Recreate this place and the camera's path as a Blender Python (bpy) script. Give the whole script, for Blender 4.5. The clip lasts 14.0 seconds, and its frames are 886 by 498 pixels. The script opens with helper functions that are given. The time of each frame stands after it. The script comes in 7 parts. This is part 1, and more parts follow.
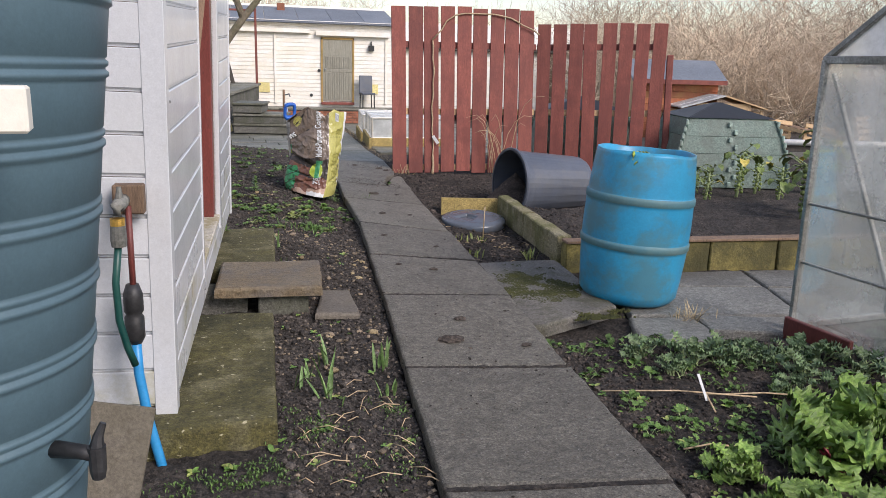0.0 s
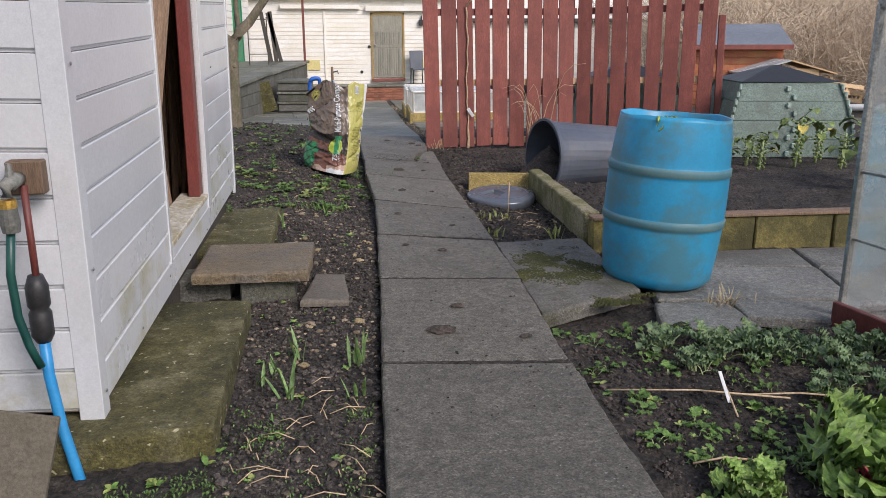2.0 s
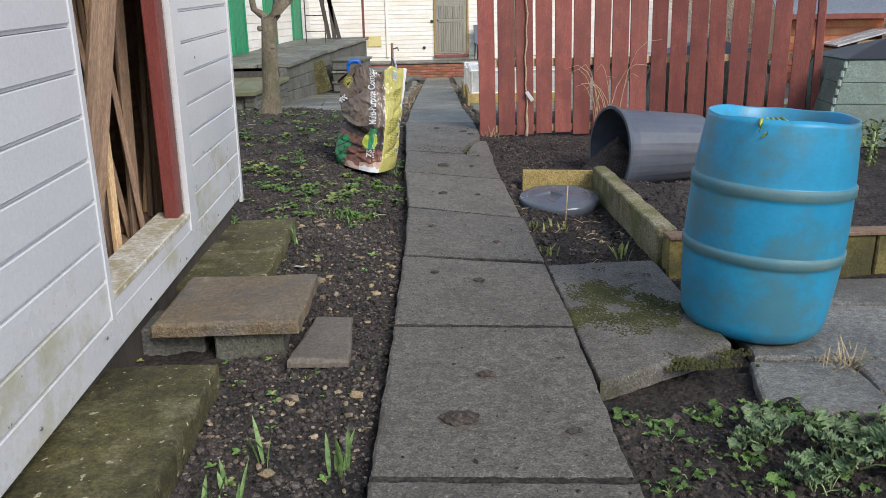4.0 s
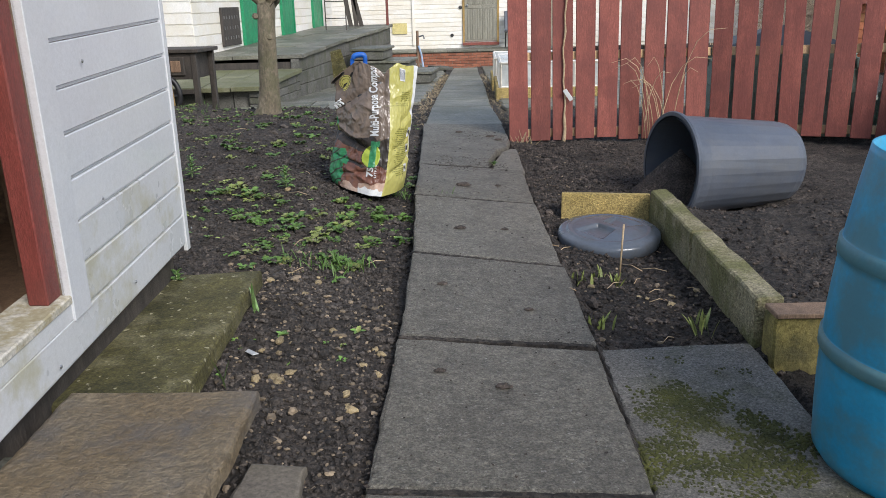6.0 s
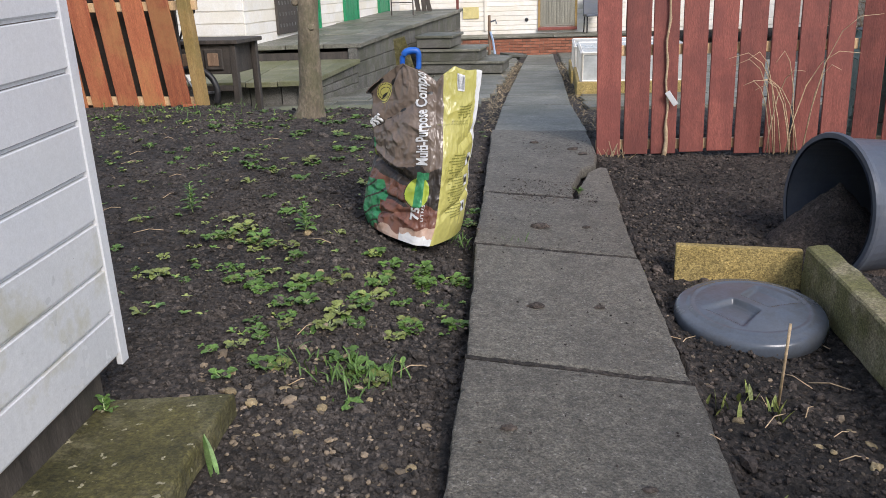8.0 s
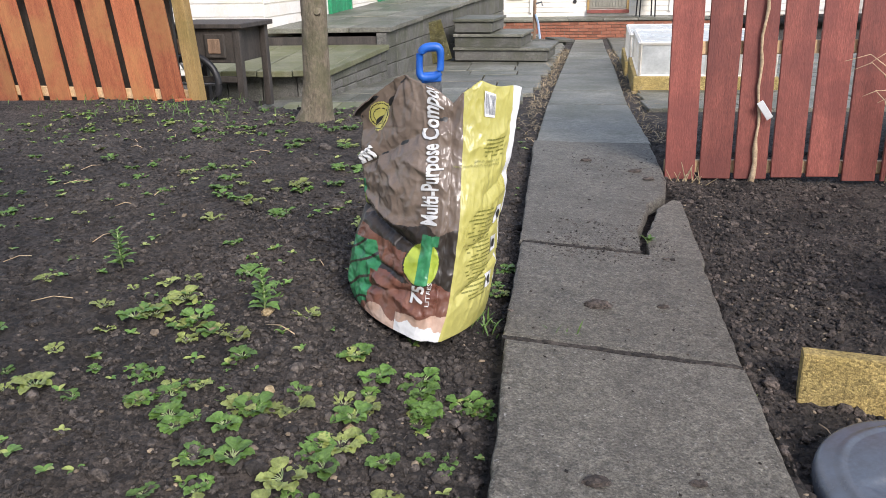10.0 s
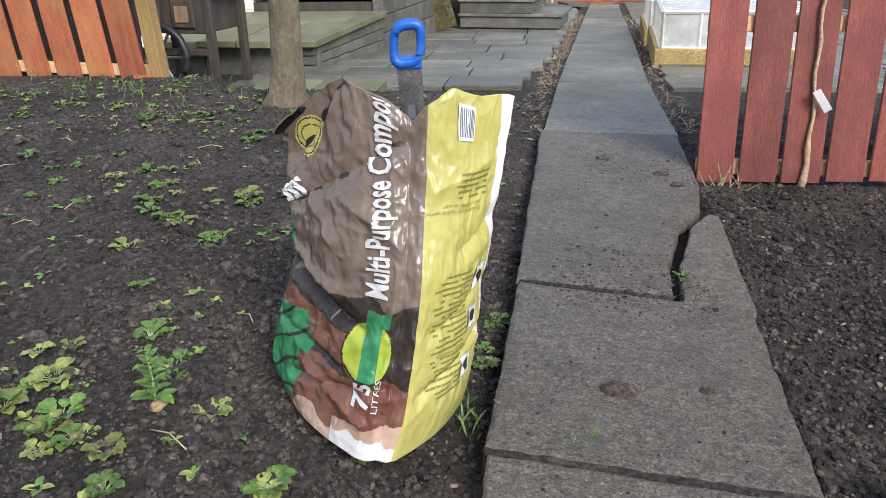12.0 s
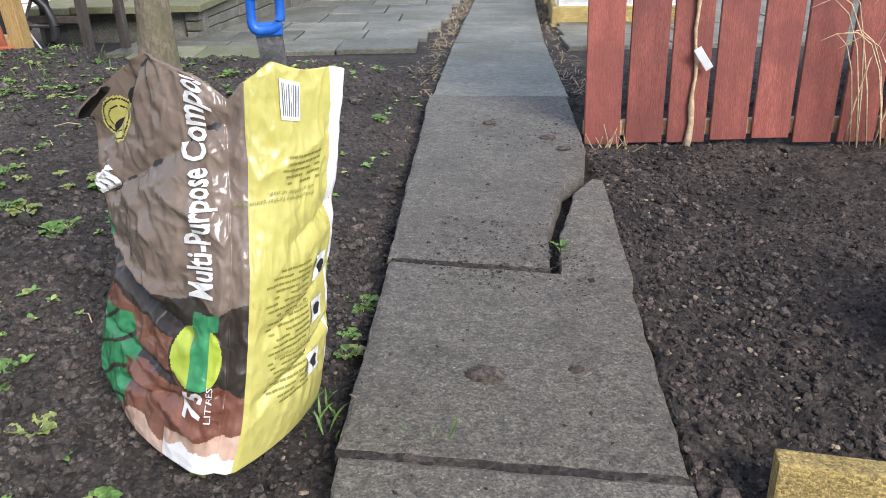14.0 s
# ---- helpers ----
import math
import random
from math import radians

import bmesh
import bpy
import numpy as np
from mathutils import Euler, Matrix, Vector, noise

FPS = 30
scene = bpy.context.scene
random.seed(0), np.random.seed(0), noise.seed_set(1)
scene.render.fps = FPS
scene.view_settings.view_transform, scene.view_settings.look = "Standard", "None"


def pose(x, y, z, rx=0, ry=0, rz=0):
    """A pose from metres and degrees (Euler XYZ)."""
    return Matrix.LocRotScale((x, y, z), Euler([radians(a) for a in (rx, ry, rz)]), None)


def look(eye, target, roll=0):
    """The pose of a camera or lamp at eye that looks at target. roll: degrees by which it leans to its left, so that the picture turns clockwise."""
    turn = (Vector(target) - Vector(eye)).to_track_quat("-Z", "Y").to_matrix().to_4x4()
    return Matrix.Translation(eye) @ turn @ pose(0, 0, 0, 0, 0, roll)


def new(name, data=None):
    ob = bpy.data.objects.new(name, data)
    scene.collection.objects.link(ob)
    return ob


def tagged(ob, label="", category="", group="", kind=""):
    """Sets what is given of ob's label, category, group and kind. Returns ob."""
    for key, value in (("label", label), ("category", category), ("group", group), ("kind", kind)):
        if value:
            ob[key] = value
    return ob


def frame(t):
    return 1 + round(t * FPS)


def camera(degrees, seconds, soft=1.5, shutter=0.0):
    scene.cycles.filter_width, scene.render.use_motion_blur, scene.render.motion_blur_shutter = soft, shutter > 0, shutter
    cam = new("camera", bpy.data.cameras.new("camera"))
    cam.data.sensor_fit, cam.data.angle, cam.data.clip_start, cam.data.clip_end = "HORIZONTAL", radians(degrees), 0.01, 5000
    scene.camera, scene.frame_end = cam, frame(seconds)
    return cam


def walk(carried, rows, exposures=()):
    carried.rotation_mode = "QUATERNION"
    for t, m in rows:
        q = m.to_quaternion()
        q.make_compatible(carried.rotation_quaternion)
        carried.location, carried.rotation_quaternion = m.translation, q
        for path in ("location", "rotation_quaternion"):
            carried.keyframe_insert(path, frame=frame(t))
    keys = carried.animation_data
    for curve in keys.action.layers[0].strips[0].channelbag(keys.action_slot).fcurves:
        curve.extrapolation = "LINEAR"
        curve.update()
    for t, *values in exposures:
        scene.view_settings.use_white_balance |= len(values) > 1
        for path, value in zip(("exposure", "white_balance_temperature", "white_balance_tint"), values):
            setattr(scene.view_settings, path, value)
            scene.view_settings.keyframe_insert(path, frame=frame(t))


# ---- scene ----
cam = camera(58.6, 14.0, soft=0.75)
METRES, EYE, TILT, LEAN, TURN = 5.9, 1.15, 0.0, 0.0, -14.1
ROWS = [
    (0.0, 0.0, 0.0, 0.0, 0.35, -13.06, -1.49),
    (0.5, 0.0054, 0.0073, -0.0013, -1.7, -12.49, -0.74),
    (1.0, 0.0067, 0.0305, -0.0014, -1.71, -13.28, 0.03),
    (1.5, 0.0205, 0.0491, -0.0074, 1.08, -14.33, -0.06),
    (2.0, 0.0488, 0.0636, -0.0117, 4.63, -14.78, 0.16),
    (2.5, 0.0584, 0.0821, -0.0085, 6.8, -15.23, 0.55),
    (3.0, 0.0601, 0.1204, -0.0061, 7.77, -15.7, 0.74),
    (5.5, 0.0461, 0.3532, -0.0095, 11.23, -17.34, 1.29),
    (6.0, 0.038, 0.404, -0.0096, 11.67, -17.45, 1.25),
    (6.5, 0.0317, 0.4538, -0.0101, 13.45, -17.78, 1.17),
    (7.0, 0.0127, 0.5091, -0.0126, 13.49, -18.18, 0.98),
    (7.5, 0.0044, 0.559, -0.0124, 14.92, -18.46, 1.35),
    (8.0, -0.0042, 0.6055, -0.0108, 16.78, -18.46, 1.72),
    (8.5, -0.0221, 0.6589, -0.0119, 16.94, -18.65, 1.79),
    (9.0, -0.0278, 0.7089, -0.0109, 18.12, -18.61, 1.98),
    (11.5, -0.0736, 0.8845, -0.0167, 21.15, -22.2, 0.65),
    (12.0, -0.0742, 0.914, -0.0165, 20.78, -22.31, 1.03),
    (12.5, -0.0671, 0.9345, -0.0148, 18.09, -22.72, 0.98),
    (13.0, -0.058, 0.946, -0.017, 15.04, -23.5, 0.9),
    (13.5, -0.0567, 0.9468, -0.0179, 13.86, -24.55, 1.04),
    (14.0, -0.0554, 0.9443, -0.0182, 14.64, -25.16, 1.18),
]
walk(cam, [(t, pose(0, 0, EYE, TILT, LEAN, TURN) @ pose(METRES * x, METRES * y, METRES * z, 90 + pitch, roll, yaw)) for t, x, y, z, yaw, pitch, roll in ROWS],
     exposures=[(0.0, 0.58, 6500, 18), (1.5, 0.44, 6500, 18), (3.0, 0.54, 6400, 15), (5.5, 0.6, 6300, 11), (8.0, 0.62, 6400, 15), (8.5, 0.62, 6420, 15), (9.0, 0.92, 6450, 16), (11.5, 0.95, 6350, 15), (13.0, 0.95, 6300, 15), (14.0, 1.18, 6300, 14)])

# ---- world, sun, exposure ----
world = bpy.data.worlds.new("world")
scene.world = world
world.use_nodes = True
wn, wl = world.node_tree.nodes, world.node_tree.links
sky = wn.new("ShaderNodeTexSky")
sky.sky_type, sky.sun_disc = "NISHITA", False
sky.sun_elevation, sky.sun_rotation = radians(36), radians(148)
sky.air_density, sky.dust_density = 1.2, 0.9
cloud = wn.new("ShaderNodeTexNoise")
cloud.inputs["Scale"].default_value, cloud.inputs["Detail"].default_value = 2.2, 8
cramp = wn.new("ShaderNodeValToRGB")
cramp.color_ramp.elements[0].position, cramp.color_ramp.elements[1].position = 0.49, 0.7
cmix = wn.new("ShaderNodeMix")
cmix.data_type = "RGBA"
cmix.inputs[7].default_value = (5.6, 5.5, 5.5, 1)
wtc = wn.new("ShaderNodeTexCoord")
wl.new(wtc.outputs["Generated"], cloud.inputs["Vector"])
wl.new(cloud.outputs["Fac"], cramp.inputs[0])
wl.new(cramp.outputs[0], cmix.inputs[0])
wl.new(sky.outputs[0], cmix.inputs[6])
wl.new(cmix.outputs[2], wn["Background"].inputs[0])
wn["Background"].inputs[1].default_value = 0.122
sun = new("sun", bpy.data.lights.new("sun", "SUN"))
sun.data.energy, sun.data.angle, sun.data.color = 2.15, radians(26), (1.0, 0.95, 0.88)
sun.matrix_world = look((4.2, -6.8, 5.8), (0, 0, 0))


# ---- materials ----
def ramp2(nt, fac, lo, hi, c1, c2):
    r = nt.nodes.new("ShaderNodeValToRGB")
    r.color_ramp.elements[0].position, r.color_ramp.elements[1].position = lo, hi
    r.color_ramp.elements[0].color, r.color_ramp.elements[1].color = (*c1, 1), (*c2, 1)
    nt.links.new(fac, r.inputs[0])
    return r.outputs[0]


def blend(nt, fac, a, b, mode="MIX"):
    m = nt.nodes.new("ShaderNodeMix")
    m.data_type, m.blend_type = "RGBA", mode
    for sock, v in ((m.inputs[0], fac), (m.inputs[6], a), (m.inputs[7], b)):
        if isinstance(v, (int, float)):
            sock.default_value = v
        elif isinstance(v, tuple):
            sock.default_value = (*v, 1)
        else:
            nt.links.new(v, sock)
    return m.outputs[2]


def noise_tex(nt, co, scale, detail=6.0, rough=0.6, stretch=None):
    n = nt.nodes.new("ShaderNodeTexNoise")
    n.inputs["Scale"].default_value, n.inputs["Detail"].default_value, n.inputs["Roughness"].default_value = scale, detail, rough
    if stretch:
        m = nt.nodes.new("ShaderNodeMapping")
        m.inputs["Scale"].default_value = stretch
        nt.links.new(co, m.inputs[0])
        co = m.outputs[0]
    nt.links.new(co, n.inputs["Vector"])
    return n.outputs["Fac"]


def material(name, c1, c2, rough=0.7, scale=3.0, fine=60.0, bump=0.3, depth=0.01, stain=None, stain_amount=0.5, stain_scale=2.0,
             stretch=None, vary=0.15, metal=0.0, spots=None, spot_scale=90.0, spot_edge=0.68, stain_edge=0.44, rough_var=0.15, world_space=False, coat=0.0, mid=0.35, islands=0.0, grain=0.8):
    """Two scales of colour, an optional stain and specks, fine relief, and a slight difference from piece to piece."""
    m = bpy.data.materials.new(name)
    m.use_nodes = True
    nt = m.node_tree
    b = nt.nodes["Principled BSDF"]
    if world_space:
        co = nt.nodes.new("ShaderNodeNewGeometry").outputs["Position"]
    else:
        co = nt.nodes.new("ShaderNodeTexCoord").outputs["Object"]
    info = nt.nodes.new("ShaderNodeObjectInfo")
    add = nt.nodes.new("ShaderNodeVectorMath")
    add.operation = "MULTIPLY_ADD"
    nt.links.new(info.outputs["Random"], add.inputs[0])
    add.inputs[1].default_value = (0, 0, 0) if world_space else (37.0, 17.0, 53.0)
    nt.links.new(co, add.inputs[2])
    co = add.outputs[0]
    big = noise_tex(nt, co, scale, 5, 0.6, stretch)
    small = noise_tex(nt, co, fine, 6, 0.7, stretch)
    col = ramp2(nt, big, 0.3, 0.7, c1, c2)
    shade = ramp2(nt, small, 0.36, 0.64, (0.58, 0.58, 0.58), (1.35, 1.35, 1.35))
    col = blend(nt, grain, col, shade, "MULTIPLY")
    middle = noise_tex(nt, co, fine * 0.28, 5, 0.65, stretch)
    col = blend(nt, mid, col, ramp2(nt, middle, 0.3, 0.7, (0.55, 0.55, 0.55), (1.4, 1.4, 1.4)), "MULTIPLY")
    if stain:
        mask = ramp2(nt, noise_tex(nt, co, stain_scale, 8, 0.7), stain_edge, stain_edge + 0.14, (0, 0, 0), (stain_amount,) * 3)
        col = blend(nt, mask, col, stain)
    if spots:
        mask = ramp2(nt, noise_tex(nt, co, spot_scale, 2, 0.5), spot_edge, spot_edge + 0.04, (0, 0, 0), (1, 1, 1))
        col = blend(nt, mask, col, spots)
    if vary:
        mr = nt.nodes.new("ShaderNodeMapRange")
        mr.inputs[3].default_value, mr.inputs[4].default_value = 1 - vary, 1 + vary
        nt.links.new(info.outputs["Random"], mr.inputs[0])
        hs = nt.nodes.new("ShaderNodeHueSaturation")
        nt.links.new(mr.outputs[0], hs.inputs["Value"])
        nt.links.new(col, hs.inputs["Color"])
        col = hs.outputs[0]
    if islands:
        isl = nt.nodes.new("ShaderNodeNewGeometry").outputs["Random Per Island"]
        col = blend(nt, 1.0, col, ramp2(nt, isl, 0.0, 1.0, (1 - islands,) * 3, (1 + 1.6 * islands,) * 3), "MULTIPLY")
    nt.links.new(col, b.inputs["Base Color"])
    rr = nt.nodes.new("ShaderNodeMapRange")
    rr.inputs[3].default_value, rr.inputs[4].default_value = max(0.03, rough - rough_var), min(1, rough + rough_var)
    nt.links.new(big, rr.inputs[0])
    nt.links.new(rr.outputs[0], b.inputs["Roughness"])
    b.inputs["Metallic"].default_value = metal
    b.inputs["Coat Weight"].default_value = coat
    if bump:
        bp = nt.nodes.new("ShaderNodeBump")
        bp.inputs["Strength"].default_value, bp.inputs["Distance"].default_value = bump, depth
        both = nt.nodes.new("ShaderNodeMath")
        both.operation = "MULTIPLY_ADD"
        nt.links.new(middle, both.inputs[0])
        both.inputs[1].default_value = 1.5
        nt.links.new(small, both.inputs[2])
        nt.links.new(both.outputs[0], bp.inputs["Height"])
        nt.links.new(bp.outputs[0], b.inputs["Normal"])
    return m


SOIL = material("dry_garden_soil", (0.02, 0.017, 0.0145), (0.094, 0.079, 0.067), 0.92, 2.2, 55, 1.0, 0.03, stain=(0.085, 0.068, 0.055), stain_amount=0.5,
                stain_scale=1.3, spots=(0.22, 0.18, 0.14), spot_scale=70, spot_edge=0.72, mid=0.8, world_space=True, vary=0)
BEDSOIL = material("black_bed_soil", (0.021, 0.017, 0.0135), (0.09, 0.074, 0.061), 0.92, 3.0, 55, 1.0, 0.03, mid=0.85, spots=(0.2, 0.17, 0.13), spot_scale=80, spot_edge=0.73, world_space=True, vary=0)
BEDCLOD = material("black_bed_clod", (0.022, 0.017, 0.014), (0.075, 0.06, 0.05), 0.9, 9, 70, 0.8, 0.01, world_space=True, vary=0, islands=0.75)
CLOD = material("soil_clod", (0.027, 0.023, 0.02), (0.088, 0.074, 0.063), 0.9, 9, 70, 0.8, 0.01, mid=0.8, world_space=True, vary=0, islands=0.5)
COMPOST = material("brown_compost", (0.05, 0.038, 0.031), (0.12, 0.093, 0.078), 0.95, 12, 110, 1.0, 0.02, mid=0.8, world_space=True, vary=0)
PEBBLE = material("pebble", (0.11, 0.085, 0.06), (0.27, 0.21, 0.14), 0.7, 14, 80, 0.3, world_space=True, vary=0, islands=0.4)
SLAB = material("grey_concrete_slab", (0.142, 0.13, 0.105), (0.31, 0.287, 0.236), 0.6, 2.6, 120, 1.0, 0.016, mid=0.9, grain=1.0, stain=(0.065, 0.059, 0.05), stain_amount=0.55,
                stain_scale=2.6, spots=(0.36, 0.34, 0.31), spot_scale=85, spot_edge=0.68, vary=0.1)
WETSLAB = material("damp_grey_flagstone", (0.12, 0.118, 0.094), (0.27, 0.26, 0.215), 0.5, 1.6, 90, 0.7, 0.008, stain=(0.085, 0.09, 0.055), stain_amount=0.65, stain_scale=1.7, vary=0.22, mid=0.8)
MOSSSLAB = material("mossy_concrete_slab", (0.105, 0.098, 0.085), (0.185, 0.172, 0.15), 0.85, 3.5, 110, 0.8, 0.008, stain=(0.045, 0.046, 0.012), stain_amount=0.7,
                    stain_scale=2.2, stain_edge=0.5, spots=(0.33, 0.3, 0.25), spot_scale=100, spot_edge=0.7)
ALGAESLAB = material("algae_covered_slab", (0.042, 0.04, 0.014), (0.1, 0.088, 0.028), 0.8, 3.2, 90, 0.6, 0.006, stain=(0.2, 0.18, 0.1), stain_amount=0.6,
                     stain_scale=5, stain_edge=0.5, mid=0.85, spots=(0.34, 0.31, 0.2), spot_scale=38, spot_edge=0.67)
PALEALGAE = material("pale_green_paving", (0.13, 0.135, 0.075), (0.24, 0.235, 0.15), 0.6, 2.0, 80, 0.5, 0.005, stain=(0.12, 0.13, 0.04), stain_amount=0.6, stain_scale=2.5, vary=0.12)
PAVING = material("damp_grey_paving", (0.2, 0.19, 0.165), (0.31, 0.3, 0.265), 0.5, 2.4, 110, 0.8, 0.01, mid=0.8, stain=(0.11, 0.1, 0.085), stain_amount=0.6, stain_scale=2.0, vary=0.12)
RIVENSLAB = material("buff_riven_slab", (0.2, 0.14, 0.07), (0.26, 0.215, 0.15), 0.5, 4, 60, 0.9, 0.014, stain=(0.13, 0.12, 0.115), stain_amount=0.8, stain_scale=2.2, stain_edge=0.5, mid=0.5)
YELLOWBLOCK = material("yellow_stone_edging", (0.36, 0.26, 0.085), (0.46, 0.35, 0.14), 0.9, 6, 140, 0.9, 0.006, stain=(0.2, 0.16, 0.06), stain_amount=0.4, stain_scale=5)
KERB = material("lichened_kerb", (0.2, 0.17, 0.09), (0.33, 0.29, 0.19), 0.9, 6, 110, 0.9, 0.008, stain=(0.12, 0.12, 0.035), stain_amount=0.8, stain_scale=4)
ALGAEBLOCK = material("algae_green_block", (0.16, 0.135, 0.05), (0.33, 0.27, 0.085), 0.9, 4, 90, 0.8, 0.006, stain=(0.075, 0.07, 0.03), stain_amount=0.8, stain_scale=3.5)
GREYBLOCK = material("grey_wall_block", (0.1, 0.098, 0.088), (0.17, 0.165, 0.145), 0.85, 5, 90, 0.7, 0.006, stain=(0.075, 0.08, 0.045), stain_amount=0.6)
CLAD = material("white_plastic_cladding", (0.56, 0.575, 0.6), (0.62, 0.635, 0.66), 0.2, 1.5, 220, 0.05, 0.001, stain=(0.6, 0.6, 0.58), stain_amount=0.2, stain_scale=1.8, vary=0.02, mid=0.12, grain=0.15)
CLADDIRTY = material("algae_stained_cladding", (0.55, 0.565, 0.58), (0.62, 0.63, 0.64), 0.3, 2, 220, 0.1, 0.001, stain=(0.4, 0.38, 0.25), stain_amount=0.7, stain_scale=3.2, stain_edge=0.5, vary=0.02,
                     spots=(0.16, 0.15, 0.1), spot_scale=60, spot_edge=0.74, grain=0.15, mid=0.15)
WHITEWOOD = material("white_painted_boards", (0.8, 0.77, 0.71), (0.86, 0.84, 0.79), 0.7, 2, 60, 0.2, 0.003, stain=(0.66, 0.58, 0.4), stain_amount=0.35, stain_scale=1.2, vary=0.03, mid=0.12, grain=0.15)
CREAM = material("cream_vent", (0.68, 0.58, 0.22), (0.74, 0.64, 0.3), 0.6, 3, 60, 0.1)
REDPAINT = material("red_brown_fence_paint", (0.19, 0.05, 0.037), (0.275, 0.082, 0.06), 0.65, 2.2, 45, 0.45, 0.004, stain=(0.13, 0.035, 0.03), stain_amount=0.5,
                    stain_scale=3, stretch=(8, 8, 1), vary=0.16)
ORANGEWOOD = material("orange_stained_pine", (0.3, 0.082, 0.036), (0.42, 0.14, 0.06), 0.6, 2.5, 40, 0.4, 0.003, stretch=(9, 9, 1), vary=0.22, stain=(0.4, 0.2, 0.07), stain_amount=0.6, stain_edge=0.48)
POSTWOOD = material("weathered_yellow_post", (0.36, 0.22, 0.07), (0.45, 0.3, 0.12), 0.75, 3, 50, 0.4, stretch=(9, 9, 1), stain=(0.2, 0.16, 0.04))
MAROON = material("maroon_door_frame", (0.13, 0.028, 0.024), (0.19, 0.045, 0.036), 0.5, 3, 60, 0.3, 0.003, stretch=(6, 6, 1), stain=(0.09, 0.03, 0.025))
OLDWOOD = material("old_brown_timber", (0.15, 0.095, 0.06), (0.28, 0.185, 0.12), 0.75, 3, 40, 0.5, 0.004, stretch=(9, 9, 1), vary=0.35)
NEWWOOD = material("pale_sawn_timber", (0.5, 0.33, 0.17), (0.62, 0.43, 0.24), 0.65, 3, 40, 0.3, 0.003, stretch=(9, 9, 1), vary=0.2)
DARKWOOD = material("dark_weathered_timber", (0.035, 0.03, 0.026), (0.085, 0.072, 0.06), 0.7, 3, 50, 0.4, 0.003, stretch=(7, 7, 1))
GREENPAINT = material("green_painted_door", (0.01, 0.2, 0.085), (0.02, 0.27, 0.12), 0.5, 3, 60, 0.2, 0.003, vary=0.06)
BARK = material("grey_brown_bark", (0.13, 0.105, 0.072), (0.27, 0.225, 0.16), 0.9, 9, 60, 1.0, 0.012, stain=(0.1, 0.1, 0.05), stain_amount=0.6, stain_scale=7, stretch=(1, 1, 0.45))
TWIG = material("bare_tan_branches", (0.5, 0.38, 0.27), (0.68, 0.56, 0.42), 0.85, 0.25, 12, 0, vary=0.2)
TWIGDARK = material("bare_brown_twigs", (0.34, 0.26, 0.19), (0.52, 0.42, 0.32), 0.85, 0.25, 12, 0, vary=0.2)
STRAW = material("dry_straw", (0.36, 0.27, 0.15), (0.5, 0.4, 0.25), 0.85, 12, 60, 0.2)
CANE = material("pale_dead_stem", (0.4, 0.28, 0.16), (0.55, 0.42, 0.27), 0.7, 12, 60, 0.2)
BLUEBARREL = material("blue_barrel_plastic", (0.018, 0.28, 0.5), (0.034, 0.37, 0.61), 0.4, 2.5, 90, 0.12, 0.002, stain=(0.1, 0.2, 0.2), stain_amount=0.65, stain_scale=4, stain_edge=0.47, vary=0, mid=0.12, grain=0.15)
BARRELBAND = material("faded_blue_band", (0.06, 0.22, 0.29), (0.15, 0.25, 0.25), 0.6, 6, 90, 0.15, 0.002, vary=0, grain=0.15, mid=0.15)
BUTT = material("teal_grey_plastic", (0.07, 0.122, 0.152), (0.087, 0.145, 0.175), 0.45, 2, 160, 0.15, 0.001, vary=0, mid=0.12, grain=0.15)
BLACKPLASTIC = material("black_plastic", (0.012, 0.012, 0.013), (0.03, 0.03, 0.032), 0.5, 5, 90, 0.15, 0.002)
BINGREY = material("dark_grey_bin_plastic", (0.072, 0.084, 0.108), (0.108, 0.122, 0.152), 0.36, 3, 90, 0.15, 0.002, stain=(0.12, 0.12, 0.12), stain_amount=0.35, stain_scale=4, vary=0, grain=0.15, mid=0.15)
LIDGREY = material("grey_lid_plastic", (0.085, 0.1, 0.125), (0.12, 0.138, 0.165), 0.24, 3, 90, 0.12, 0.002, stain=(0.07, 0.07, 0.07), stain_amount=0.5, stain_scale=6, vary=0, grain=0.15, mid=0.15)
COMPOSTGREEN = material("grey_green_plastic", (0.27, 0.38, 0.33), (0.37, 0.47, 0.41), 0.6, 4, 60, 0.2, 0.003, stain=(0.27, 0.31, 0.27), stain_amount=0.6, stain_scale=5)
BAGBROWN = material("brown_printed_film", (0.14, 0.107, 0.085), (0.19, 0.15, 0.122), 0.2, 6, 40, 0.2, 0.003, vary=0, mid=0.12, grain=0.15)
BAGYELLOW = material("yellow_green_film", (0.4, 0.37, 0.1), (0.47, 0.44, 0.14), 0.3, 6, 40, 0.2, 0.003, vary=0, mid=0.12, grain=0.15)
BAGWHITE = material("white_film", (0.6, 0.61, 0.61), (0.68, 0.69, 0.69), 0.35, 6, 40, 0.15, 0.003, vary=0, mid=0.12, grain=0.15)
BAGBLACK = material("black_film_lining", (0.012, 0.012, 0.012), (0.03, 0.03, 0.03), 0.35, 6, 40, 0.2, 0.003, vary=0, grain=0.15)
PRINTRED = material("reddish_brown_print", (0.13, 0.05, 0.035), (0.2, 0.1, 0.07), 0.32, 12, 40, 0.2, 0.003, vary=0, grain=0.15)
PRINTTERRA = material("pinkish_tan_print", (0.42, 0.27, 0.2), (0.55, 0.42, 0.34), 0.32, 12, 40, 0.2, 0.003, vary=0, grain=0.15)
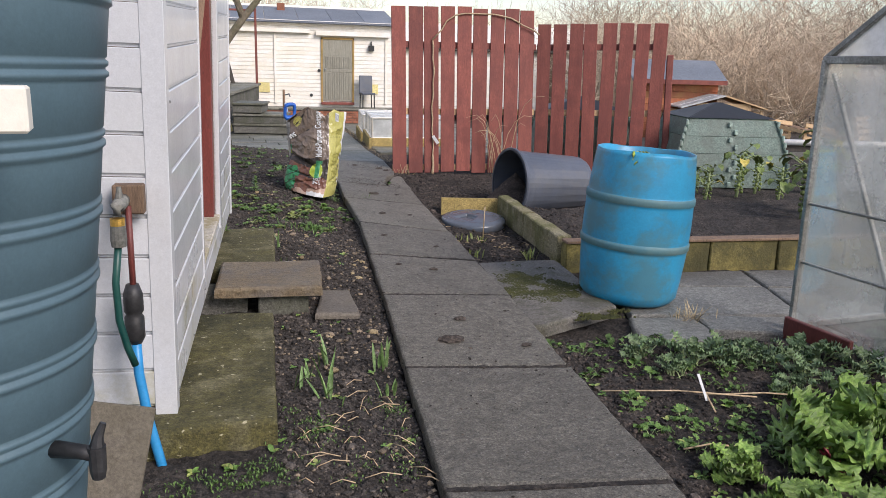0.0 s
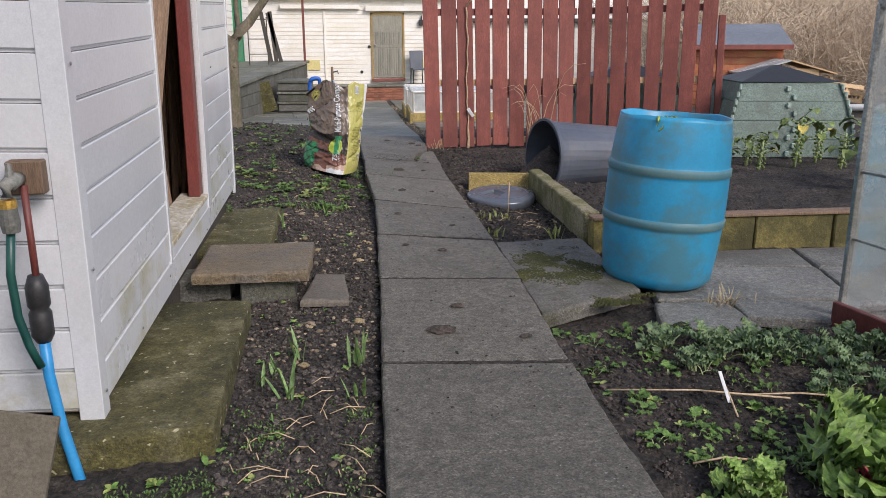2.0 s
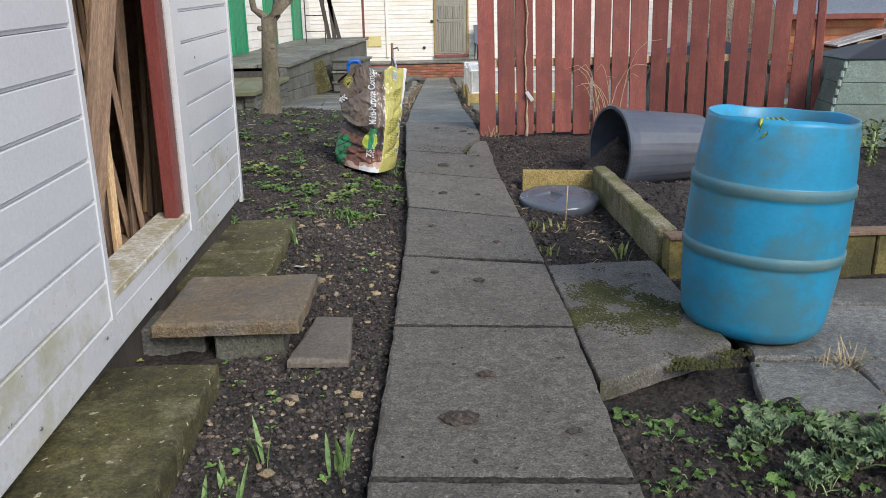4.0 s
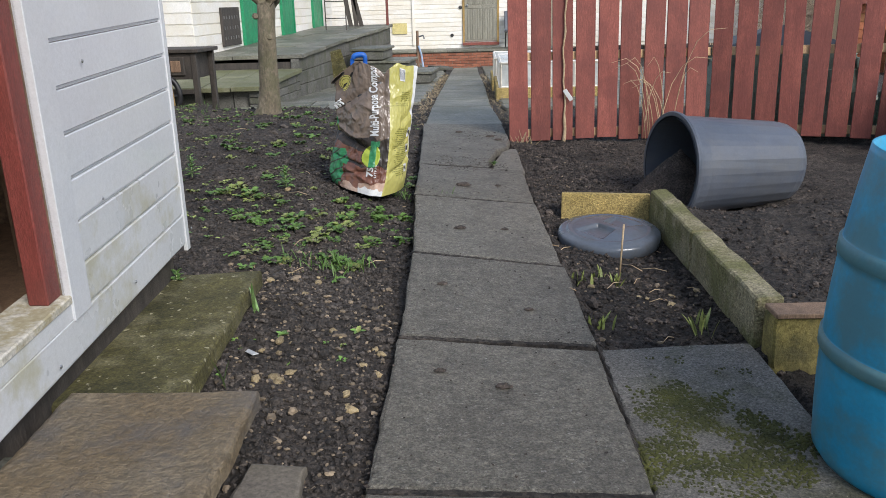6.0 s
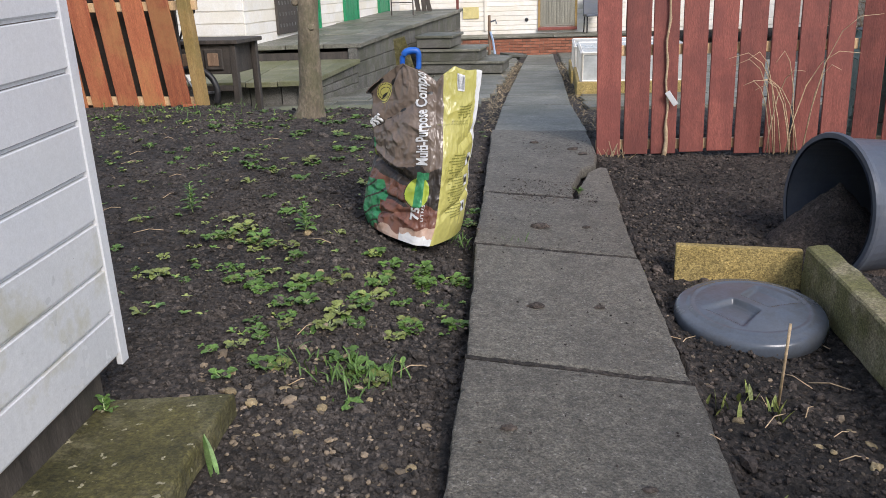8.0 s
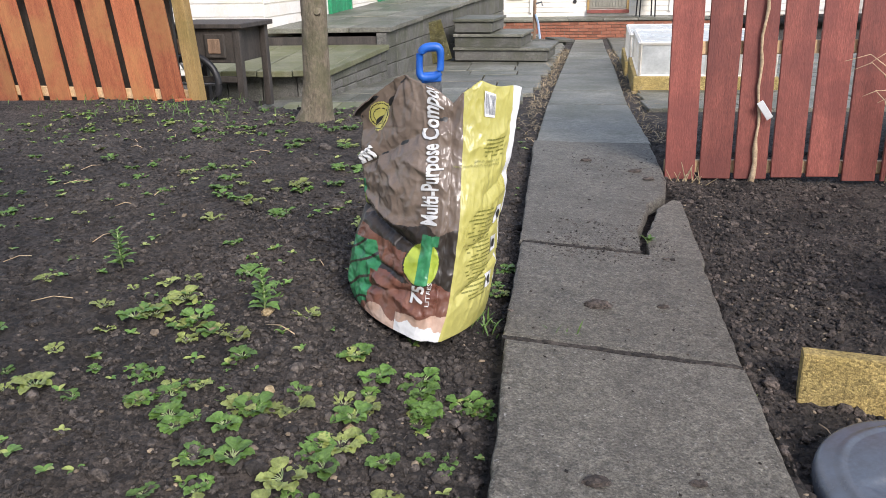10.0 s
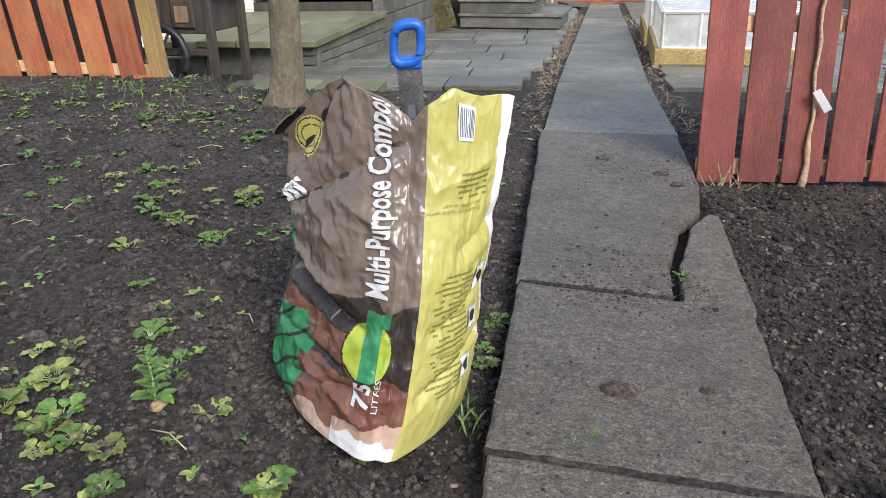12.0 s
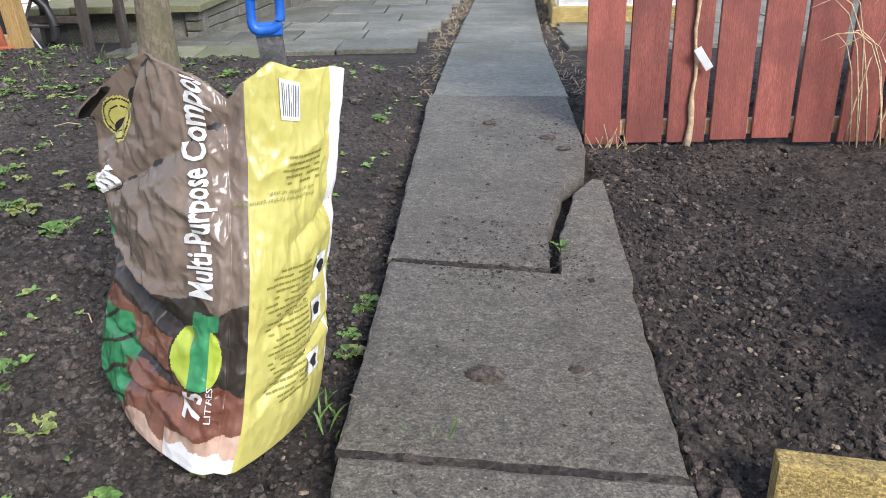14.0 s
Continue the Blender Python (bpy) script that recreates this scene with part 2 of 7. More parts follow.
PRINTGREEN = material("leaf_green_print", (0.015, 0.12, 0.05), (0.06, 0.3, 0.13), 0.32, 14, 40, 0.2, 0.003, vary=0, grain=0.15)
PRINTDARK = material("dark_print", (0.02, 0.017, 0.014), (0.045, 0.036, 0.03), 0.32, 12, 40, 0.2, 0.003, vary=0, grain=0.15)
PRINTLIME = material("lime_print", (0.3, 0.4, 0.04), (0.4, 0.48, 0.08), 0.32, 12, 40, 0.2, 0.003, vary=0, grain=0.15)
PRINTBLUE = material("pale_blue_print", (0.3, 0.42, 0.6), (0.45, 0.55, 0.7), 0.35, 12, 40, 0, vary=0, grain=0.15)
INK = material("olive_ink", (0.16, 0.16, 0.03), (0.2, 0.2, 0.04), 0.5, 12, 40, 0, vary=0, mid=0.12, grain=0.15)
SAWBLUE = material("blue_saw_plastic", (0.01, 0.09, 0.42), (0.02, 0.13, 0.5), 0.4, 9, 90, 0.1, 0.002, vary=0, grain=0.15)
STEEL = material("dull_steel", (0.3, 0.3, 0.3), (0.45, 0.45, 0.45), 0.4, 12, 90, 0.1, 0.001, metal=0.9)
ALU = material("aged_aluminium", (0.3, 0.3, 0.29), (0.42, 0.42, 0.4), 0.5, 9, 90, 0.2, 0.002, metal=0.7, stain=(0.13, 0.12, 0.09))
BRASS = material("brass", (0.5, 0.3, 0.06), (0.6, 0.38, 0.1), 0.4, 9, 90, 0.1, 0.001, metal=0.7)
FELT = material("blue_grey_roofing", (0.14, 0.16, 0.19), (0.2, 0.22, 0.25), 0.75, 1, 60, 0.3, 0.004, vary=0.12)
REDBRICK = material("red_brick", (0.26, 0.09, 0.05), (0.36, 0.15, 0.09), 0.85, 5, 70, 0.6, 0.004, vary=0.25)
MORTAR = material("mortar", (0.25, 0.2, 0.16), (0.33, 0.28, 0.23), 0.95, 6, 90, 0.5, 0.004)
GREYGREENDOOR = material("grey_screen_door", (0.2, 0.19, 0.15), (0.29, 0.28, 0.23), 0.7, 3, 50, 0.3, 0.003, stretch=(9, 9, 1))
BLUEHOSE = material("blue_water_pipe", (0.015, 0.22, 0.5), (0.03, 0.28, 0.58), 0.4, 9, 90, 0.05, 0.001, vary=0, grain=0.15)
GREENHOSE = material("dark_green_hose", (0.006, 0.05, 0.045), (0.012, 0.075, 0.06), 0.4, 9, 90, 0.05, 0.001, vary=0, grain=0.15)
GREYFITTING = material("grey_fitting", (0.1, 0.1, 0.09), (0.19, 0.19, 0.17), 0.5, 9, 90, 0.1, 0.001)
CAVITY = material("timber_lining", (0.16, 0.11, 0.075), (0.24, 0.17, 0.12), 0.9, 3, 40, 0.2)
SLATE = material("brown_grey_tile", (0.12, 0.105, 0.085), (0.2, 0.17, 0.135), 0.75, 4, 90, 0.5, 0.004, stain=(0.09, 0.08, 0.05))


def speckle(m, scale, low, high, depth=0.004, strength=0.6, warp=0.0):
    """Small grains, each of its own shade, standing slightly proud of the surface."""
    nt = m.node_tree
    b = nt.nodes["Principled BSDF"]
    co = nt.nodes.new("ShaderNodeNewGeometry").outputs["Position"]
    vo = nt.nodes.new("ShaderNodeTexVoronoi")
    vo.inputs["Scale"].default_value, vo.inputs["Randomness"].default_value = scale, 1.0
    if warp:
        nz = nt.nodes.new("ShaderNodeTexNoise")
        nz.inputs["Scale"].default_value, nz.inputs["Detail"].default_value = scale * 0.6, 2.0
        nt.links.new(co, nz.inputs["Vector"])
        add = nt.nodes.new("ShaderNodeVectorMath")
        add.operation = "MULTIPLY_ADD"
        nt.links.new(nz.outputs["Color"], add.inputs[0])
        add.inputs[1].default_value = (warp / scale,) * 3
        nt.links.new(co, add.inputs[2])
        co = add.outputs[0]
    nt.links.new(co, vo.inputs["Vector"])
    sep = nt.nodes.new("ShaderNodeSeparateColor")
    nt.links.new(vo.outputs["Color"], sep.inputs[0])
    old = b.inputs["Base Color"].links[0].from_socket
    nt.links.new(blend(nt, 1.0, old, ramp2(nt, sep.outputs[0], 0.0, 1.0, (low,) * 3, (high,) * 3), "MULTIPLY"), b.inputs["Base Color"])
    bp = nt.nodes.new("ShaderNodeBump")
    bp.invert = True
    bp.inputs["Strength"].default_value, bp.inputs["Distance"].default_value = strength, depth
    nt.links.new(vo.outputs["Distance"], bp.inputs["Height"])
    if b.inputs["Normal"].links:
        nt.links.new(b.inputs["Normal"].links[0].from_socket, bp.inputs["Normal"])
    nt.links.new(bp.outputs[0], b.inputs["Normal"])


for gritty, size, low, high in ((SLAB, 210, 0.66, 1.34), (MOSSSLAB, 190, 0.6, 1.4), (SOIL, 85, 0.35, 1.6), (BEDSOIL, 90, 0.35, 1.6), (CLOD, 130, 0.5, 1.45), (BEDCLOD, 130, 0.5, 1.45),
                                (COMPOST, 150, 0.5, 1.5), (YELLOWBLOCK, 170, 0.6, 1.4), (KERB, 150, 0.7, 1.35), (GREYBLOCK, 120, 0.75, 1.25), (WETSLAB, 150, 0.75, 1.25), (PAVING, 190, 0.7, 1.3), (ALGAESLAB, 150, 0.7, 1.35)):
    speckle(gritty, size, low, high, 0.35 / size, 0.7, 0.5)


def crumple(m, scale=17.0, strength=0.55):
    """Sharp creases of crumpled film over the fine relief."""
    nt = m.node_tree
    b = nt.nodes["Principled BSDF"]
    co = nt.nodes.new("ShaderNodeTexCoord").outputs["Object"]
    warp = nt.nodes.new("ShaderNodeTexNoise")
    warp.inputs["Scale"].default_value, warp.inputs["Detail"].default_value = 6.0, 3.0
    nt.links.new(co, warp.inputs["Vector"])
    mix = nt.nodes.new("ShaderNodeVectorMath")
    mix.operation = "MULTIPLY_ADD"
    nt.links.new(warp.outputs["Color"], mix.inputs[0])
    mix.inputs[1].default_value = (0.3, 0.3, 0.3)
    flat = nt.nodes.new("ShaderNodeMapping")
    flat.inputs["Rotation"].default_value, flat.inputs["Scale"].default_value = (0.5, 0.4, 0.2), (1.0, 1.0, 0.4)
    nt.links.new(co, flat.inputs[0])
    nt.links.new(flat.outputs[0], mix.inputs[2])
    old = b.inputs["Normal"].links[0].from_socket if b.inputs["Normal"].links else None
    for s, dist in ((scale * 0.4, 0.016), (scale * 1.1, 0.005)):
        vo = nt.nodes.new("ShaderNodeTexVoronoi")
        vo.feature = "DISTANCE_TO_EDGE"
        vo.inputs["Scale"].default_value = s
        nt.links.new(mix.outputs[0], vo.inputs["Vector"])
        clip = nt.nodes.new("ShaderNodeMapRange")
        clip.interpolation_type = "SMOOTHSTEP"
        clip.inputs[1].default_value, clip.inputs[2].default_value = 0.0, 0.22
        nt.links.new(vo.outputs["Distance"], clip.inputs[0])
        bp = nt.nodes.new("ShaderNodeBump")
        bp.inputs["Strength"].default_value, bp.inputs["Distance"].default_value = strength, dist
        nt.links.new(clip.outputs[0], bp.inputs["Height"])
        if old:
            nt.links.new(old, bp.inputs["Normal"])
        old = bp.outputs[0]
    nt.links.new(old, b.inputs["Normal"])


for film, amount in ((BAGBROWN, 0.2), (BAGYELLOW, 0.07), (BAGWHITE, 0.06), (PRINTRED, 0.2), (PRINTTERRA, 0.2), (PRINTGREEN, 0.18), (PRINTDARK, 0.2), (PRINTLIME, 0.1)):
    crumple(film, 15.0, amount)


def leaf_material(name, c1, c2, vein):
    m = material(name, c1, c2, 0.42, 25, 60, 0.7, 0.006, vary=0.28, mid=0.5)
    b = m.node_tree.nodes["Principled BSDF"]
    b.inputs["Subsurface Weight"].default_value = 0.12
    b.inputs["Subsurface Radius"].default_value = (0.004, 0.006, 0.002)
    b.inputs["Subsurface Scale"].default_value = 0.5
    return m


WEED = leaf_material("weed_leaf", (0.075, 0.155, 0.03), (0.15, 0.26, 0.06), None)
WEEDPALE = leaf_material("yellowing_weed_leaf", (0.19, 0.24, 0.06), (0.3, 0.34, 0.11), None)
CHARD = leaf_material("bright_chard_leaf", (0.1, 0.2, 0.03), (0.23, 0.34, 0.08), None)
KALE = leaf_material("grey_green_kale_leaf", (0.1, 0.17, 0.07), (0.21, 0.29, 0.14), None)
SHOOT = leaf_material("bulb_shoot", (0.1, 0.2, 0.05), (0.23, 0.34, 0.13), None)
YELLOWLEAF = leaf_material("yellow_leaf", (0.45, 0.36, 0.06), (0.55, 0.46, 0.12), None)
CHARDSTEM = material("red_chard_stem", (0.3, 0.03, 0.05), (0.42, 0.08, 0.09), 0.4, 20, 90, 0.1)
PALESTEM = material("pale_green_stem", (0.25, 0.33, 0.14), (0.38, 0.45, 0.22), 0.5, 20, 90, 0.1)


def glass(name, dust, amount):
    """Thin dusty glass: clear, with a film of dust and a sharp reflection."""
    m = bpy.data.materials.new(name)
    m.use_nodes = True
    nt = m.node_tree
    nt.nodes.remove(nt.nodes["Principled BSDF"])
    clear, film, shine = (nt.nodes.new("ShaderNodeBsdf" + k) for k in ("Transparent", "Diffuse", "Glossy"))
    film.inputs[0].default_value = (*dust, 1)
    shine.inputs["Roughness"].default_value = 0.08
    co = nt.nodes.new("ShaderNodeTexCoord").outputs["Object"]
    mr = nt.nodes.new("ShaderNodeMapRange")
    mr.inputs[1].default_value, mr.inputs[2].default_value = 0.3, 0.7
    mr.inputs[3].default_value, mr.inputs[4].default_value = amount * 0.6, amount * 1.3
    nt.links.new(noise_tex(nt, co, 4.0, 6, 0.7), mr.inputs[0])
    a, b = nt.nodes.new("ShaderNodeMixShader"), nt.nodes.new("ShaderNodeMixShader")
    nt.links.new(mr.outputs[0], a.inputs[0])
    nt.links.new(clear.outputs[0], a.inputs[1])
    nt.links.new(film.outputs[0], a.inputs[2])
    fr = nt.nodes.new("ShaderNodeFresnel")
    half = nt.nodes.new("ShaderNodeMath")
    half.operation = "MULTIPLY"
    half.inputs[1].default_value = 0.35
    nt.links.new(fr.outputs[0], half.inputs[0])
    nt.links.new(half.outputs[0], b.inputs[0])
    nt.links.new(a.outputs[0], b.inputs[1])
    nt.links.new(shine.outputs[0], b.inputs[2])
    nt.links.new(b.outputs[0], nt.nodes["Material Output"].inputs[0])
    return m


# ---- building helpers ----
def part(name, bm, mat, parent=None, label="", smooth=False, loc=None):
    me = bpy.data.meshes.new(name)
    bm.to_mesh(me)
    bm.free()
    for m in (mat if isinstance(mat, (list, tuple)) else [mat]):
        me.materials.append(m)
    if smooth:
        me.polygons.foreach_set("use_smooth", [True] * len(me.polygons))
    ob = new(name, me)
    if loc is not None:
        ob.matrix_basis = loc if isinstance(loc, Matrix) else Matrix.Translation(loc)
    ob.parent = parent
    if label:
        tagged(ob, label)
    return ob


def thing(name, m, label, category, group="", kind=""):
    ob = new(name)
    ob.empty_display_size = 0.1
    ob.matrix_basis = m if isinstance(m, Matrix) else Matrix.Translation(m)
    return tagged(ob, label, category, group, kind)


def add_box(bm, size, m=None, bevel=0.0, segs=1):
    r = bmesh.ops.create_cube(bm, size=1)
    vs = r["verts"]
    bmesh.ops.scale(bm, vec=size, verts=vs)
    if bevel:
        es = list({e for v in vs for e in v.link_edges})
        out = bmesh.ops.bevel(bm, geom=es, offset=bevel, segments=segs, affect="EDGES", profile=0.6)
        vs = list({v for f in out["faces"] for v in f.verts} | {v for v in vs if v.is_valid})
    if m is not None:
        bmesh.ops.transform(bm, matrix=m, verts=vs)
    return vs


def box(size, m=None, bevel=0.0, segs=1):
    bm = bmesh.new()
    add_box(bm, size, m, bevel, segs)
    return bm


def cbox(x0, x1, y0, y1, z0, z1, bevel=0.0):
    return box((x1 - x0, y1 - y0, z1 - z0), Matrix.Translation(((x0 + x1) / 2, (y0 + y1) / 2, (z0 + z1) / 2)), bevel)


def rough_up(bm, amount, seed, freq=9.0):
    o = Vector((seed * 3.7, seed * 1.3, seed * 7.1))
    for v in bm.verts:
        v.co += noise.noise_vector(v.co * freq + o) * amount
    return bm


def add_tube(bm, pts, radii, n=8, cap=True, mat_index=0):
    pts = [Vector(p) for p in pts]
    if isinstance(radii, (int, float)):
        radii = [radii] * len(pts)
    rings = []
    for i, p in enumerate(pts):
        d = (pts[min(i + 1, len(pts) - 1)] - pts[max(i - 1, 0)]).normalized()
        u = d.cross(Vector((0.13, 0.31, 0.94)) if abs(d.z) < 0.9 else Vector((1, 0.1, 0))).normalized()
        w = d.cross(u)
        rings.append([bm.verts.new(p + (u * math.cos(2 * math.pi * k / n) + w * math.sin(2 * math.pi * k / n)) * radii[i]) for k in range(n)])
    for a, b in zip(rings, rings[1:]):
        for k in range(n):
            bm.faces.new((a[k], a[(k + 1) % n], b[(k + 1) % n], b[k])).material_index = mat_index
    if cap:
        bm.faces.new(rings[0][::-1]).material_index = mat_index
        bm.faces.new(rings[-1]).material_index = mat_index
    return bm


def tube(pts, radii, n=8):
    return add_tube(bmesh.new(), pts, radii, n)


def lathe(profile, n=48, m=None, flat=0.0):
    """A turned shape from (radius, height) pairs."""
    bm = bmesh.new()
    rings = []
    for r, z in profile:
        rings.append([bm.verts.new((r * math.cos(2 * math.pi * k / n), r * math.sin(2 * math.pi * k / n), z)) for k in range(n)])
    for a, b in zip(rings, rings[1:]):
        for k in range(n):
            bm.faces.new((a[k], a[(k + 1) % n], b[(k + 1) % n], b[k]))
    if m is not None:
        bmesh.ops.transform(bm, matrix=m, verts=bm.verts)
    return bm


def smooth01(v, a, b):
    t = min(1.0, max(0.0, (v - a) / (b - a)))
    return t * t * (3 - 2 * t)


# ---- the lie of the land ----
def path_left(y):
    return float(np.interp(y, [-2, 1.88, 2.85, 3.867, 4.766, 5.61, 6.71, 7.55, 9.6, 11.77, 14.7, 21, 24], [0.2, 0.50, 0.575, 0.66, 0.724, 0.776, 0.795, 0.847, 0.917, 1.05, 1.27, 1.75, 2.0]))


def path_right(y):
    return float(np.interp(y, [-2, 1.75, 2.8, 3.81, 4.76, 5.7, 6.74, 7.55, 9.57, 11.4, 15.4, 20.1, 24], [1.0, 1.19, 1.25, 1.34, 1.412, 1.462, 1.505, 1.55, 1.64, 1.71, 2.01, 2.31, 2.6]))


def path_z(x, y):
    """Top of the path, which dips a little towards its right edge."""
    if y > 9.6:
        return far_fall(y)
    l = float(np.interp(y, [3.9, 4.77, 5.6, 6.7, 7.55, 9.6], [0.0, -0.004, 0.036, 0.034, 0.045, 0.012]))
    r = float(np.interp(y, [2.8, 3.8, 4.8, 5.7, 6.74, 7.55, 9.6], [-0.025, -0.025, -0.066, -0.058, -0.048, -0.022, -0.012]))
    a, b = path_left(y), path_right(y)
    return l + (r - l) * min(1.1, max(-0.1, (x - a) / (b - a)))


def far_fall(y):
    return -0.042 * (min(y, 25.0) - 9.4) if y > 9.4 else 0.0


def ground_z(x, y, fine=True):
    l, r = path_left(y), path_right(y)
    if x < l:
        z = -0.045 + 0.13 * smooth01(y, 4.6, 7.6) * smooth01(l - x, 0.0, 0.5) + 0.05 * smooth01(y, 6, 9) * smooth01(l - x, 0.4, 1.4)
        k = smooth01(y, 10.45, 10.9) if x < -1.2 else smooth01(y, 10.0, 10.7)
        z = z * (1 - k) + (far_fall(y) - 0.055) * k
    elif x > r:
        z = -0.07 - 0.045 * smooth01(y, 4.2, 3.3) - 0.02 * smooth01(x - r, 0, 0.4)
        kerb = 2.02 + 0.066 * (y - 4.5)
        z += (0.075 * smooth01(x, kerb, kerb + 0.1)) * smooth01(y, 4.76, 4.82) * (1 - smooth01(y, 6.4, 6.9))
        z -= 0.09 * smooth01(x, 1.95, 2.05) * (1 - smooth01(y, 4.7, 4.76)) * smooth01(y, 3.2, 3.4)
        z -= 0.055 * smooth01(y, 3.3, 3.5) * (1 - smooth01(y, 6.55, 7.0)) * (1 - smooth01(x, kerb - 0.02, kerb + 0.05)) * smooth01(x - r, 0.0, 0.06)
        z -= 0.11 * math.exp(-((x - 2.6) / 0.5) ** 2 - ((y - 6.85) / 0.42) ** 2) * smooth01(x, 2.2, 2.4)
        if y > 9.6:
            z = far_fall(y) - 0.055
    else:
        z = path_z(x, y) - 0.075
    if y > 26:
        z = far_fall(26) - 0.06
    if fine and y < 10.9 and -6 < x < 9:
        p = Vector((x, y, 0))
        amp = 1.0 if (x < l - 0.02 or x > r + 0.02) else 0.0
        if x < 0.62 and y < 5.6:
            amp *= 0.7
        z += amp * (0.018 * noise.noise(p * 2.3) + 0.013 * noise.noise(p * 9) + 0.016 * noise.noise(p * 21) + 0.012 * noise.noise(p * 43))
    return z


def build_ground():
    xs = np.unique(np.concatenate([[-900, -300, -120, -60, -30, -15, -8, -5, -3.5], np.concatenate([np.arange(-2.6, -1.2, 0.04), np.arange(-1.2, 3.0, 0.022), np.arange(3.0, 5.2, 0.05)]), [5.6, 6.5, 8, 11, 16, 30, 60, 120, 300, 900]]))
    ys = np.unique(np.concatenate([[-400, -100, -30, -10, -4, -1, 0.2], np.arange(1.4, 10.5, 0.024), np.arange(10.7, 26, 0.5), [26.5, 30, 40, 60, 90, 140, 300, 900]]))
    verts = [(x, y, ground_z(x, y)) for y in ys for x in xs]
    n = len(xs)
    faces = [(j * n + i, j * n + i + 1, (j + 1) * n + i + 1, (j + 1) * n + i) for j in range(len(ys) - 1) for i in range(n - 1)]
    me = bpy.data.meshes.new("ground")
    me.from_pydata(verts, [], faces)
    me.materials.append(SOIL)
    me.materials.append(BEDSOIL)
    me.polygons.foreach_set("material_index", [1 if path_right(verts[f[0]][1]) - 0.15 < verts[f[0]][0] < 9 and verts[f[0]][1] < 9.6 else 0 for f in faces])
    me.polygons.foreach_set("use_smooth", [True] * len(me.polygons))
    return tagged(new("ground", me), "dark bare garden soil with fine clods and small stones", "soil", kind="structure")


build_ground()


# ---- the white shed, its doorway open ----
SHED_LEAN = pose(-0.245, 2.46, 0.069, 2.3, 1.2, -2.5)
DOOR0, DOOR1, SHED_L, SHED_W, SHED_H = 1.0, 1.88, 2.88, 1.9, 2.05
BOARD = 0.1225


def board_profile(length, height, thick=0.014, lip=0.012):
    """One plastic board: flat face, a bevelled groove at its foot."""
    bm = bmesh.new()
    prof = [(0, 0.0), (thick * 0.35, 0.0), (thick * 0.35, lip * 0.55), (thick, lip), (thick, height - 0.002), (thick * 0.8, height), (0, height)]
    ends = [[bm.verts.new((u, x, z)) for u, z in prof] for x in (0, length)]
    for i in range(len(prof)):
        j = (i + 1) % len(prof)
        bm.faces.new((ends[0][i], ends[0][j], ends[1][j], ends[1][i]))
    bm.faces.new(ends[0])
    bm.faces.new(ends[1][::-1])
    bmesh.ops.recalc_face_normals(bm, faces=bm.faces)
    return bm


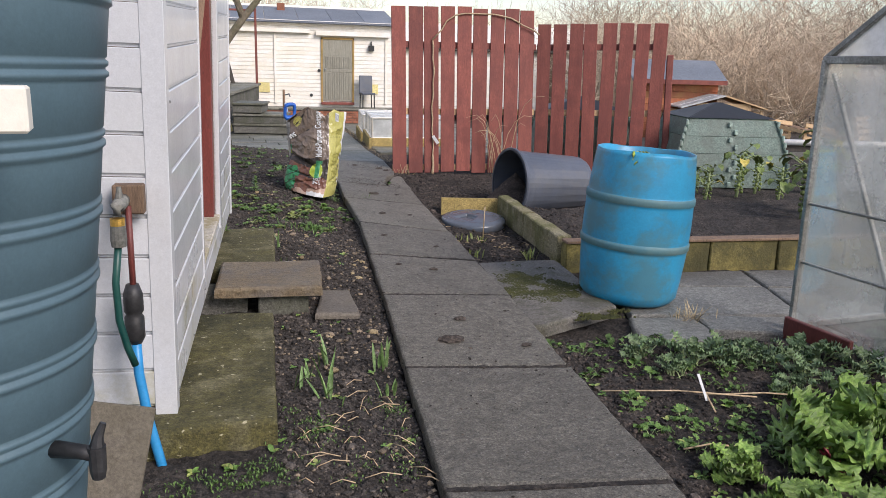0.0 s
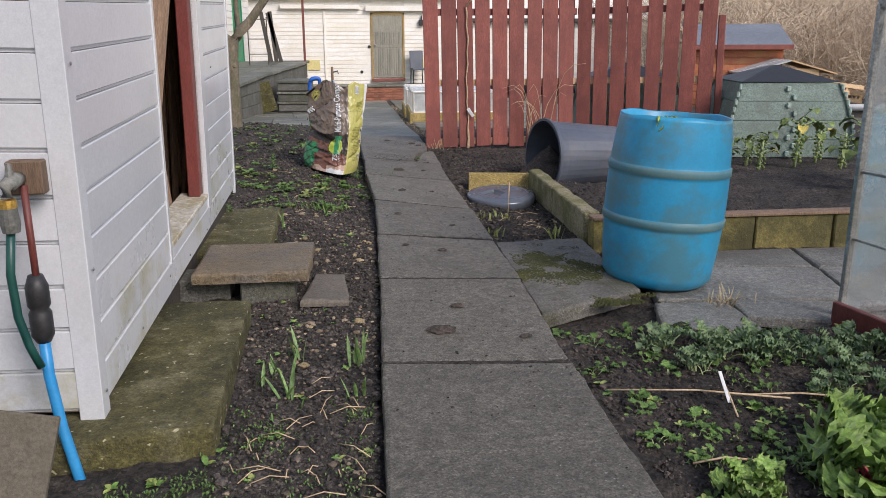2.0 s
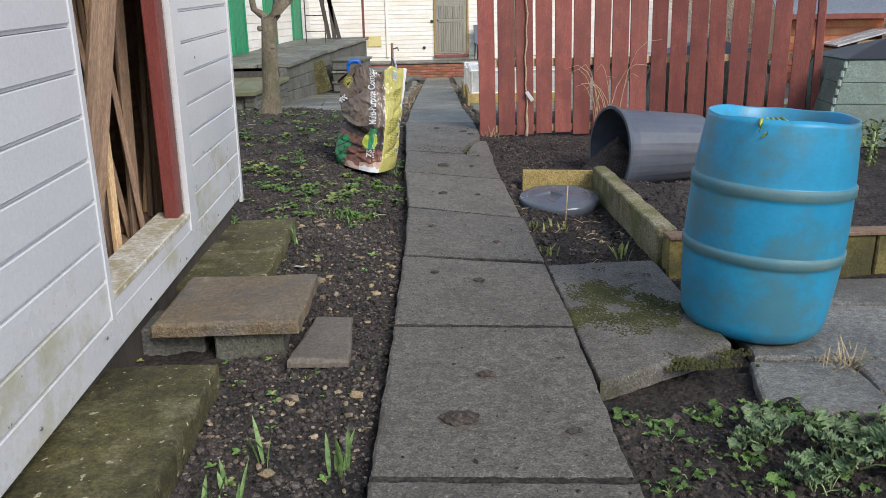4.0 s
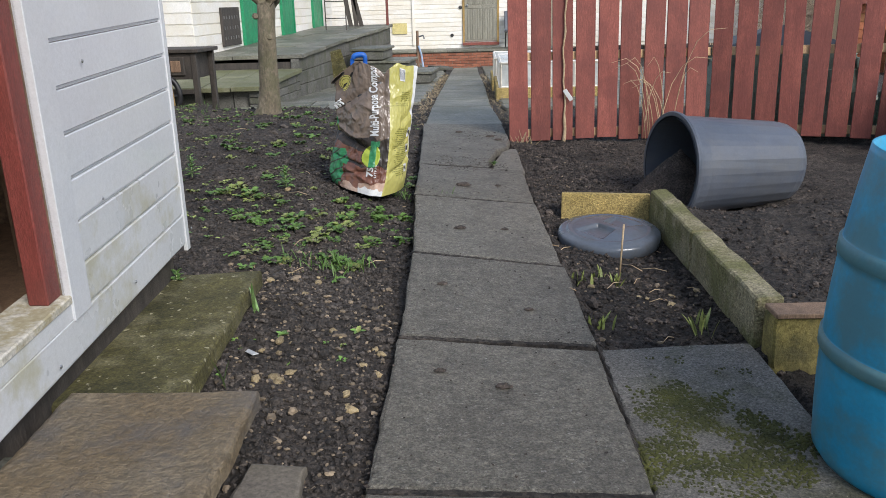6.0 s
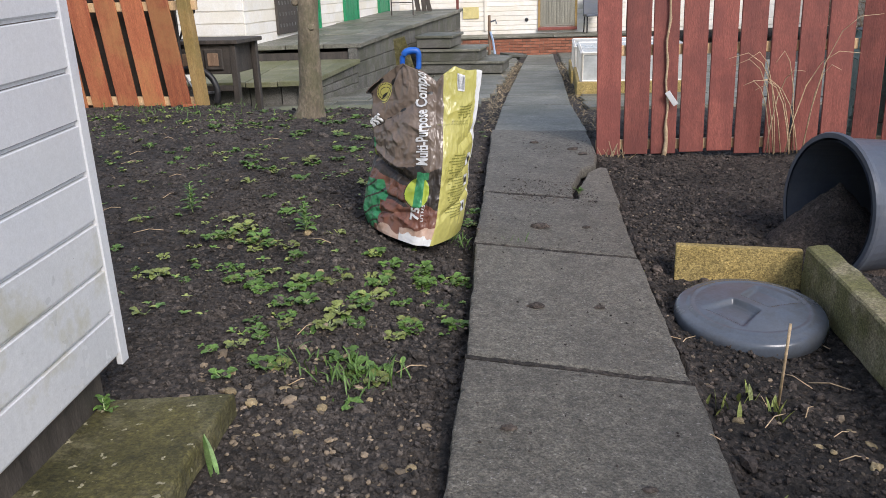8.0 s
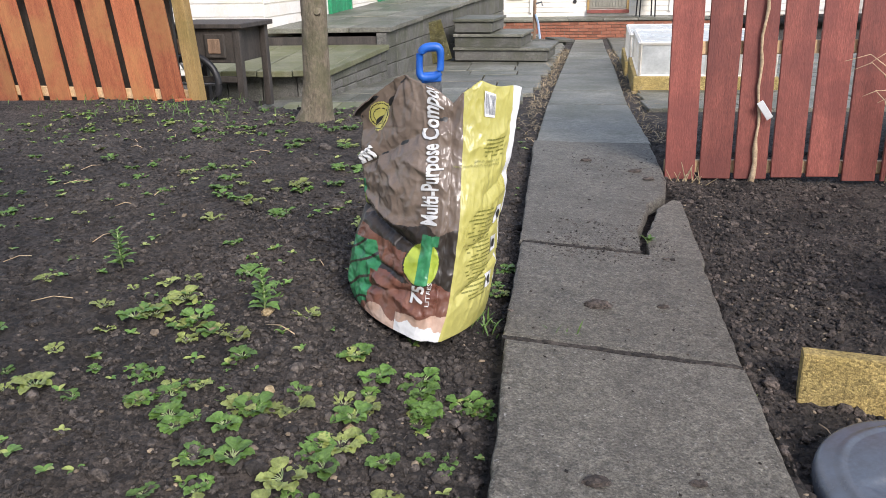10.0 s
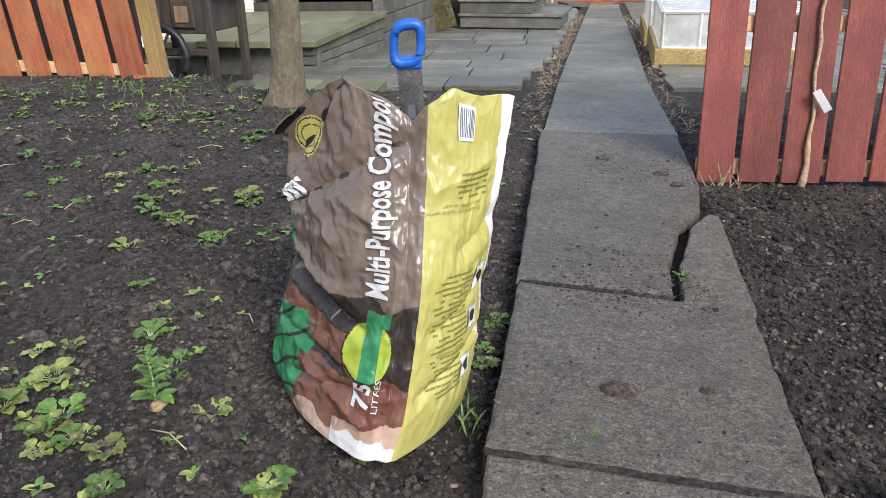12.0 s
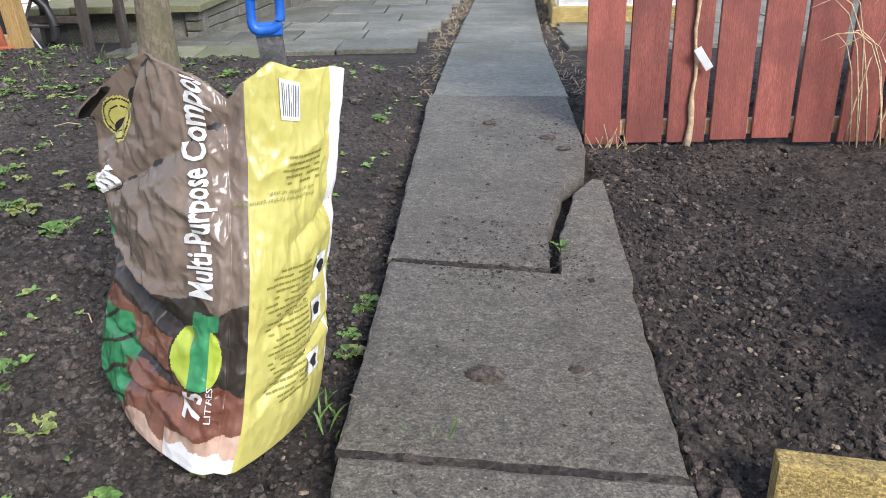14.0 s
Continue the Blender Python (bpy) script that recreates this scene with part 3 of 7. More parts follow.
def build_shed():
    shed = thing("garden_shed", SHED_LEAN, "white plastic-clad garden shed with an open doorway, algae along its foot", "shed")
    def wall(name, x0, x1, y0, y1, z0, z1):
        part(name, cbox(x0, x1, y0, y1, z0, z1), CAVITY, shed)
    wall("side_wall", -0.05, -0.012, 0.0, DOOR0, 0.0, SHED_H)
    wall("side_wall", -0.05, -0.012, DOOR1, SHED_L, 0.0, SHED_H)
    wall("side_wall", -0.05, -0.012, DOOR0, DOOR1, 0.0, 0.19)
    wall("front_wall", -SHED_W, -0.05, 0.012, 0.05, 0.0, SHED_H)
    wall("back_wall", -SHED_W, -0.05, SHED_L - 0.05, SHED_L - 0.012, 0.0, SHED_H)
    wall("far_wall", -SHED_W, -SHED_W + 0.04, 0.05, SHED_L - 0.05, 0.0, SHED_H)
    part("floor_panel", cbox(-SHED_W + 0.04, -0.05, 0.05, SHED_L - 0.05, 0.06, 0.1), OLDWOOD, shed, "dusty brown timber floor")
    part("roof", box((SHED_W + 0.3, SHED_L + 0.4, 0.05), pose(-SHED_W / 2, SHED_L / 2, SHED_H + 0.16, 0, 7, 0), 0.01), FELT, shed, "grey felt roof")
    part("gable_infill", cbox(-SHED_W + 0.05, -0.1, 0.015, 0.045, SHED_H, SHED_H + 0.05), CLAD, shed)
    part("skirting_bearer", cbox(-0.12, -0.05, 0.05, SHED_L - 0.05, -0.2, 0.0), DARKWOOD, shed, "dark timber bearer under the shed")
    rows = int(SHED_H / BOARD)
    for i in range(rows):
        z = 0.006 + i * BOARD
        mat = CLADDIRTY if i < 3 else CLAD
        part("board", board_profile(SHED_W - 0.02, BOARD - 0.002), CLADDIRTY if i < 1 else CLAD, shed, loc=Matrix.Translation((-0.02, 0.012, z)) @ pose(0, 0, 0, 0, 0, 90) @ Matrix.Scale(-1, 4, (1, 0, 0)))
        if i == 0:
            part("board", board_profile(SHED_L, BOARD - 0.002), mat, shed, loc=Matrix.Translation((-0.012, 0, z)))
            continue
        part("board", board_profile(DOOR0 - 0.02, BOARD - 0.002), mat, shed, loc=Matrix.Translation((-0.012, 0.0, z)))
        part("board", board_profile(SHED_L - DOOR1 - 0.1, BOARD - 0.002), mat, shed, loc=Matrix.Translation((-0.012, DOOR1 + 0.1, z)))
    part("sill_board", cbox(-0.012, 0.0015, DOOR0 - 0.02, DOOR1 + 0.1, 0.129, 0.174, 0.001), CLADDIRTY, shed)
    part("corner_trim", cbox(-0.06, 0.0045, -0.0045, 0.0, -0.02, SHED_H, 0.002), CLAD, shed, "white plastic corner trim")
    part("corner_trim", cbox(0.0, 0.0065, -0.0045, 0.055, -0.02, SHED_H, 0.002), CLAD, shed)
    part("corner_trim", cbox(-0.01, 0.0065, SHED_L - 0.03, SHED_L + 0.006, -0.02, SHED_H, 0.002), CLAD, shed)
    part("door_trim", cbox(-0.02, 0.006, DOOR0 - 0.025, DOOR0 + 0.004, BOARD, 1.95, 0.002), CLAD, shed)
    part("door_trim", cbox(-0.02, 0.008, DOOR1, DOOR1 + 0.105, BOARD, 1.95, 0.002), CLAD, shed)
    part("door_sill", cbox(-0.13, 0.006, DOOR0, DOOR1 + 0.02, 0.175, 0.2, 0.004), rough_mat_sill, shed, "peeling white sill with moss")
    part("door_jamb", cbox(-0.075, -0.02, DOOR1 - 0.075, DOOR1 - 0.002, 0.2, 1.95, 0.004), MAROON, shed, "maroon painted door jamb")
    part("door_jamb", cbox(-0.075, -0.02, DOOR0 + 0.004, DOOR0 + 0.035, 0.2, 1.95, 0.004), MAROON, shed)
    part("door_head", cbox(-0.075, -0.02, DOOR0, DOOR1, 1.9, 1.96, 0.004), MAROON, shed)
    scr = lathe([(0.0, 0.004), (0.004, 0.003), (0.006, 0.0)], 8)
    spots = [(0.012, 0.02, z) for z in (0.06, 0.42, 0.96)] + [(0.012, 0.9, 0.1), (0.012, 0.45, 0.07), (0.012, 1.3, 0.06), (0.012, 1.75, 0.05), (0.012, 2.3, 0.07), (0.012, 2.9, 0.06), (0.012, 2.15, 0.4), (0.012, 2.15, 0.8)]
    me = None
    for p in spots:
        if me is None:
            ob = part("screw", scr, STEEL, shed, "", True, Matrix.Translation(p) @ pose(0, 0, 0, 0, 90, 0))
            me = ob.data
        else:
            ob = new("screw", me)
            ob.parent, ob.matrix_basis = shed, Matrix.Translation(p) @ pose(0, 0, 0, 0, 90, 0)
    return shed


rough_mat_sill = material("peeling_white_sill", (0.5, 0.47, 0.4), (0.7, 0.68, 0.62), 0.8, 9, 60, 0.6, 0.004, stain=(0.3, 0.25, 0.12), stain_amount=0.8, stain_scale=9)
build_shed()


def build_leaning_timber():
    """Planks and canes stacked inside the doorway."""
    random.seed(4)
    for i in range(30):
        y = 1.2 + 0.05 * i + random.uniform(-0.03, 0.03)
        lean = random.uniform(-0.30, 0.02)
        wide = random.choice((0.02, 0.03, 0.045, 0.09))
        m = SHED_LEAN @ Matrix.Translation((-0.16 - 0.045 * (i % 6), y, 0.1)) @ pose(0, 0, 0, math.degrees(lean), random.uniform(-7, 0), random.uniform(-40, 40))
        bm = box((0.022, wide, 1.75), Matrix.Translation((0, 0, 0.875)), 0.003)
        ob = part("timber_plank", bm, NEWWOOD if i % 5 == 1 else OLDWOOD, loc=m)
        tagged(ob, "long sawn timber plank leaning upright inside the shed", "plank", "timber stored in the shed")


build_leaning_timber()


# ---- boundary fence of red-brown pickets ----
FENCE = pose(1.63, 8.98, -0.07, 0, 0, -2.0) @ pose(0, 0, 0, -2.5, -0.4, 0)
FENCE_BEND = pose(1.7, 0, 0, 0, 0, -22.0)  # the lower panel turns towards the beds


def build_fence():
    random.seed(7)
    fence = thing("picket_fence", FENCE, "red-brown painted timber picket fence with uneven boards", "fence")
    mesh = {}
    for i in range(17):
        tall = i < 9
        h, w = (1.87, 0.162) if tall else (1.71, 0.15)
        key = (tall, i % 3)
        if key not in mesh:
            bm = rough_up(box((w + 0.003 * (i % 3), 0.02, h), Matrix.Translation((0, 0, h / 2)), 0.003), 0.003, i, 2.0)
            ob = part("picket", bm, REDPAINT, fence)
            mesh[key] = ob.data
        else:
            ob = new("picket", mesh[key])
            ob.parent = fence
        place = pose(0.08 + i * 0.1884, 0, 0) if tall else FENCE_BEND @ pose(0.08 + (i - 9) * 0.182, 0, 0)
        ob.matrix_basis = place @ pose(0, random.uniform(-0.004, 0.004), random.uniform(-0.012, 0.012), random.uniform(-0.5, 0.5), random.uniform(-0.6, 0.6) + (1.0 if i > 12 else 0), 0)
    for bend, wide in ((Matrix.Identity(4), 1.7), (FENCE_BEND, 1.46)):
        for z in (0.06, 0.70, 1.45):
            part("rail", cbox(0.0, wide, 0.018, 0.06, z - 0.035, z + 0.035, 0.004), NEWWOOD if z < 1 else REDPAINT, fence, "pale unpainted rail" if z < 1 else "", loc=bend)
        part("post", cbox(wide - 0.09, wide - 0.01, 0.062, 0.14, -0.2, 1.6, 0.005), REDPAINT, fence, loc=bend)
    part("post", cbox(0.02, 0.1, 0.062, 0.14, -0.2, 1.62, 0.005), REDPAINT, fence)
    part("end_post", cbox(1.48, 1.55, -0.03, 0.055, -0.2, 1.36, 0.005), REDPAINT, fence, loc=FENCE_BEND)
    return fence


build_fence()


def build_orange_fence():
    random.seed(9)
    f = thing("low_picket_fence", pose(-1.66, 10.5, 0.06, 0, 0, -10.8), "orange-brown stained picket fence at the plot's edge", "fence")
    for i in range(10):
        ob = part("picket", rough_up(box((0.205, 0.022, 1.6), Matrix.Translation((0, 0, 0.8)), 0.003), 0.003, i, 2), ORANGEWOOD, f)
        ob.matrix_basis = pose(-0.22 - i * 0.272, random.uniform(-0.006, 0.006), random.uniform(-0.015, 0.01), 0, random.uniform(-1.0, 1.0) - 6.0, 0)
    for z in (0.1, 0.93):
        part("rail", cbox(-2.9, 0.02, 0.02, 0.06, z - 0.04, z + 0.04, 0.004), NEWWOOD, f, "pale unpainted rail")
    # added dark sheet: keeps the picket gaps dark in place of weeds and ivy
    part("backing_panel", cbox(-3.2, -0.3, 0.2, 0.23, -0.15, 1.0), DARKWOOD, f, "plain dark sheet added behind the pickets to darken the gaps")
    part("post", box((0.1, 0.09, 1.9), pose(-0.06, 0.0, 0.75, 0, -4, 0), 0.005), POSTWOOD, f, "yellowish weathered end post")
    part("post_foot", cbox(-0.16, -0.03, -0.1, -0.05, -0.06, 0.09, 0.005), ORANGEWOOD, f)


build_orange_fence()


# ---- concrete path ----
def build_path():
    path = thing("garden_path", (0, 0, 0), "worn grey concrete slab path with soil crumbs", "path", kind="structure")
    seams = [-1.9, -0.95, 0.0, 0.96, 1.93, 2.85, 3.867, 4.766, 5.61, 6.71, 7.55, 9.6]
    random.seed(2)
    for i, (a, b) in enumerate(zip(seams, seams[1:])):
        a, b = a + 0.008, b - 0.008
        sk = 0.04 if a < 3.9 else 0.0
        j0, j1 = random.uniform(-0.01, 0.01), random.uniform(-0.01, 0.01)
        c = [(path_left(a) + j0, a), (path_right(a) + j1, a - sk), (path_right(b) + j1, b - sk), (path_left(b) + j0, b)]
        if a > 7.5:
            # the last slab is broken across its near corner
            c = [c[0], (1.315, a), (1.335, 7.8), (1.44, 8.24), (1.545, 8.42), (path_right(8.75), 8.75), c[2], c[3]]
        path_slab(path, c, path_z, 0.06, SLAB, i)
    path_slab(path, [(1.345, 7.556), (1.558, 7.535), (1.60, 8.1), (1.612, 8.39), (1.575, 8.40), (1.475, 8.22), (1.372, 7.82)], lambda x, y: path_z(x, y) - 0.012, 0.06, SLAB, 31)
    for y in seams[1:-1]:
        sk = 0.04 if y < 3.9 else 0.0
        a, b = Vector((path_left(y) + 0.004, y, 0)), Vector((path_right(y) - 0.004 if y < 7.5 else 1.31, y - sk, 0))
        bm, rows = bmesh.new(), []
        for k in range(41):
            p = a.lerp(b, k / 40)
            z = path_z(p.x, p.y) - 0.003 + 0.005 * noise.noise(p * 40)
            rows.append([bm.verts.new((p.x, p.y + d, z + h)) for d, h in ((-0.016, -0.03), (-0.011, 0.0), (0.011, 0.0), (0.016, -0.03))])
        for p, q in zip(rows, rows[1:]):
            for k in range(3):
                bm.faces.new((p[k], p[k + 1], q[k + 1], q[k]))
        bmesh.ops.recalc_face_normals(bm, faces=bm.faces)
        part("joint_soil", bm, BEDSOIL, path, "dark soil packed in the joint")
    far = [9.62, 11.6, 12.7, 14.6, 15.6, 17.2, 18.8, 20.4, 22.0, 23.4]
    for i, (a, b) in enumerate(zip(far, far[1:])):
        a, b = a + 0.012, b - 0.012
        path_slab(path, [(path_left(a), a), (path_right(a), a - 0.05), (path_right(b), b - 0.05), (path_left(b), b)], lambda x, y: far_fall(y), 0.05, WETSLAB, 40 + i)


def path_slab(parent, corners, z, thick, mat, seed):
    """A slab with worn, slightly chipped edges and a barely uneven top; z is a height or a function of x and y."""
    bm = bmesh.new()
    top, cs = [], [Vector((x, y, 0)) for x, y in corners]
    zf = z if callable(z) else (lambda x, y: z)
    for p, q in zip(cs, cs[1:] + cs[:1]):
        n = max(3, int((q - p).length / 0.028))
        for k in range(n):
            v = p.lerp(q, k / n)
            wob = noise.noise_vector(v * 9 + Vector((seed, 0, 0))) * 0.006 + noise.noise_vector(v * 31 + Vector((0, seed, 0))) * 0.004
            v += Vector((wob.x, wob.y, 0))
            top.append(v)
    mid = sum(top, Vector()) / len(top)
    def ring(f, drop):
        out = []
        for v in top:
            d = mid - v
            w = v + d.normalized() * min(f, d.length)
            chip = max(0.0, noise.noise(v * 17 + Vector((0, 0, seed))) - 0.25) * 0.018 if drop and drop < 0.02 else 0.0
            out.append(bm.verts.new((w.x, w.y, zf(w.x, w.y) - drop - chip + 0.003 * noise.noise(w * 3 + Vector((0, 0, seed))))))
        return out
    rings = [ring(0.3, 0.0), ring(0.12, 0.0), ring(0.016, 0.0), ring(0.004, 0.005), ring(0.0, 0.014), ring(0.0, thick)]
    m = len(top)
    for a, b in zip(rings, rings[1:]):
        for k in range(m):
            bm.faces.new((a[k], a[(k + 1) % m], b[(k + 1) % m], b[k]))
    bm.faces.new(rings[0])
    bmesh.ops.recalc_face_normals(bm, faces=bm.faces)
    return part("slab", bm, mat, parent)


build_path()


def loose_slab(name, corners, z, thick, mat, seed, label, group=""):
    root = path_slab(None, corners, z, thick, mat, seed)
    root.name = name
    return tagged(root, label, "slab", group)


loose_slab("mossy_slab", [(1.345, 3.47), (1.92, 3.76), (1.975, 4.80), (1.43, 4.79)], -0.09, 0.07, MOSSSLAB, 51, "weathered concrete slab with patches of green moss")
for k, c in enumerate([[(2.0, 3.72), (2.95, 3.56), (3.1, 4.1), (2.1, 4.3)], [(2.97, 3.55), (3.9, 3.4), (4.05, 3.95), (3.12, 4.09)], [(2.3, 3.42), (2.95, 3.2), (2.94, 3.54), (2.33, 3.66)],
                       [(1.85, 3.32), (2.28, 3.25), (2.31, 3.64), (1.96, 3.68)], [(2.97, 3.19), (3.9, 2.9), (3.9, 3.38), (2.97, 3.53)], [(2.12, 4.32), (3.1, 4.12), (3.2, 4.5), (2.2, 4.55)], [(3.13, 4.11), (4.05, 3.97), (4.1, 4.4), (3.22, 4.5)]]):
    loose_slab("paving_slab", c, -0.135, 0.05, PAVING, 60 + k, "damp grey paving slab beside the raised bed", "paving by the barrel")

# steps and slabs by the shed door
loose_slab("doorstep_slab", [(-0.4, 2.33), (0.065, 2.355), (0.09, 3.49), (-0.28, 3.5)], 0.05, 0.1, ALGAESLAB, 71, "low concrete slab green with algae under the shed wall", "slabs by the shed")
loose_slab("doorstep_slab", [(-0.28, 4.24), (0.13, 4.24), (0.16, 5.35), (-0.27, 5.3)], 0.06, 0.07, ALGAESLAB, 72, "low concrete slab green with algae under the shed wall", "slabs by the shed")
loose_slab("step_slab", [(-0.17, 3.70), (0.335, 3.68), (0.365, 4.19), (-0.15, 4.22)], 0.108, 0.05, RIVENSLAB, 73, "buff riven stone slab used as a doorstep")
for x, yy in ((0.15, 3.83), (-0.14, 3.9)):
    ob = part("support_block", rough_up(box((0.24, 0.2, 0.12), None, 0.006), 0.004, 3), GREYBLOCK, loc=(x, yy, -0.01))
    tagged(ob, "grey concrete block under the doorstep slab", "block", "doorstep blocks")
loose_slab("ground_tile", [(0.29, 3.62), (0.506, 3.6), (0.503, 4.01), (0.36, 4.03)], -0.012, 0.03, SLATE, 74, "flat brown-grey tile lying in the soil")


# ---- kerb and raised bed ----
def build_bed_edging():
    kerb = thing("bed_kerb", (0, 0, 0), "lichened concrete kerb edging the planting bed", "kerb", kind="structure")
    for k, (a, b) in enumerate(((4.84, 5.70), (5.705, 6.54))):
        xa, xb = 2.045 + 0.066 * (a - 4.6), 2.045 + 0.066 * (b - 4.6)
        bm = box((0.1, b - a, 0.2), None, 0.008, 1)
        bmesh.ops.subdivide_edges(bm, edges=bm.edges[:], cuts=7, use_grid_fill=True)
        rough_up(rough_up(bm, 0.009, k + 2, 7), 0.004, k + 5, 30)
        part("kerb_stone", bm, KERB, kerb, loc=pose((xa + xb) / 2, (a + b) / 2, -0.045, 0, 0, -3.8))
    wall = thing("raised_bed_wall", (0, 0, 0), "algae-stained yellow block wall of the raised bed", "wall", kind="structure")
    x = 2.02
    for k in range(6):
        ln = 0.52
        bm = box((ln - 0.008, 0.1, 0.225), None, 0.007, 1)
        bmesh.ops.subdivide_edges(bm, edges=bm.edges[:], cuts=5, use_grid_fill=True)
        rough_up(rough_up(bm, 0.006, k + 11, 8), 0.003, k + 3, 30)
        part("block", bm, ALGAEBLOCK, wall, loc=pose(x + ln / 2, 4.76 - 0.05 * (x - 2.0), -0.082, 0, 0, -2))
        x += ln
    part("wooden_capping", box((3.1, 0.11, 0.018), None, 0.003), OLDWOOD, wall, "thin weathered brown board along the top", loc=pose(3.57, 4.685, 0.04, 0, 0, -2.8))


build_bed_edging()
ob = part("edging_block", rough_up(box((0.5, 0.055, 0.2), None, 0.006, 2), 0.003, 5), YELLOWBLOCK, loc=pose(1.898, 6.645, -0.083, -5, 0, -12))
tagged(ob, "yellow textured stone edging block standing on edge", "block")


# ---- barrel, dustbin, lid ----
def build_barrel():
    b = thing("water_barrel", pose(2.112, 4.019, -0.125, 0.3, 3.5, 0) @ Matrix.Diagonal((1.193, 1.193, 1.063, 1)), "open-topped faded blue plastic barrel with two ribs", "barrel")
    def rad(z):
        return 0.205 + 0.046 * math.sin(math.pi * min(1.0, max(0.0, (z + 0.16) / 1.13))) ** 1.0
    prof = [(0.0, 0.02), (0.175, 0.02), (0.195, 0.0), (0.21, 0.012)]
    for z in list(np.arange(0.04, 0.79, 0.02)):
        rib = 0.006 if 0.285 < z < 0.335 or 0.53 < z < 0.58 else 0.0
        prof.append((rad(z) + rib, float(z)))
        if abs(z - 0.28) < 1e-6 or abs(z - 0.52) < 1e-6:
            prof.append((rad(z) + 0.0, float(z) + 0.015))
        if abs(z - 0.32) < 1e-6 or abs(z - 0.56) < 1e-6:
            prof += [(rad(z) + 0.006, float(z) + 0.012), (rad(z) + 0.0, float(z) + 0.015)]
    prof += [(rad(0.8), 0.8), (rad(0.8) - 0.006, 0.796), (rad(0.7) - 0.008, 0.7), (rad(0.4) - 0.008, 0.4), (rad(0.1) - 0.008, 0.1), (0.17, 0.05), (0.0, 0.05)]
    bm = lathe(prof, 64)
    for v in bm.verts:
        if v.co.z > 0.76:
            a = math.atan2(v.co.y, v.co.x)
            v.co.z += (v.co.z - 0.76) * (0.09 * math.sin(3 * a + 1) + 0.05 * math.sin(7 * a))
    for f in bm.faces:
        r = sum(v.co.z for v in f.verts) / 4
        if (0.29 < r < 0.337 or 0.53 < r < 0.577) and f.verts[0].co.xy.length > rad(r) - 0.003:
            f.material_index = 1
    part("barrel_body", bm, [BLUEBARREL, BARRELBAND], b, "", True)
    rag = bmesh.new()
    random.seed(3)
    for k in range(5):
        add_tube(rag, [(-0.15 + 0.02 * k, -0.165 + 0.01 * k, 0.8), (-0.155 + 0.022 * k, -0.175, 0.79), (-0.15 + random.uniform(-0.03, 0.05), -0.185, 0.76 - 0.01 * k)], [0.006, 0.007, 0.003], 5)
    part("string", rag, PRINTLIME, b, "scrap of yellow-green string on the rim", True)


build_barrel()


def build_dustbin():
    base = Vector((3.13, 7.08, 0.075))
    mouth = Vector((2.352, 6.92, 0.105))
    d = (base - mouth)
    L = d.length
    m = look(mouth, base) @ pose(0, 0, 0, 180, 0, 0)
    b = thing("dustbin", m, "dark grey plastic dustbin lying on its side, spilling compost", "dustbin")
    prof = [(0.305, 0.0), (0.326, 0.0), (0.331, 0.012), (0.326, 0.03), (0.312, 0.035), (0.302, 0.1), (0.258, L * 0.9), (0.248, L * 0.95), (0.232, L * 0.985), (0.2, L), (0.0, L), (0.0, L - 0.012), (0.2, L - 0.012), (0.245, L * 0.9), (0.29, 0.1), (0.294, 0.0)]
    bm = lathe(prof, 44)
    for v in bm.verts:
        a = math.atan2(v.co.y, v.co.x)
        if 0.2 < v.co.z < L * 0.96:
            v.co.xy *= 1 - 0.012 * (abs(((a * 11 / math.pi) % 1.0) - 0.5) < 0.26)
    part("bin_body", bm, BINGREY, b)
    for s in (1, -1):
        part("carry_handle", box((0.11, 0.035, 0.05), pose(0.0, s * 0.24, L * 0.82, 0, 0, 0), 0.01), BINGREY, b)
    heap = bmesh.new()
    bmesh.ops.create_grid(heap, x_segments=90, y_segments=90, size=0.36)
    for v in heap.verts:
        r = math.hypot(v.co.x * 1.0, v.co.y * 1.25)
        v.co.z = 0.31 * max(0.0, 1 - r / 0.32) ** 0.95 - 0.12 * smooth01(r, 0.27, 0.36) + 0.016 * noise.noise(v.co * 14) + 0.012 * noise.noise(v.co * 40) - 0.02
    ob = part("compost_heap", heap, COMPOST, None, "", True, (2.44, 7.02, -0.1))
    tagged(ob, "small heap of brown compost spilling from the dustbin", "compost", kind="stuff")


build_dustbin()


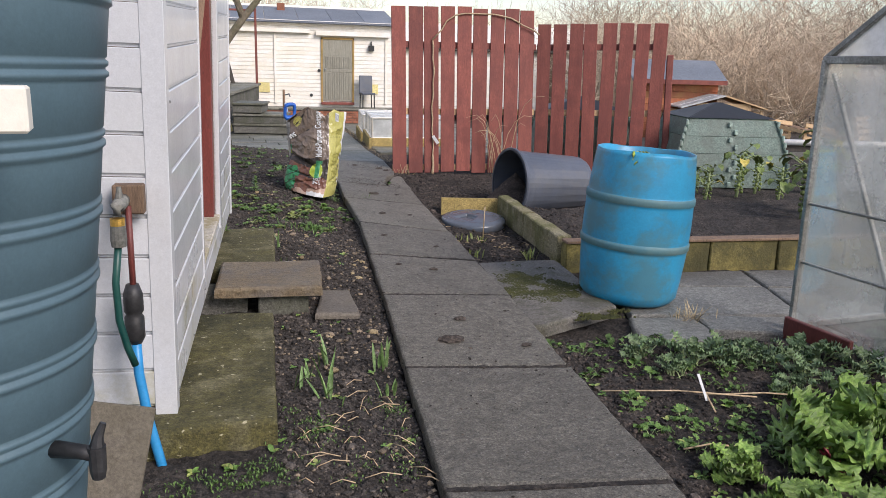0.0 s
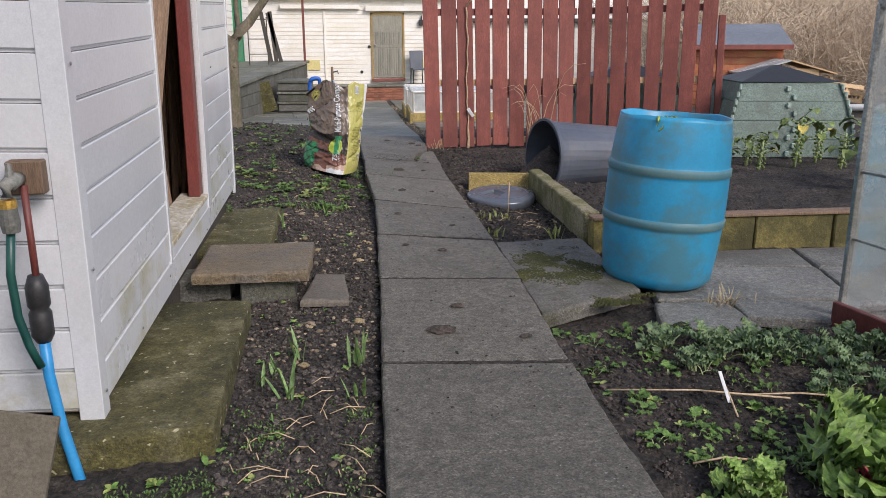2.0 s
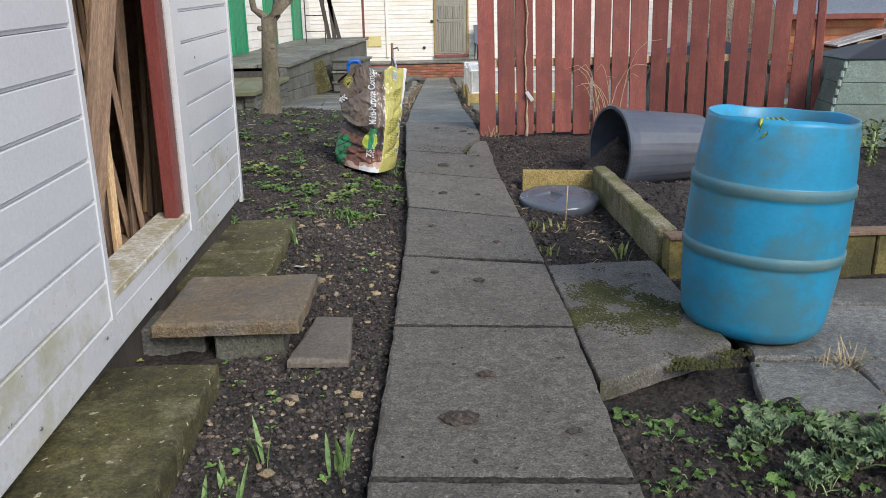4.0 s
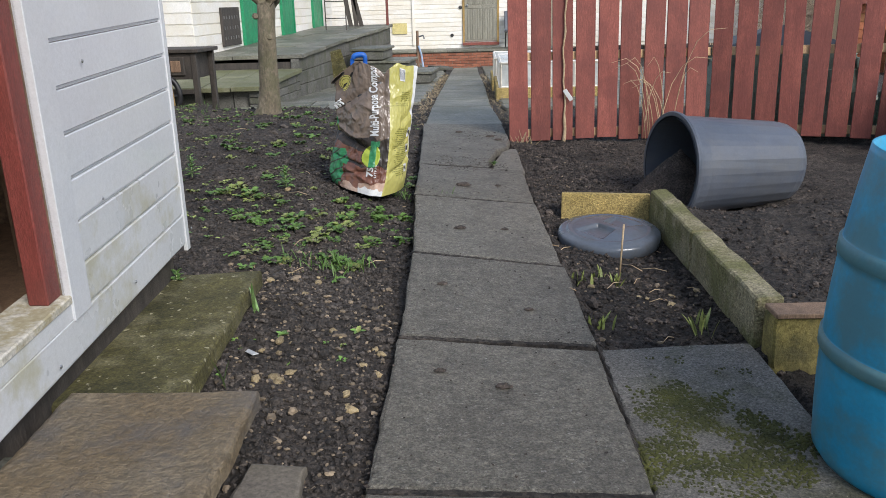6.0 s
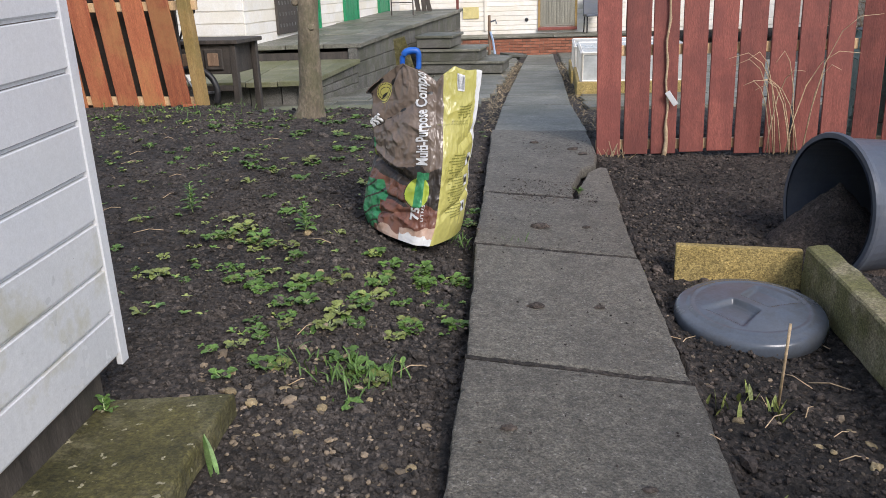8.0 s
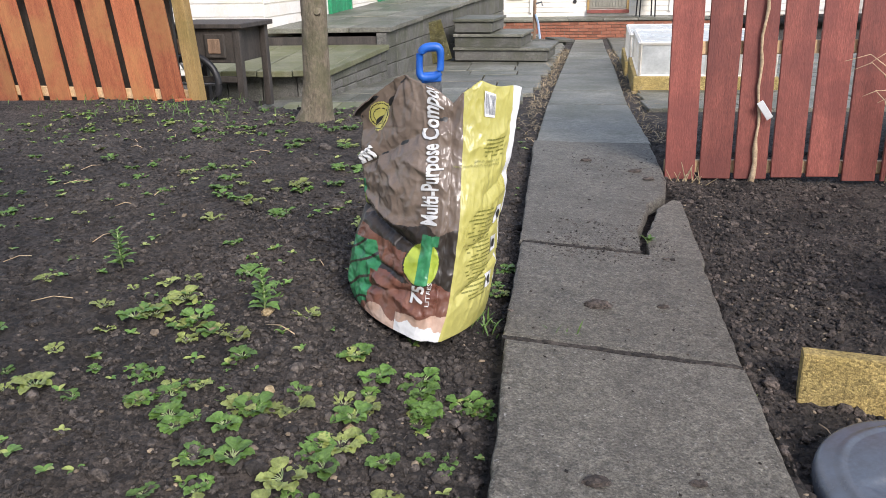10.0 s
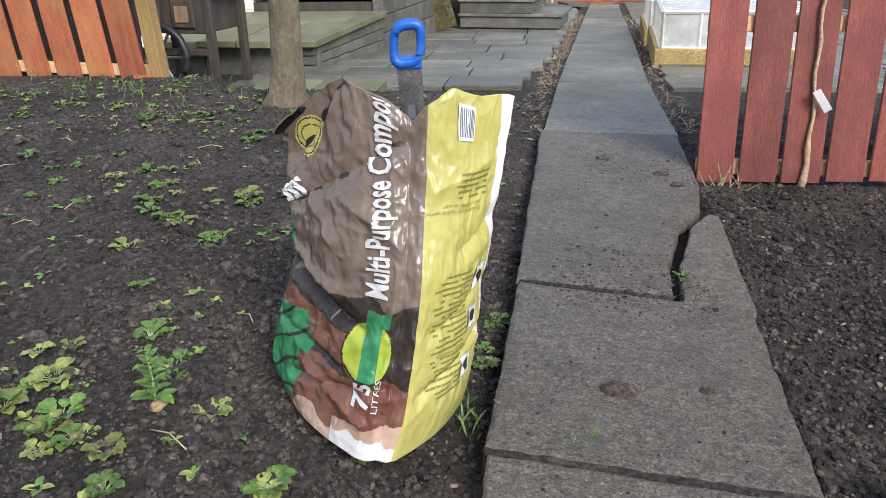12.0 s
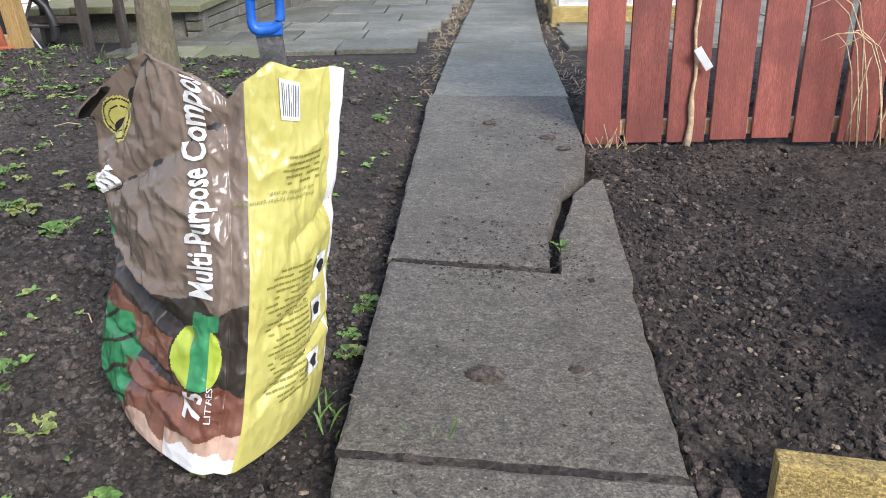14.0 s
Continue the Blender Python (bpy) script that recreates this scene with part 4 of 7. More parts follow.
def build_lid():
    m = pose(1.812, 6.2, -0.135, 3.5, -3, 35)
    b = thing("bin_cover", m, "round grey plastic dustbin lid lying on the soil", "cover")
    n, rings = 120, []
    radii = [0.25, 0.262, 0.268, 0.268, 0.264, 0.254, 0.243] + [float(r) for r in np.linspace(0.234, 0.0, 40)]
    heights = [0.0, 0.002, 0.01, 0.044, 0.058, 0.066, 0.068]
    bm = bmesh.new()
    for i, r in enumerate(radii):
        ring = []
        for k in range(n):
            a = 2 * math.pi * k / n
            x, y = r * math.cos(a), r * math.sin(a)
            z = heights[i] if i < 7 else 0.069 + 0.024 * (1 - (r / 0.24) ** 2)
            if i >= 7:
                # a flat grip bar between two sunken hand wells, which widen outwards
                for sgn in (1, -1):
                    u = sgn * x
                    half = 0.062 + 0.22 * max(0.0, u - 0.02)
                    inn = min(smooth01(u, 0.018, 0.03), smooth01(half - abs(y), 0.0, 0.012), smooth01(0.165 - u, 0.0, 0.035))
                    z -= inn * (0.012 + 0.11 * max(0.0, 0.16 - u)) * (1.0 if sgn > 0 else 0.85)
                z += 0.004 * smooth01(r, 0.2, 0.205) * (1 - smooth01(r, 0.215, 0.22))
            ring.append(bm.verts.new((x, y, z)))
        rings.append(ring)
    for p, q in zip(rings, rings[1:]):
        for k in range(n):
            bm.faces.new((p[k], p[(k + 1) % n], q[(k + 1) % n], q[k]))
    bmesh.ops.remove_doubles(bm, verts=bm.verts, dist=0.0002)
    bmesh.ops.recalc_face_normals(bm, faces=bm.faces)
    part("lid_shell", bm, LIDGREY, b, "", True)
    part("underside", lathe([(0.25, 0.001), (0.2, 0.03), (0.0, 0.03)], 48), BINGREY, b, "", True)


build_lid()


# ---- greenhouse ----
PANE = glass("dusty_glass", (0.7, 0.74, 0.72), 0.42)
ROOFPANE = glass("milky_roof_sheet", (0.8, 0.82, 0.84), 0.8)


def build_greenhouse():
    g = thing("greenhouse", pose(2.72, 3.36, -0.135, 0, 0, 6), "old aluminium greenhouse with dusty glass panes", "greenhouse")
    W, EAVE, RIDGE, D = 1.95, 1.36, 2.05, 2.6
    def bar(p, q, w=0.03, name="frame_bar"):
        p, q = Vector(p), Vector(q)
        mm = look(p, q)
        part(name, box((w, w * 0.8, (q - p).length), mm @ Matrix.Translation((0, 0, -(q - p).length / 2)), 0.003), ALU, g)
    for x in (0, D):
        bar((x, 0, 0), (x, 0, EAVE)); bar((x, -W, 0), (x, -W, EAVE))
        bar((x, 0, EAVE), (x, -W / 2, RIDGE), 0.035); bar((x, -W, EAVE), (x, -W / 2, RIDGE), 0.035)
        bar((x, -0.02, EAVE), (x, -W, EAVE), 0.045); bar((x, 0, 0.02), (x, -W, 0.02), 0.04)
        for z in (0.36, 0.66):
            bar((x + 0.004, 0, z), (x + 0.004, -W, z), 0.014)
        bar((x, -0.66, 0), (x, -0.66, EAVE), 0.026); bar((x, -1.3, 0), (x, -1.3, EAVE), 0.026)
        bar((x + 0.02, -0.04, 1.3), (x + 0.02, -0.64, 0.1), 0.022, "brace")
    for y in (0, -W):
        bar((0, y, EAVE), (D, y, EAVE), 0.04); bar((0, y, 0.02), (D, y, 0.02), 0.04)
        for x in (0.65, 1.3, 1.95):
            bar((x, y, 0), (x, y, EAVE), 0.024)
            bar((x, y, EAVE), (x, -W / 2, RIDGE), 0.024)
    bar((0, -W / 2, RIDGE), (D, -W / 2, RIDGE), 0.04)
    def pane(vs, mat=None):
        bm = bmesh.new()
        bm.faces.new([bm.verts.new(v) for v in vs])
        bmesh.ops.solidify(bm, geom=bm.faces[:], thickness=0.004)
        ob = part("pane", bm, mat or PANE, g)
        ob.visible_shadow = False
    for x in (0.006, D - 0.006):
        for a, b in ((0, -0.66), (-0.66, -1.3), (-1.3, -W)):
            for z0, z1 in ((0.03, 0.36), (0.36, 0.66), (0.66, EAVE)):
                pane([(x, a - 0.01, z0), (x, b + 0.01, z0), (x, b + 0.01, z1 - 0.006), (x, a - 0.01, z1 - 0.006)])
        pane([(x, -0.02, EAVE + 0.02), (x, -W + 0.02, EAVE + 0.02), (x, -W / 2, RIDGE - 0.02)], ROOFPANE)
    for y in (0.0, -W):
        pane([(0.02, y, 0.03), (D - 0.02, y, 0.03), (D - 0.02, y, EAVE), (0.02, y, EAVE)])
        pane([(0.02, y, EAVE + 0.01), (D - 0.02, y, EAVE + 0.01), (D - 0.02, -W / 2, RIDGE), (0.02, -W / 2, RIDGE)], ROOFPANE)
    part("base_plinth", cbox(-0.03, D, -W - 0.03, 0.03, -0.06, -0.004), GREYBLOCK, g, "low concrete plinth")


build_greenhouse()
ob = part("edging_board", box((0.03, 0.4, 0.14), None, 0.004), MAROON, loc=pose(2.68, 3.12, -0.12, 0, 0, 8))
tagged(ob, "dark red painted board edging the vegetable bed", "board")


# ---- far cabin with green doors, its raised terrace, and the white clubhouse shed ----
def deck_z(y):
    return 0.385 + 0.025 * (y - 14.3)


def deck_x(y):
    return float(np.interp(y, [12.3, 14.1, 17, 22], [-1.08, -0.85, -0.48, 0.38]))


def cabin_x(y):
    return -2.33 + 0.125 * (y - 14.3)


def slab_quad(parent, name, x0, x1, y0, y1, zf, thick, mat, xs=None):
    """A paving piece on a sloping top; x ranges may follow a line in y."""
    bm = bmesh.new()
    f = xs or (lambda t, y: x0 + (x1 - x0) * t)
    top = [Vector((f(0, y0), y0, zf(y0))), Vector((f(1, y0), y0, zf(y0))), Vector((f(1, y1), y1, zf(y1))), Vector((f(0, y1), y1, zf(y1)))]
    a = [bm.verts.new(v) for v in top]
    b = [bm.verts.new(v - Vector((0, 0, thick))) for v in top]
    bm.faces.new(a)
    bm.faces.new(b[::-1])
    for k in range(4):
        bm.faces.new((a[k], b[k], b[(k + 1) % 4], a[(k + 1) % 4]))
    bmesh.ops.recalc_face_normals(bm, faces=bm.faces)
    bmesh.ops.bevel(bm, geom=bm.edges[:], offset=0.006, segments=1, affect="EDGES")
    return part(name, bm, mat, parent)


def build_terrace():
    random.seed(12)
    t = thing("terrace", (0, 0, 0), "raised paved terrace on grey block walls with a lower step", "terrace", kind="structure")
    ys = [14.3, 15.1, 15.9, 16.7, 17.5, 18.3, 19.1, 19.9, 20.7, 21.5, 22.1]
    for y0, y1 in zip(ys, ys[1:]):
        for k in range(3):
            slab_quad(t, "deck_slab", 0, 0, y0 + 0.006, y1 - 0.006, lambda y, d=random.uniform(-0.006, 0.006): deck_z(y) + d, 0.06,
                      WETSLAB, lambda s, y, k=k: cabin_x(y) + (deck_x(y) + 0.04 - cabin_x(y)) * (k + 0.01 + 0.98 * s) / 3)
    def side(y0, y1, ztop, name="wall_block"):
        n = 3
        for y in np.arange(y0, y1 - 0.05, 0.45):
            ye = min(y + 0.44, y1)
            zb = far_fall(y) - 0.05
            h = (ztop(y) - zb) / n
            for r in range(n):
                slab_quad(t, name, 0, 0, y, ye, lambda q, r=r, zb=zb, h=h: zb + (r + 1) * h - 0.004, h - 0.008, GREYBLOCK, lambda s, q: deck_x(q) - 0.12 + 0.12 * s - 0.02)
    side(14.3, 22.0, lambda y: deck_z(y) - 0.06)
    side(12.3, 14.3, lambda y: 0.075 + 0.025 * (y - 12.3))
    for k in range(4):
        x0, x1 = -2.5 + k * 0.36, -2.5 + k * 0.36 + 0.35
        slab_quad(t, "paving_slab", x0, x1, 12.22, 13.3, lambda y: 0.135 + 0.025 * (y - 12.3) + 0.005 * (k % 2), 0.06, PALEALGAE)
        slab_quad(t, "paving_slab", x0, x1 , 13.31, 14.3, lambda y: 0.137 + 0.025 * (y - 12.3), 0.05, PALEALGAE)
        slab_quad(t, "front_block", x0, x1, 12.36, 12.46, lambda y: 0.07, 0.26, GREYBLOCK)
    slab_quad(t, "paving_slab", 0, 0, 12.24, 14.29, lambda y: 0.136 + 0.025 * (y - 12.3), 0.06, PALEALGAE, lambda s, y: -1.12 + (deck_x(y) + 1.14) * s)
    part("step_core", cbox(-2.5, -1.1, 12.47, 14.3, -0.3, 0.07), GREYBLOCK, t)
    part("front_wall", cbox(-2.6, -0.86, 14.33, 14.42, -0.3, 0.28), DARKWOOD, t)
    part("core", cbox(-2.4, -1.0, 14.5, 21.9, -0.6, 0.24), GREYBLOCK, t)
    part("end_wall", cbox(-1.4, 0.32, 21.95, 22.05, -0.7, 0.5), GREYBLOCK, t)
    return t


build_terrace()


def build_steps():
    s = thing("block_steps", pose(-0.28, 17.05, -0.32, 0, 0, -9), "flight of grey stone block steps up to the terrace", "steps", kind="structure")
    for k, (w, h) in enumerate(((1.45, 0.2), (1.05, 0.4), (0.6, 0.62))):
        part("step_block", cbox(0.02, w, 0.0, 1.0, h - 0.2, h - 0.045, 0.008), GREYBLOCK, s)
        part("step_tread", cbox(0.0, w + 0.04, -0.03, 1.03, h - 0.045, h, 0.008), WETSLAB, s)
    part("leaning_slab", box((0.32, 0.05, 0.62), pose(-0.12, -0.55, 0.33, 18, -14, 10), 0.006), ALGAESLAB, s)


build_steps()


def build_terrace_clutter():
    z = deck_z(21.6)
    p = part("terrace_post", cbox(-0.03, 0.03, -0.03, 0.03, 0.0, 1.9, 0.004), REDPAINT, loc=(0.3, 21.7, z))
    tagged(p, "slim red-painted post at the end of the terrace", "post")
    part("cross_rail", cbox(-1.6, -0.03, -0.02, 0.02, 1.82, 1.87, 0.004), REDPAINT, p)
    for k, (x, lean) in enumerate(((-0.55, 9), (-0.42, 5), (-0.3, 13))):
        ob = part("leaning_board", box((0.1, 0.03, 1.25), Matrix.Translation((0, 0, 0.62)), 0.004), DARKWOOD, loc=pose(x, 21.5, z, 0, -lean, 0))
        tagged(ob, "dark board leaning upright on the terrace", "board", "boards on the terrace")
    f = thing("metal_trellis", pose(-1.0, 20.2, deck_z(20.2), 0, 0, -8), "dark metal trellis frame standing by the green doors", "trellis")
    for x in (0.0, 0.45):
        part("upright", tube([(x, 0, 0), (x, 0, 1.1)], 0.014, 6), DARKWOOD, f)
    for z in (0.25, 0.6, 1.05):
        part("bar", tube([(0, 0, z), (0.45, 0, z)], 0.01, 6), DARKWOOD, f)


build_terrace_clutter()


def add_boards(parent, length, height, m, mat, pitch, thick=0.02, name="board"):
    n = int(height / pitch)
    for i in range(n):
        part(name, board_profile(length, pitch - 0.003, thick, 0.014), mat, parent, loc=m @ Matrix.Translation((0, 0, i * pitch)))


def build_cabin():
    ang = -math.degrees(math.atan(0.125))
    c = thing("cabin", pose(cabin_x(14.3), 14.3, 0.32, 0, 0, ang), "long white boarded cabin with bright green doors", "cabin")
    part("wall", cbox(-3.0, -0.01, 0.0, 9.3, -0.7, 2.6), WHITEWOOD, c)
    add_boards(c, 9.3, 2.5, Matrix.Translation((-0.01, 0, 0.03)), WHITEWOOD, 0.16)
    add_boards(c, 3.0, 3.1, Matrix.Translation((0, 0.0, -0.6)) @ pose(0, 0, 0, 0, 0, 90) @ Matrix.Scale(-1, 4, (1, 0, 0)), WHITEWOOD, 0.16)
    part("roof", box((3.4, 9.8, 0.07), pose(-1.45, 4.65, 2.7, 0, 5, 0), 0.01), FELT, c)
    for y, w in ((2.2, 0.8), (4.6, 0.8), (7.2, 0.8)):
        d = part("door", cbox(0.012, 0.045, y, y + w, 0.08, 1.95, 0.006), GREENPAINT, c, "bright green boarded door")
        for i in range(5):
            part("door_board", cbox(0.045, 0.055, y + 0.02 + i * (w - 0.04) / 5, y + 0.01 + (i + 1) * (w - 0.04) / 5, 0.12, 1.9, 0.003), GREENPAINT, d)
        part("door_frame", cbox(0.012, 0.07, y - 0.06, y - 0.005, 0.03, 2.02, 0.004), GREENPAINT, c)
        part("door_frame", cbox(0.012, 0.07, y + w + 0.005, y + w + 0.06, 0.03, 2.02, 0.004), GREENPAINT, c)
        part("threshold", cbox(0.012, 0.11, y - 0.05, y + w + 0.05, 0.0, 0.07, 0.004), WHITEWOOD, c)
    p = part("grey_panel", cbox(0.014, 0.05, 1.1, 1.95, 0.15, 0.75, 0.005), DARKWOOD, c, "dark grey panel with rows of slots")
    for i in range(3):
        for j in range(6):
            part("slot", cbox(0.05, 0.053, 1.18 + j * 0.125, 1.2 + j * 0.125, 0.25 + i * 0.16, 0.3 + i * 0.16), STEEL, p)


build_cabin()


def build_clubhouse():
    y = 26.0
    c = thing("long_white_shed", (0, y, 0), "long white boarded shed with a grey door and felt roof", "shed")
    part("wall", cbox(-4.5, 4.75, 0.03, 4.0, -0.3, 2.4), WHITEWOOD, c)
    for i in range(20):
        z = -0.13 + i * 0.125
        if z > 2.3:
            break
        for x0, x1 in ((-4.5, 0.93), (0.96, 2.36), (3.42, 4.72)):
            part("board", board_profile(x1 - x0, 0.122, 0.02, 0.01), WHITEWOOD, c, loc=Matrix.Translation((x1, 0.03, z)) @ pose(0, 0, 0, 0, 0, 90) @ Matrix.Scale(-1, 4, (1, 0, 0)))
    part("fascia", cbox(-4.6, 4.85, -0.12, 0.0, 2.3, 2.42, 0.01), WHITEWOOD, c)
    for k in range(9):
        x0 = -4.6 + k * 1.05
        part("roof_sheet", box((1.04, 3.0, 0.03), pose(x0 + 0.52, 1.25, 2.66, 12, 0, 0), 0.006), FELT, c)
    part("ridge", cbox(-4.6, 4.85, 2.65, 2.8, 2.94, 3.04, 0.02), WHITEWOOD, c)
    part("gutter", cbox(-4.6, 4.85, -0.2, -0.12, 2.33, 2.4, 0.02), BINGREY, c)
    d = part("door", cbox(2.42, 3.36, -0.01, 0.02, -0.05, 1.87, 0.006), GREYGREENDOOR, c, "grey-green slatted screen door")
    for i in range(11):
        part("door_slat", cbox(2.5 + i * 0.072, 2.55 + i * 0.072, -0.022, -0.01, 0.0, 0.85, 0.003), GREYGREENDOOR, d)
        part("door_slat", cbox(2.5 + i * 0.072, 2.55 + i * 0.072, -0.022, -0.01, 0.98, 1.35, 0.003), GREYGREENDOOR, d)
    part("door_rail", cbox(2.46, 3.32, -0.024, -0.01, 0.87, 0.96, 0.003), GREYGREENDOOR, d)
    part("door_knob", lathe([(0, 0.04), (0.03, 0.035), (0.035, 0.01), (0.02, 0.0)], 12, pose(2.5, -0.03, 0.95, 90, 0, 0)), STEEL, d)
    for x in (2.36, 3.36):
        part("door_frame", cbox(x, x + 0.06, -0.03, 0.03, -0.1, 1.93, 0.004), POSTWOOD, c)
    part("door_head", cbox(2.36, 3.42, -0.03, 0.03, 1.87, 1.94, 0.004), POSTWOOD, c)
    part("door_sill", cbox(2.36, 3.42, -0.08, 0.03, -0.16, -0.08, 0.004), REDPAINT, c)
    part("canopy_board", cbox(2.2, 4.55, -0.14, -0.02, 1.98, 2.12, 0.006), WHITEWOOD, c)
    part("canopy_board", cbox(-0.4, 2.02, -0.14, -0.02, 2.04, 2.16, 0.006), WHITEWOOD, c)
    part("batten", cbox(0.9, 0.97, -0.03, 0.03, -0.13, 2.02, 0.004), WHITEWOOD, c)
    part("batten", cbox(4.42, 4.48, -0.03, 0.03, -0.13, 2.0, 0.004), WHITEWOOD, c)
    part("vent_panel", cbox(0.32, 0.75, -0.03, 0.0, 0.2, 0.5, 0.004), CREAM, c, "cream louvred vent")
    part("vent_panel", cbox(3.98, 4.2, -0.03, 0.0, 0.2, 0.5, 0.004), CREAM, c)
    lamp = part("wall_lamp", cbox(3.88, 4.05, -0.12, 0.0, 1.55, 1.72, 0.01), BLACKPLASTIC, c, "small black wall lamp")
    part("lamp_bracket", cbox(3.95, 3.98, -0.08, 0.0, 1.72, 1.85, 0.004), BLACKPLASTIC, lamp)
    for x, z in ((2.3, 0.9), (2.05, 0.13)):
        part("round_vent", lathe([(0, 0.02), (0.045, 0.02), (0.05, 0.0)], 16, pose(x, 0.0, z, 90, 0, 0)), BLACKPLASTIC, c)
    part("flue", cbox(1.1, 1.35, 1.9, 2.1, 2.7, 3.05, 0.01), REDBRICK, c)
    t = thing("brick_terrace", (0, 25.0, 0), "low red brick retaining wall with stone coping", "wall", kind="structure")
    part("fill", cbox(-0.2, 5.2, 0.12, 1.0, -1.0, -0.24), GREYBLOCK, t)
    part("mortar_bed", cbox(0.2, 5.2, 0.02, 0.1, -1.0, -0.3), MORTAR, t)
    bk = None
    for r in range(6):
        for k in range(22):
            x = 0.2 + k * 0.225 + (0.1125 if r % 2 else 0)
            if bk is None:
                ob = part("brick", box((0.213, 0.1, 0.065), None, 0.004), REDBRICK, t)
                bk = ob.data
            else:
                ob = new("brick", bk)
                ob.parent = t
            ob.matrix_basis = pose(x + 0.11, 0.05, -0.72 + r * 0.075)
    for k in range(6):
        part("coping_slab", cbox(0.15 + k * 0.85, 0.99 + k * 0.85, -0.04, 1.0, -0.285, -0.23, 0.008), WETSLAB, t)


def build_pale_shed():
    s = thing("pale_boarded_shed", (5.1, 26.6, 0), "long pale boarded shed with a dark gutter behind the fence", "shed")
    part("wall", cbox(0, 7.1, 0.05, 3.2, -0.3, 1.7), WHITEWOOD, s)
    for i in range(11):
        part("board", cbox(0, 7.1, 0.02 + 0.004 * (i % 2), 0.048, -0.2 + i * 0.17, -0.04 + i * 0.17, 0.006), WHITEWOOD, s)
    part("gutter", cbox(-0.05, 7.15, -0.2, 0.0, 1.66, 1.78, 0.02), DARKWOOD, s)
    for k in range(7):
        part("roof_sheet", box((1.0, 1.7, 0.04), pose(0.52 + k * 1.01, 0.68, 2.18, 28, 0, 0), 0.006), WHITEWOOD, s)
    for x in (1.5, 5.2):
        part("post", cbox(x, x + 0.12, -0.15, -0.02, -0.3, 1.65, 0.006), OLDWOOD, s)


build_clubhouse()
build_pale_shed()


# ---- compost bag standing on the soil ----
BAG_LEVELS = [0.0, 0.12, 0.3, 0.5, 0.75, 1.0]
BAG_CORNERS = [  # left seam, front edge, right seam, back: x, y and z at each level
    ([0.315, 0.297, 0.315, 0.362, 0.352, 0.36], [6.86, 6.87, 6.88, 6.90, 6.91, 6.93], [0.085, 0.15, 0.25, 0.39, 0.545, 0.685]),
    ([0.583, 0.61, 0.63, 0.648, 0.652, 0.65], [6.60, 6.645, 6.67, 6.70, 6.765, 6.81], [0.03, 0.125, 0.25, 0.395, 0.575, 0.715]),
    ([0.735, 0.758, 0.772, 0.785, 0.818, 0.842], [6.925, 6.905, 6.90, 6.90, 6.90, 6.91], [0.02, 0.12, 0.24, 0.37, 0.565, 0.748]),
    ([0.50, 0.50, 0.52, 0.55, 0.57, 0.57], [7.08, 7.12, 7.12, 7.08, 7.07, 7.05], [0.05, 0.13, 0.24, 0.37, 0.53, 0.62])]
BAG_RIM = ([0, 0.28, 0.55, 0.8, 1.02, 1.12, 1.36, 1.62, 1.82, 2.0, 2.5, 3.3, 4.0], [0.0, 0.045, 0.085, 0.045, -0.004, 0.022, 0.045, 0.02, 0.008, 0.0, 0.02, 0.0, 0.0])
BAG_FOLDS = [  # across, up at both ends; half width; depth
    (0.98, 0.90, 0.12, 0.70, 0.05, -0.016), (0.55, 0.98, 0.10, 0.86, 0.035, -0.014), (0.02, 0.50, 0.72, 0.36, 0.03, -0.020), (0.05, 0.56, 0.55, 0.44, 0.03, 0.012),
    (0.15, 0.30, 0.62, 0.24, 0.025, -0.012), (0.30, 0.14, 0.95, 0.21, 0.03, -0.014), (0.40, 0.20, 0.80, 0.10, 0.03, 0.012), (0.62, 0.72, 0.95, 0.60, 0.03, 0.008), (0.2, 0.78, 0.5, 0.6, 0.035, 0.010),
    (1.25, 0.17, 1.95, 0.28, 0.035, -0.014), (1.3, 0.36, 1.95, 0.46, 0.04, -0.008), (1.5, 0.58, 1.98, 0.66, 0.05, -0.010), (1.2, 0.75, 1.7, 0.82, 0.05, 0.006)]


def bag_corner(k, v):
    return Vector([float(np.interp(v, BAG_LEVELS, c)) for c in BAG_CORNERS[k % 4]])


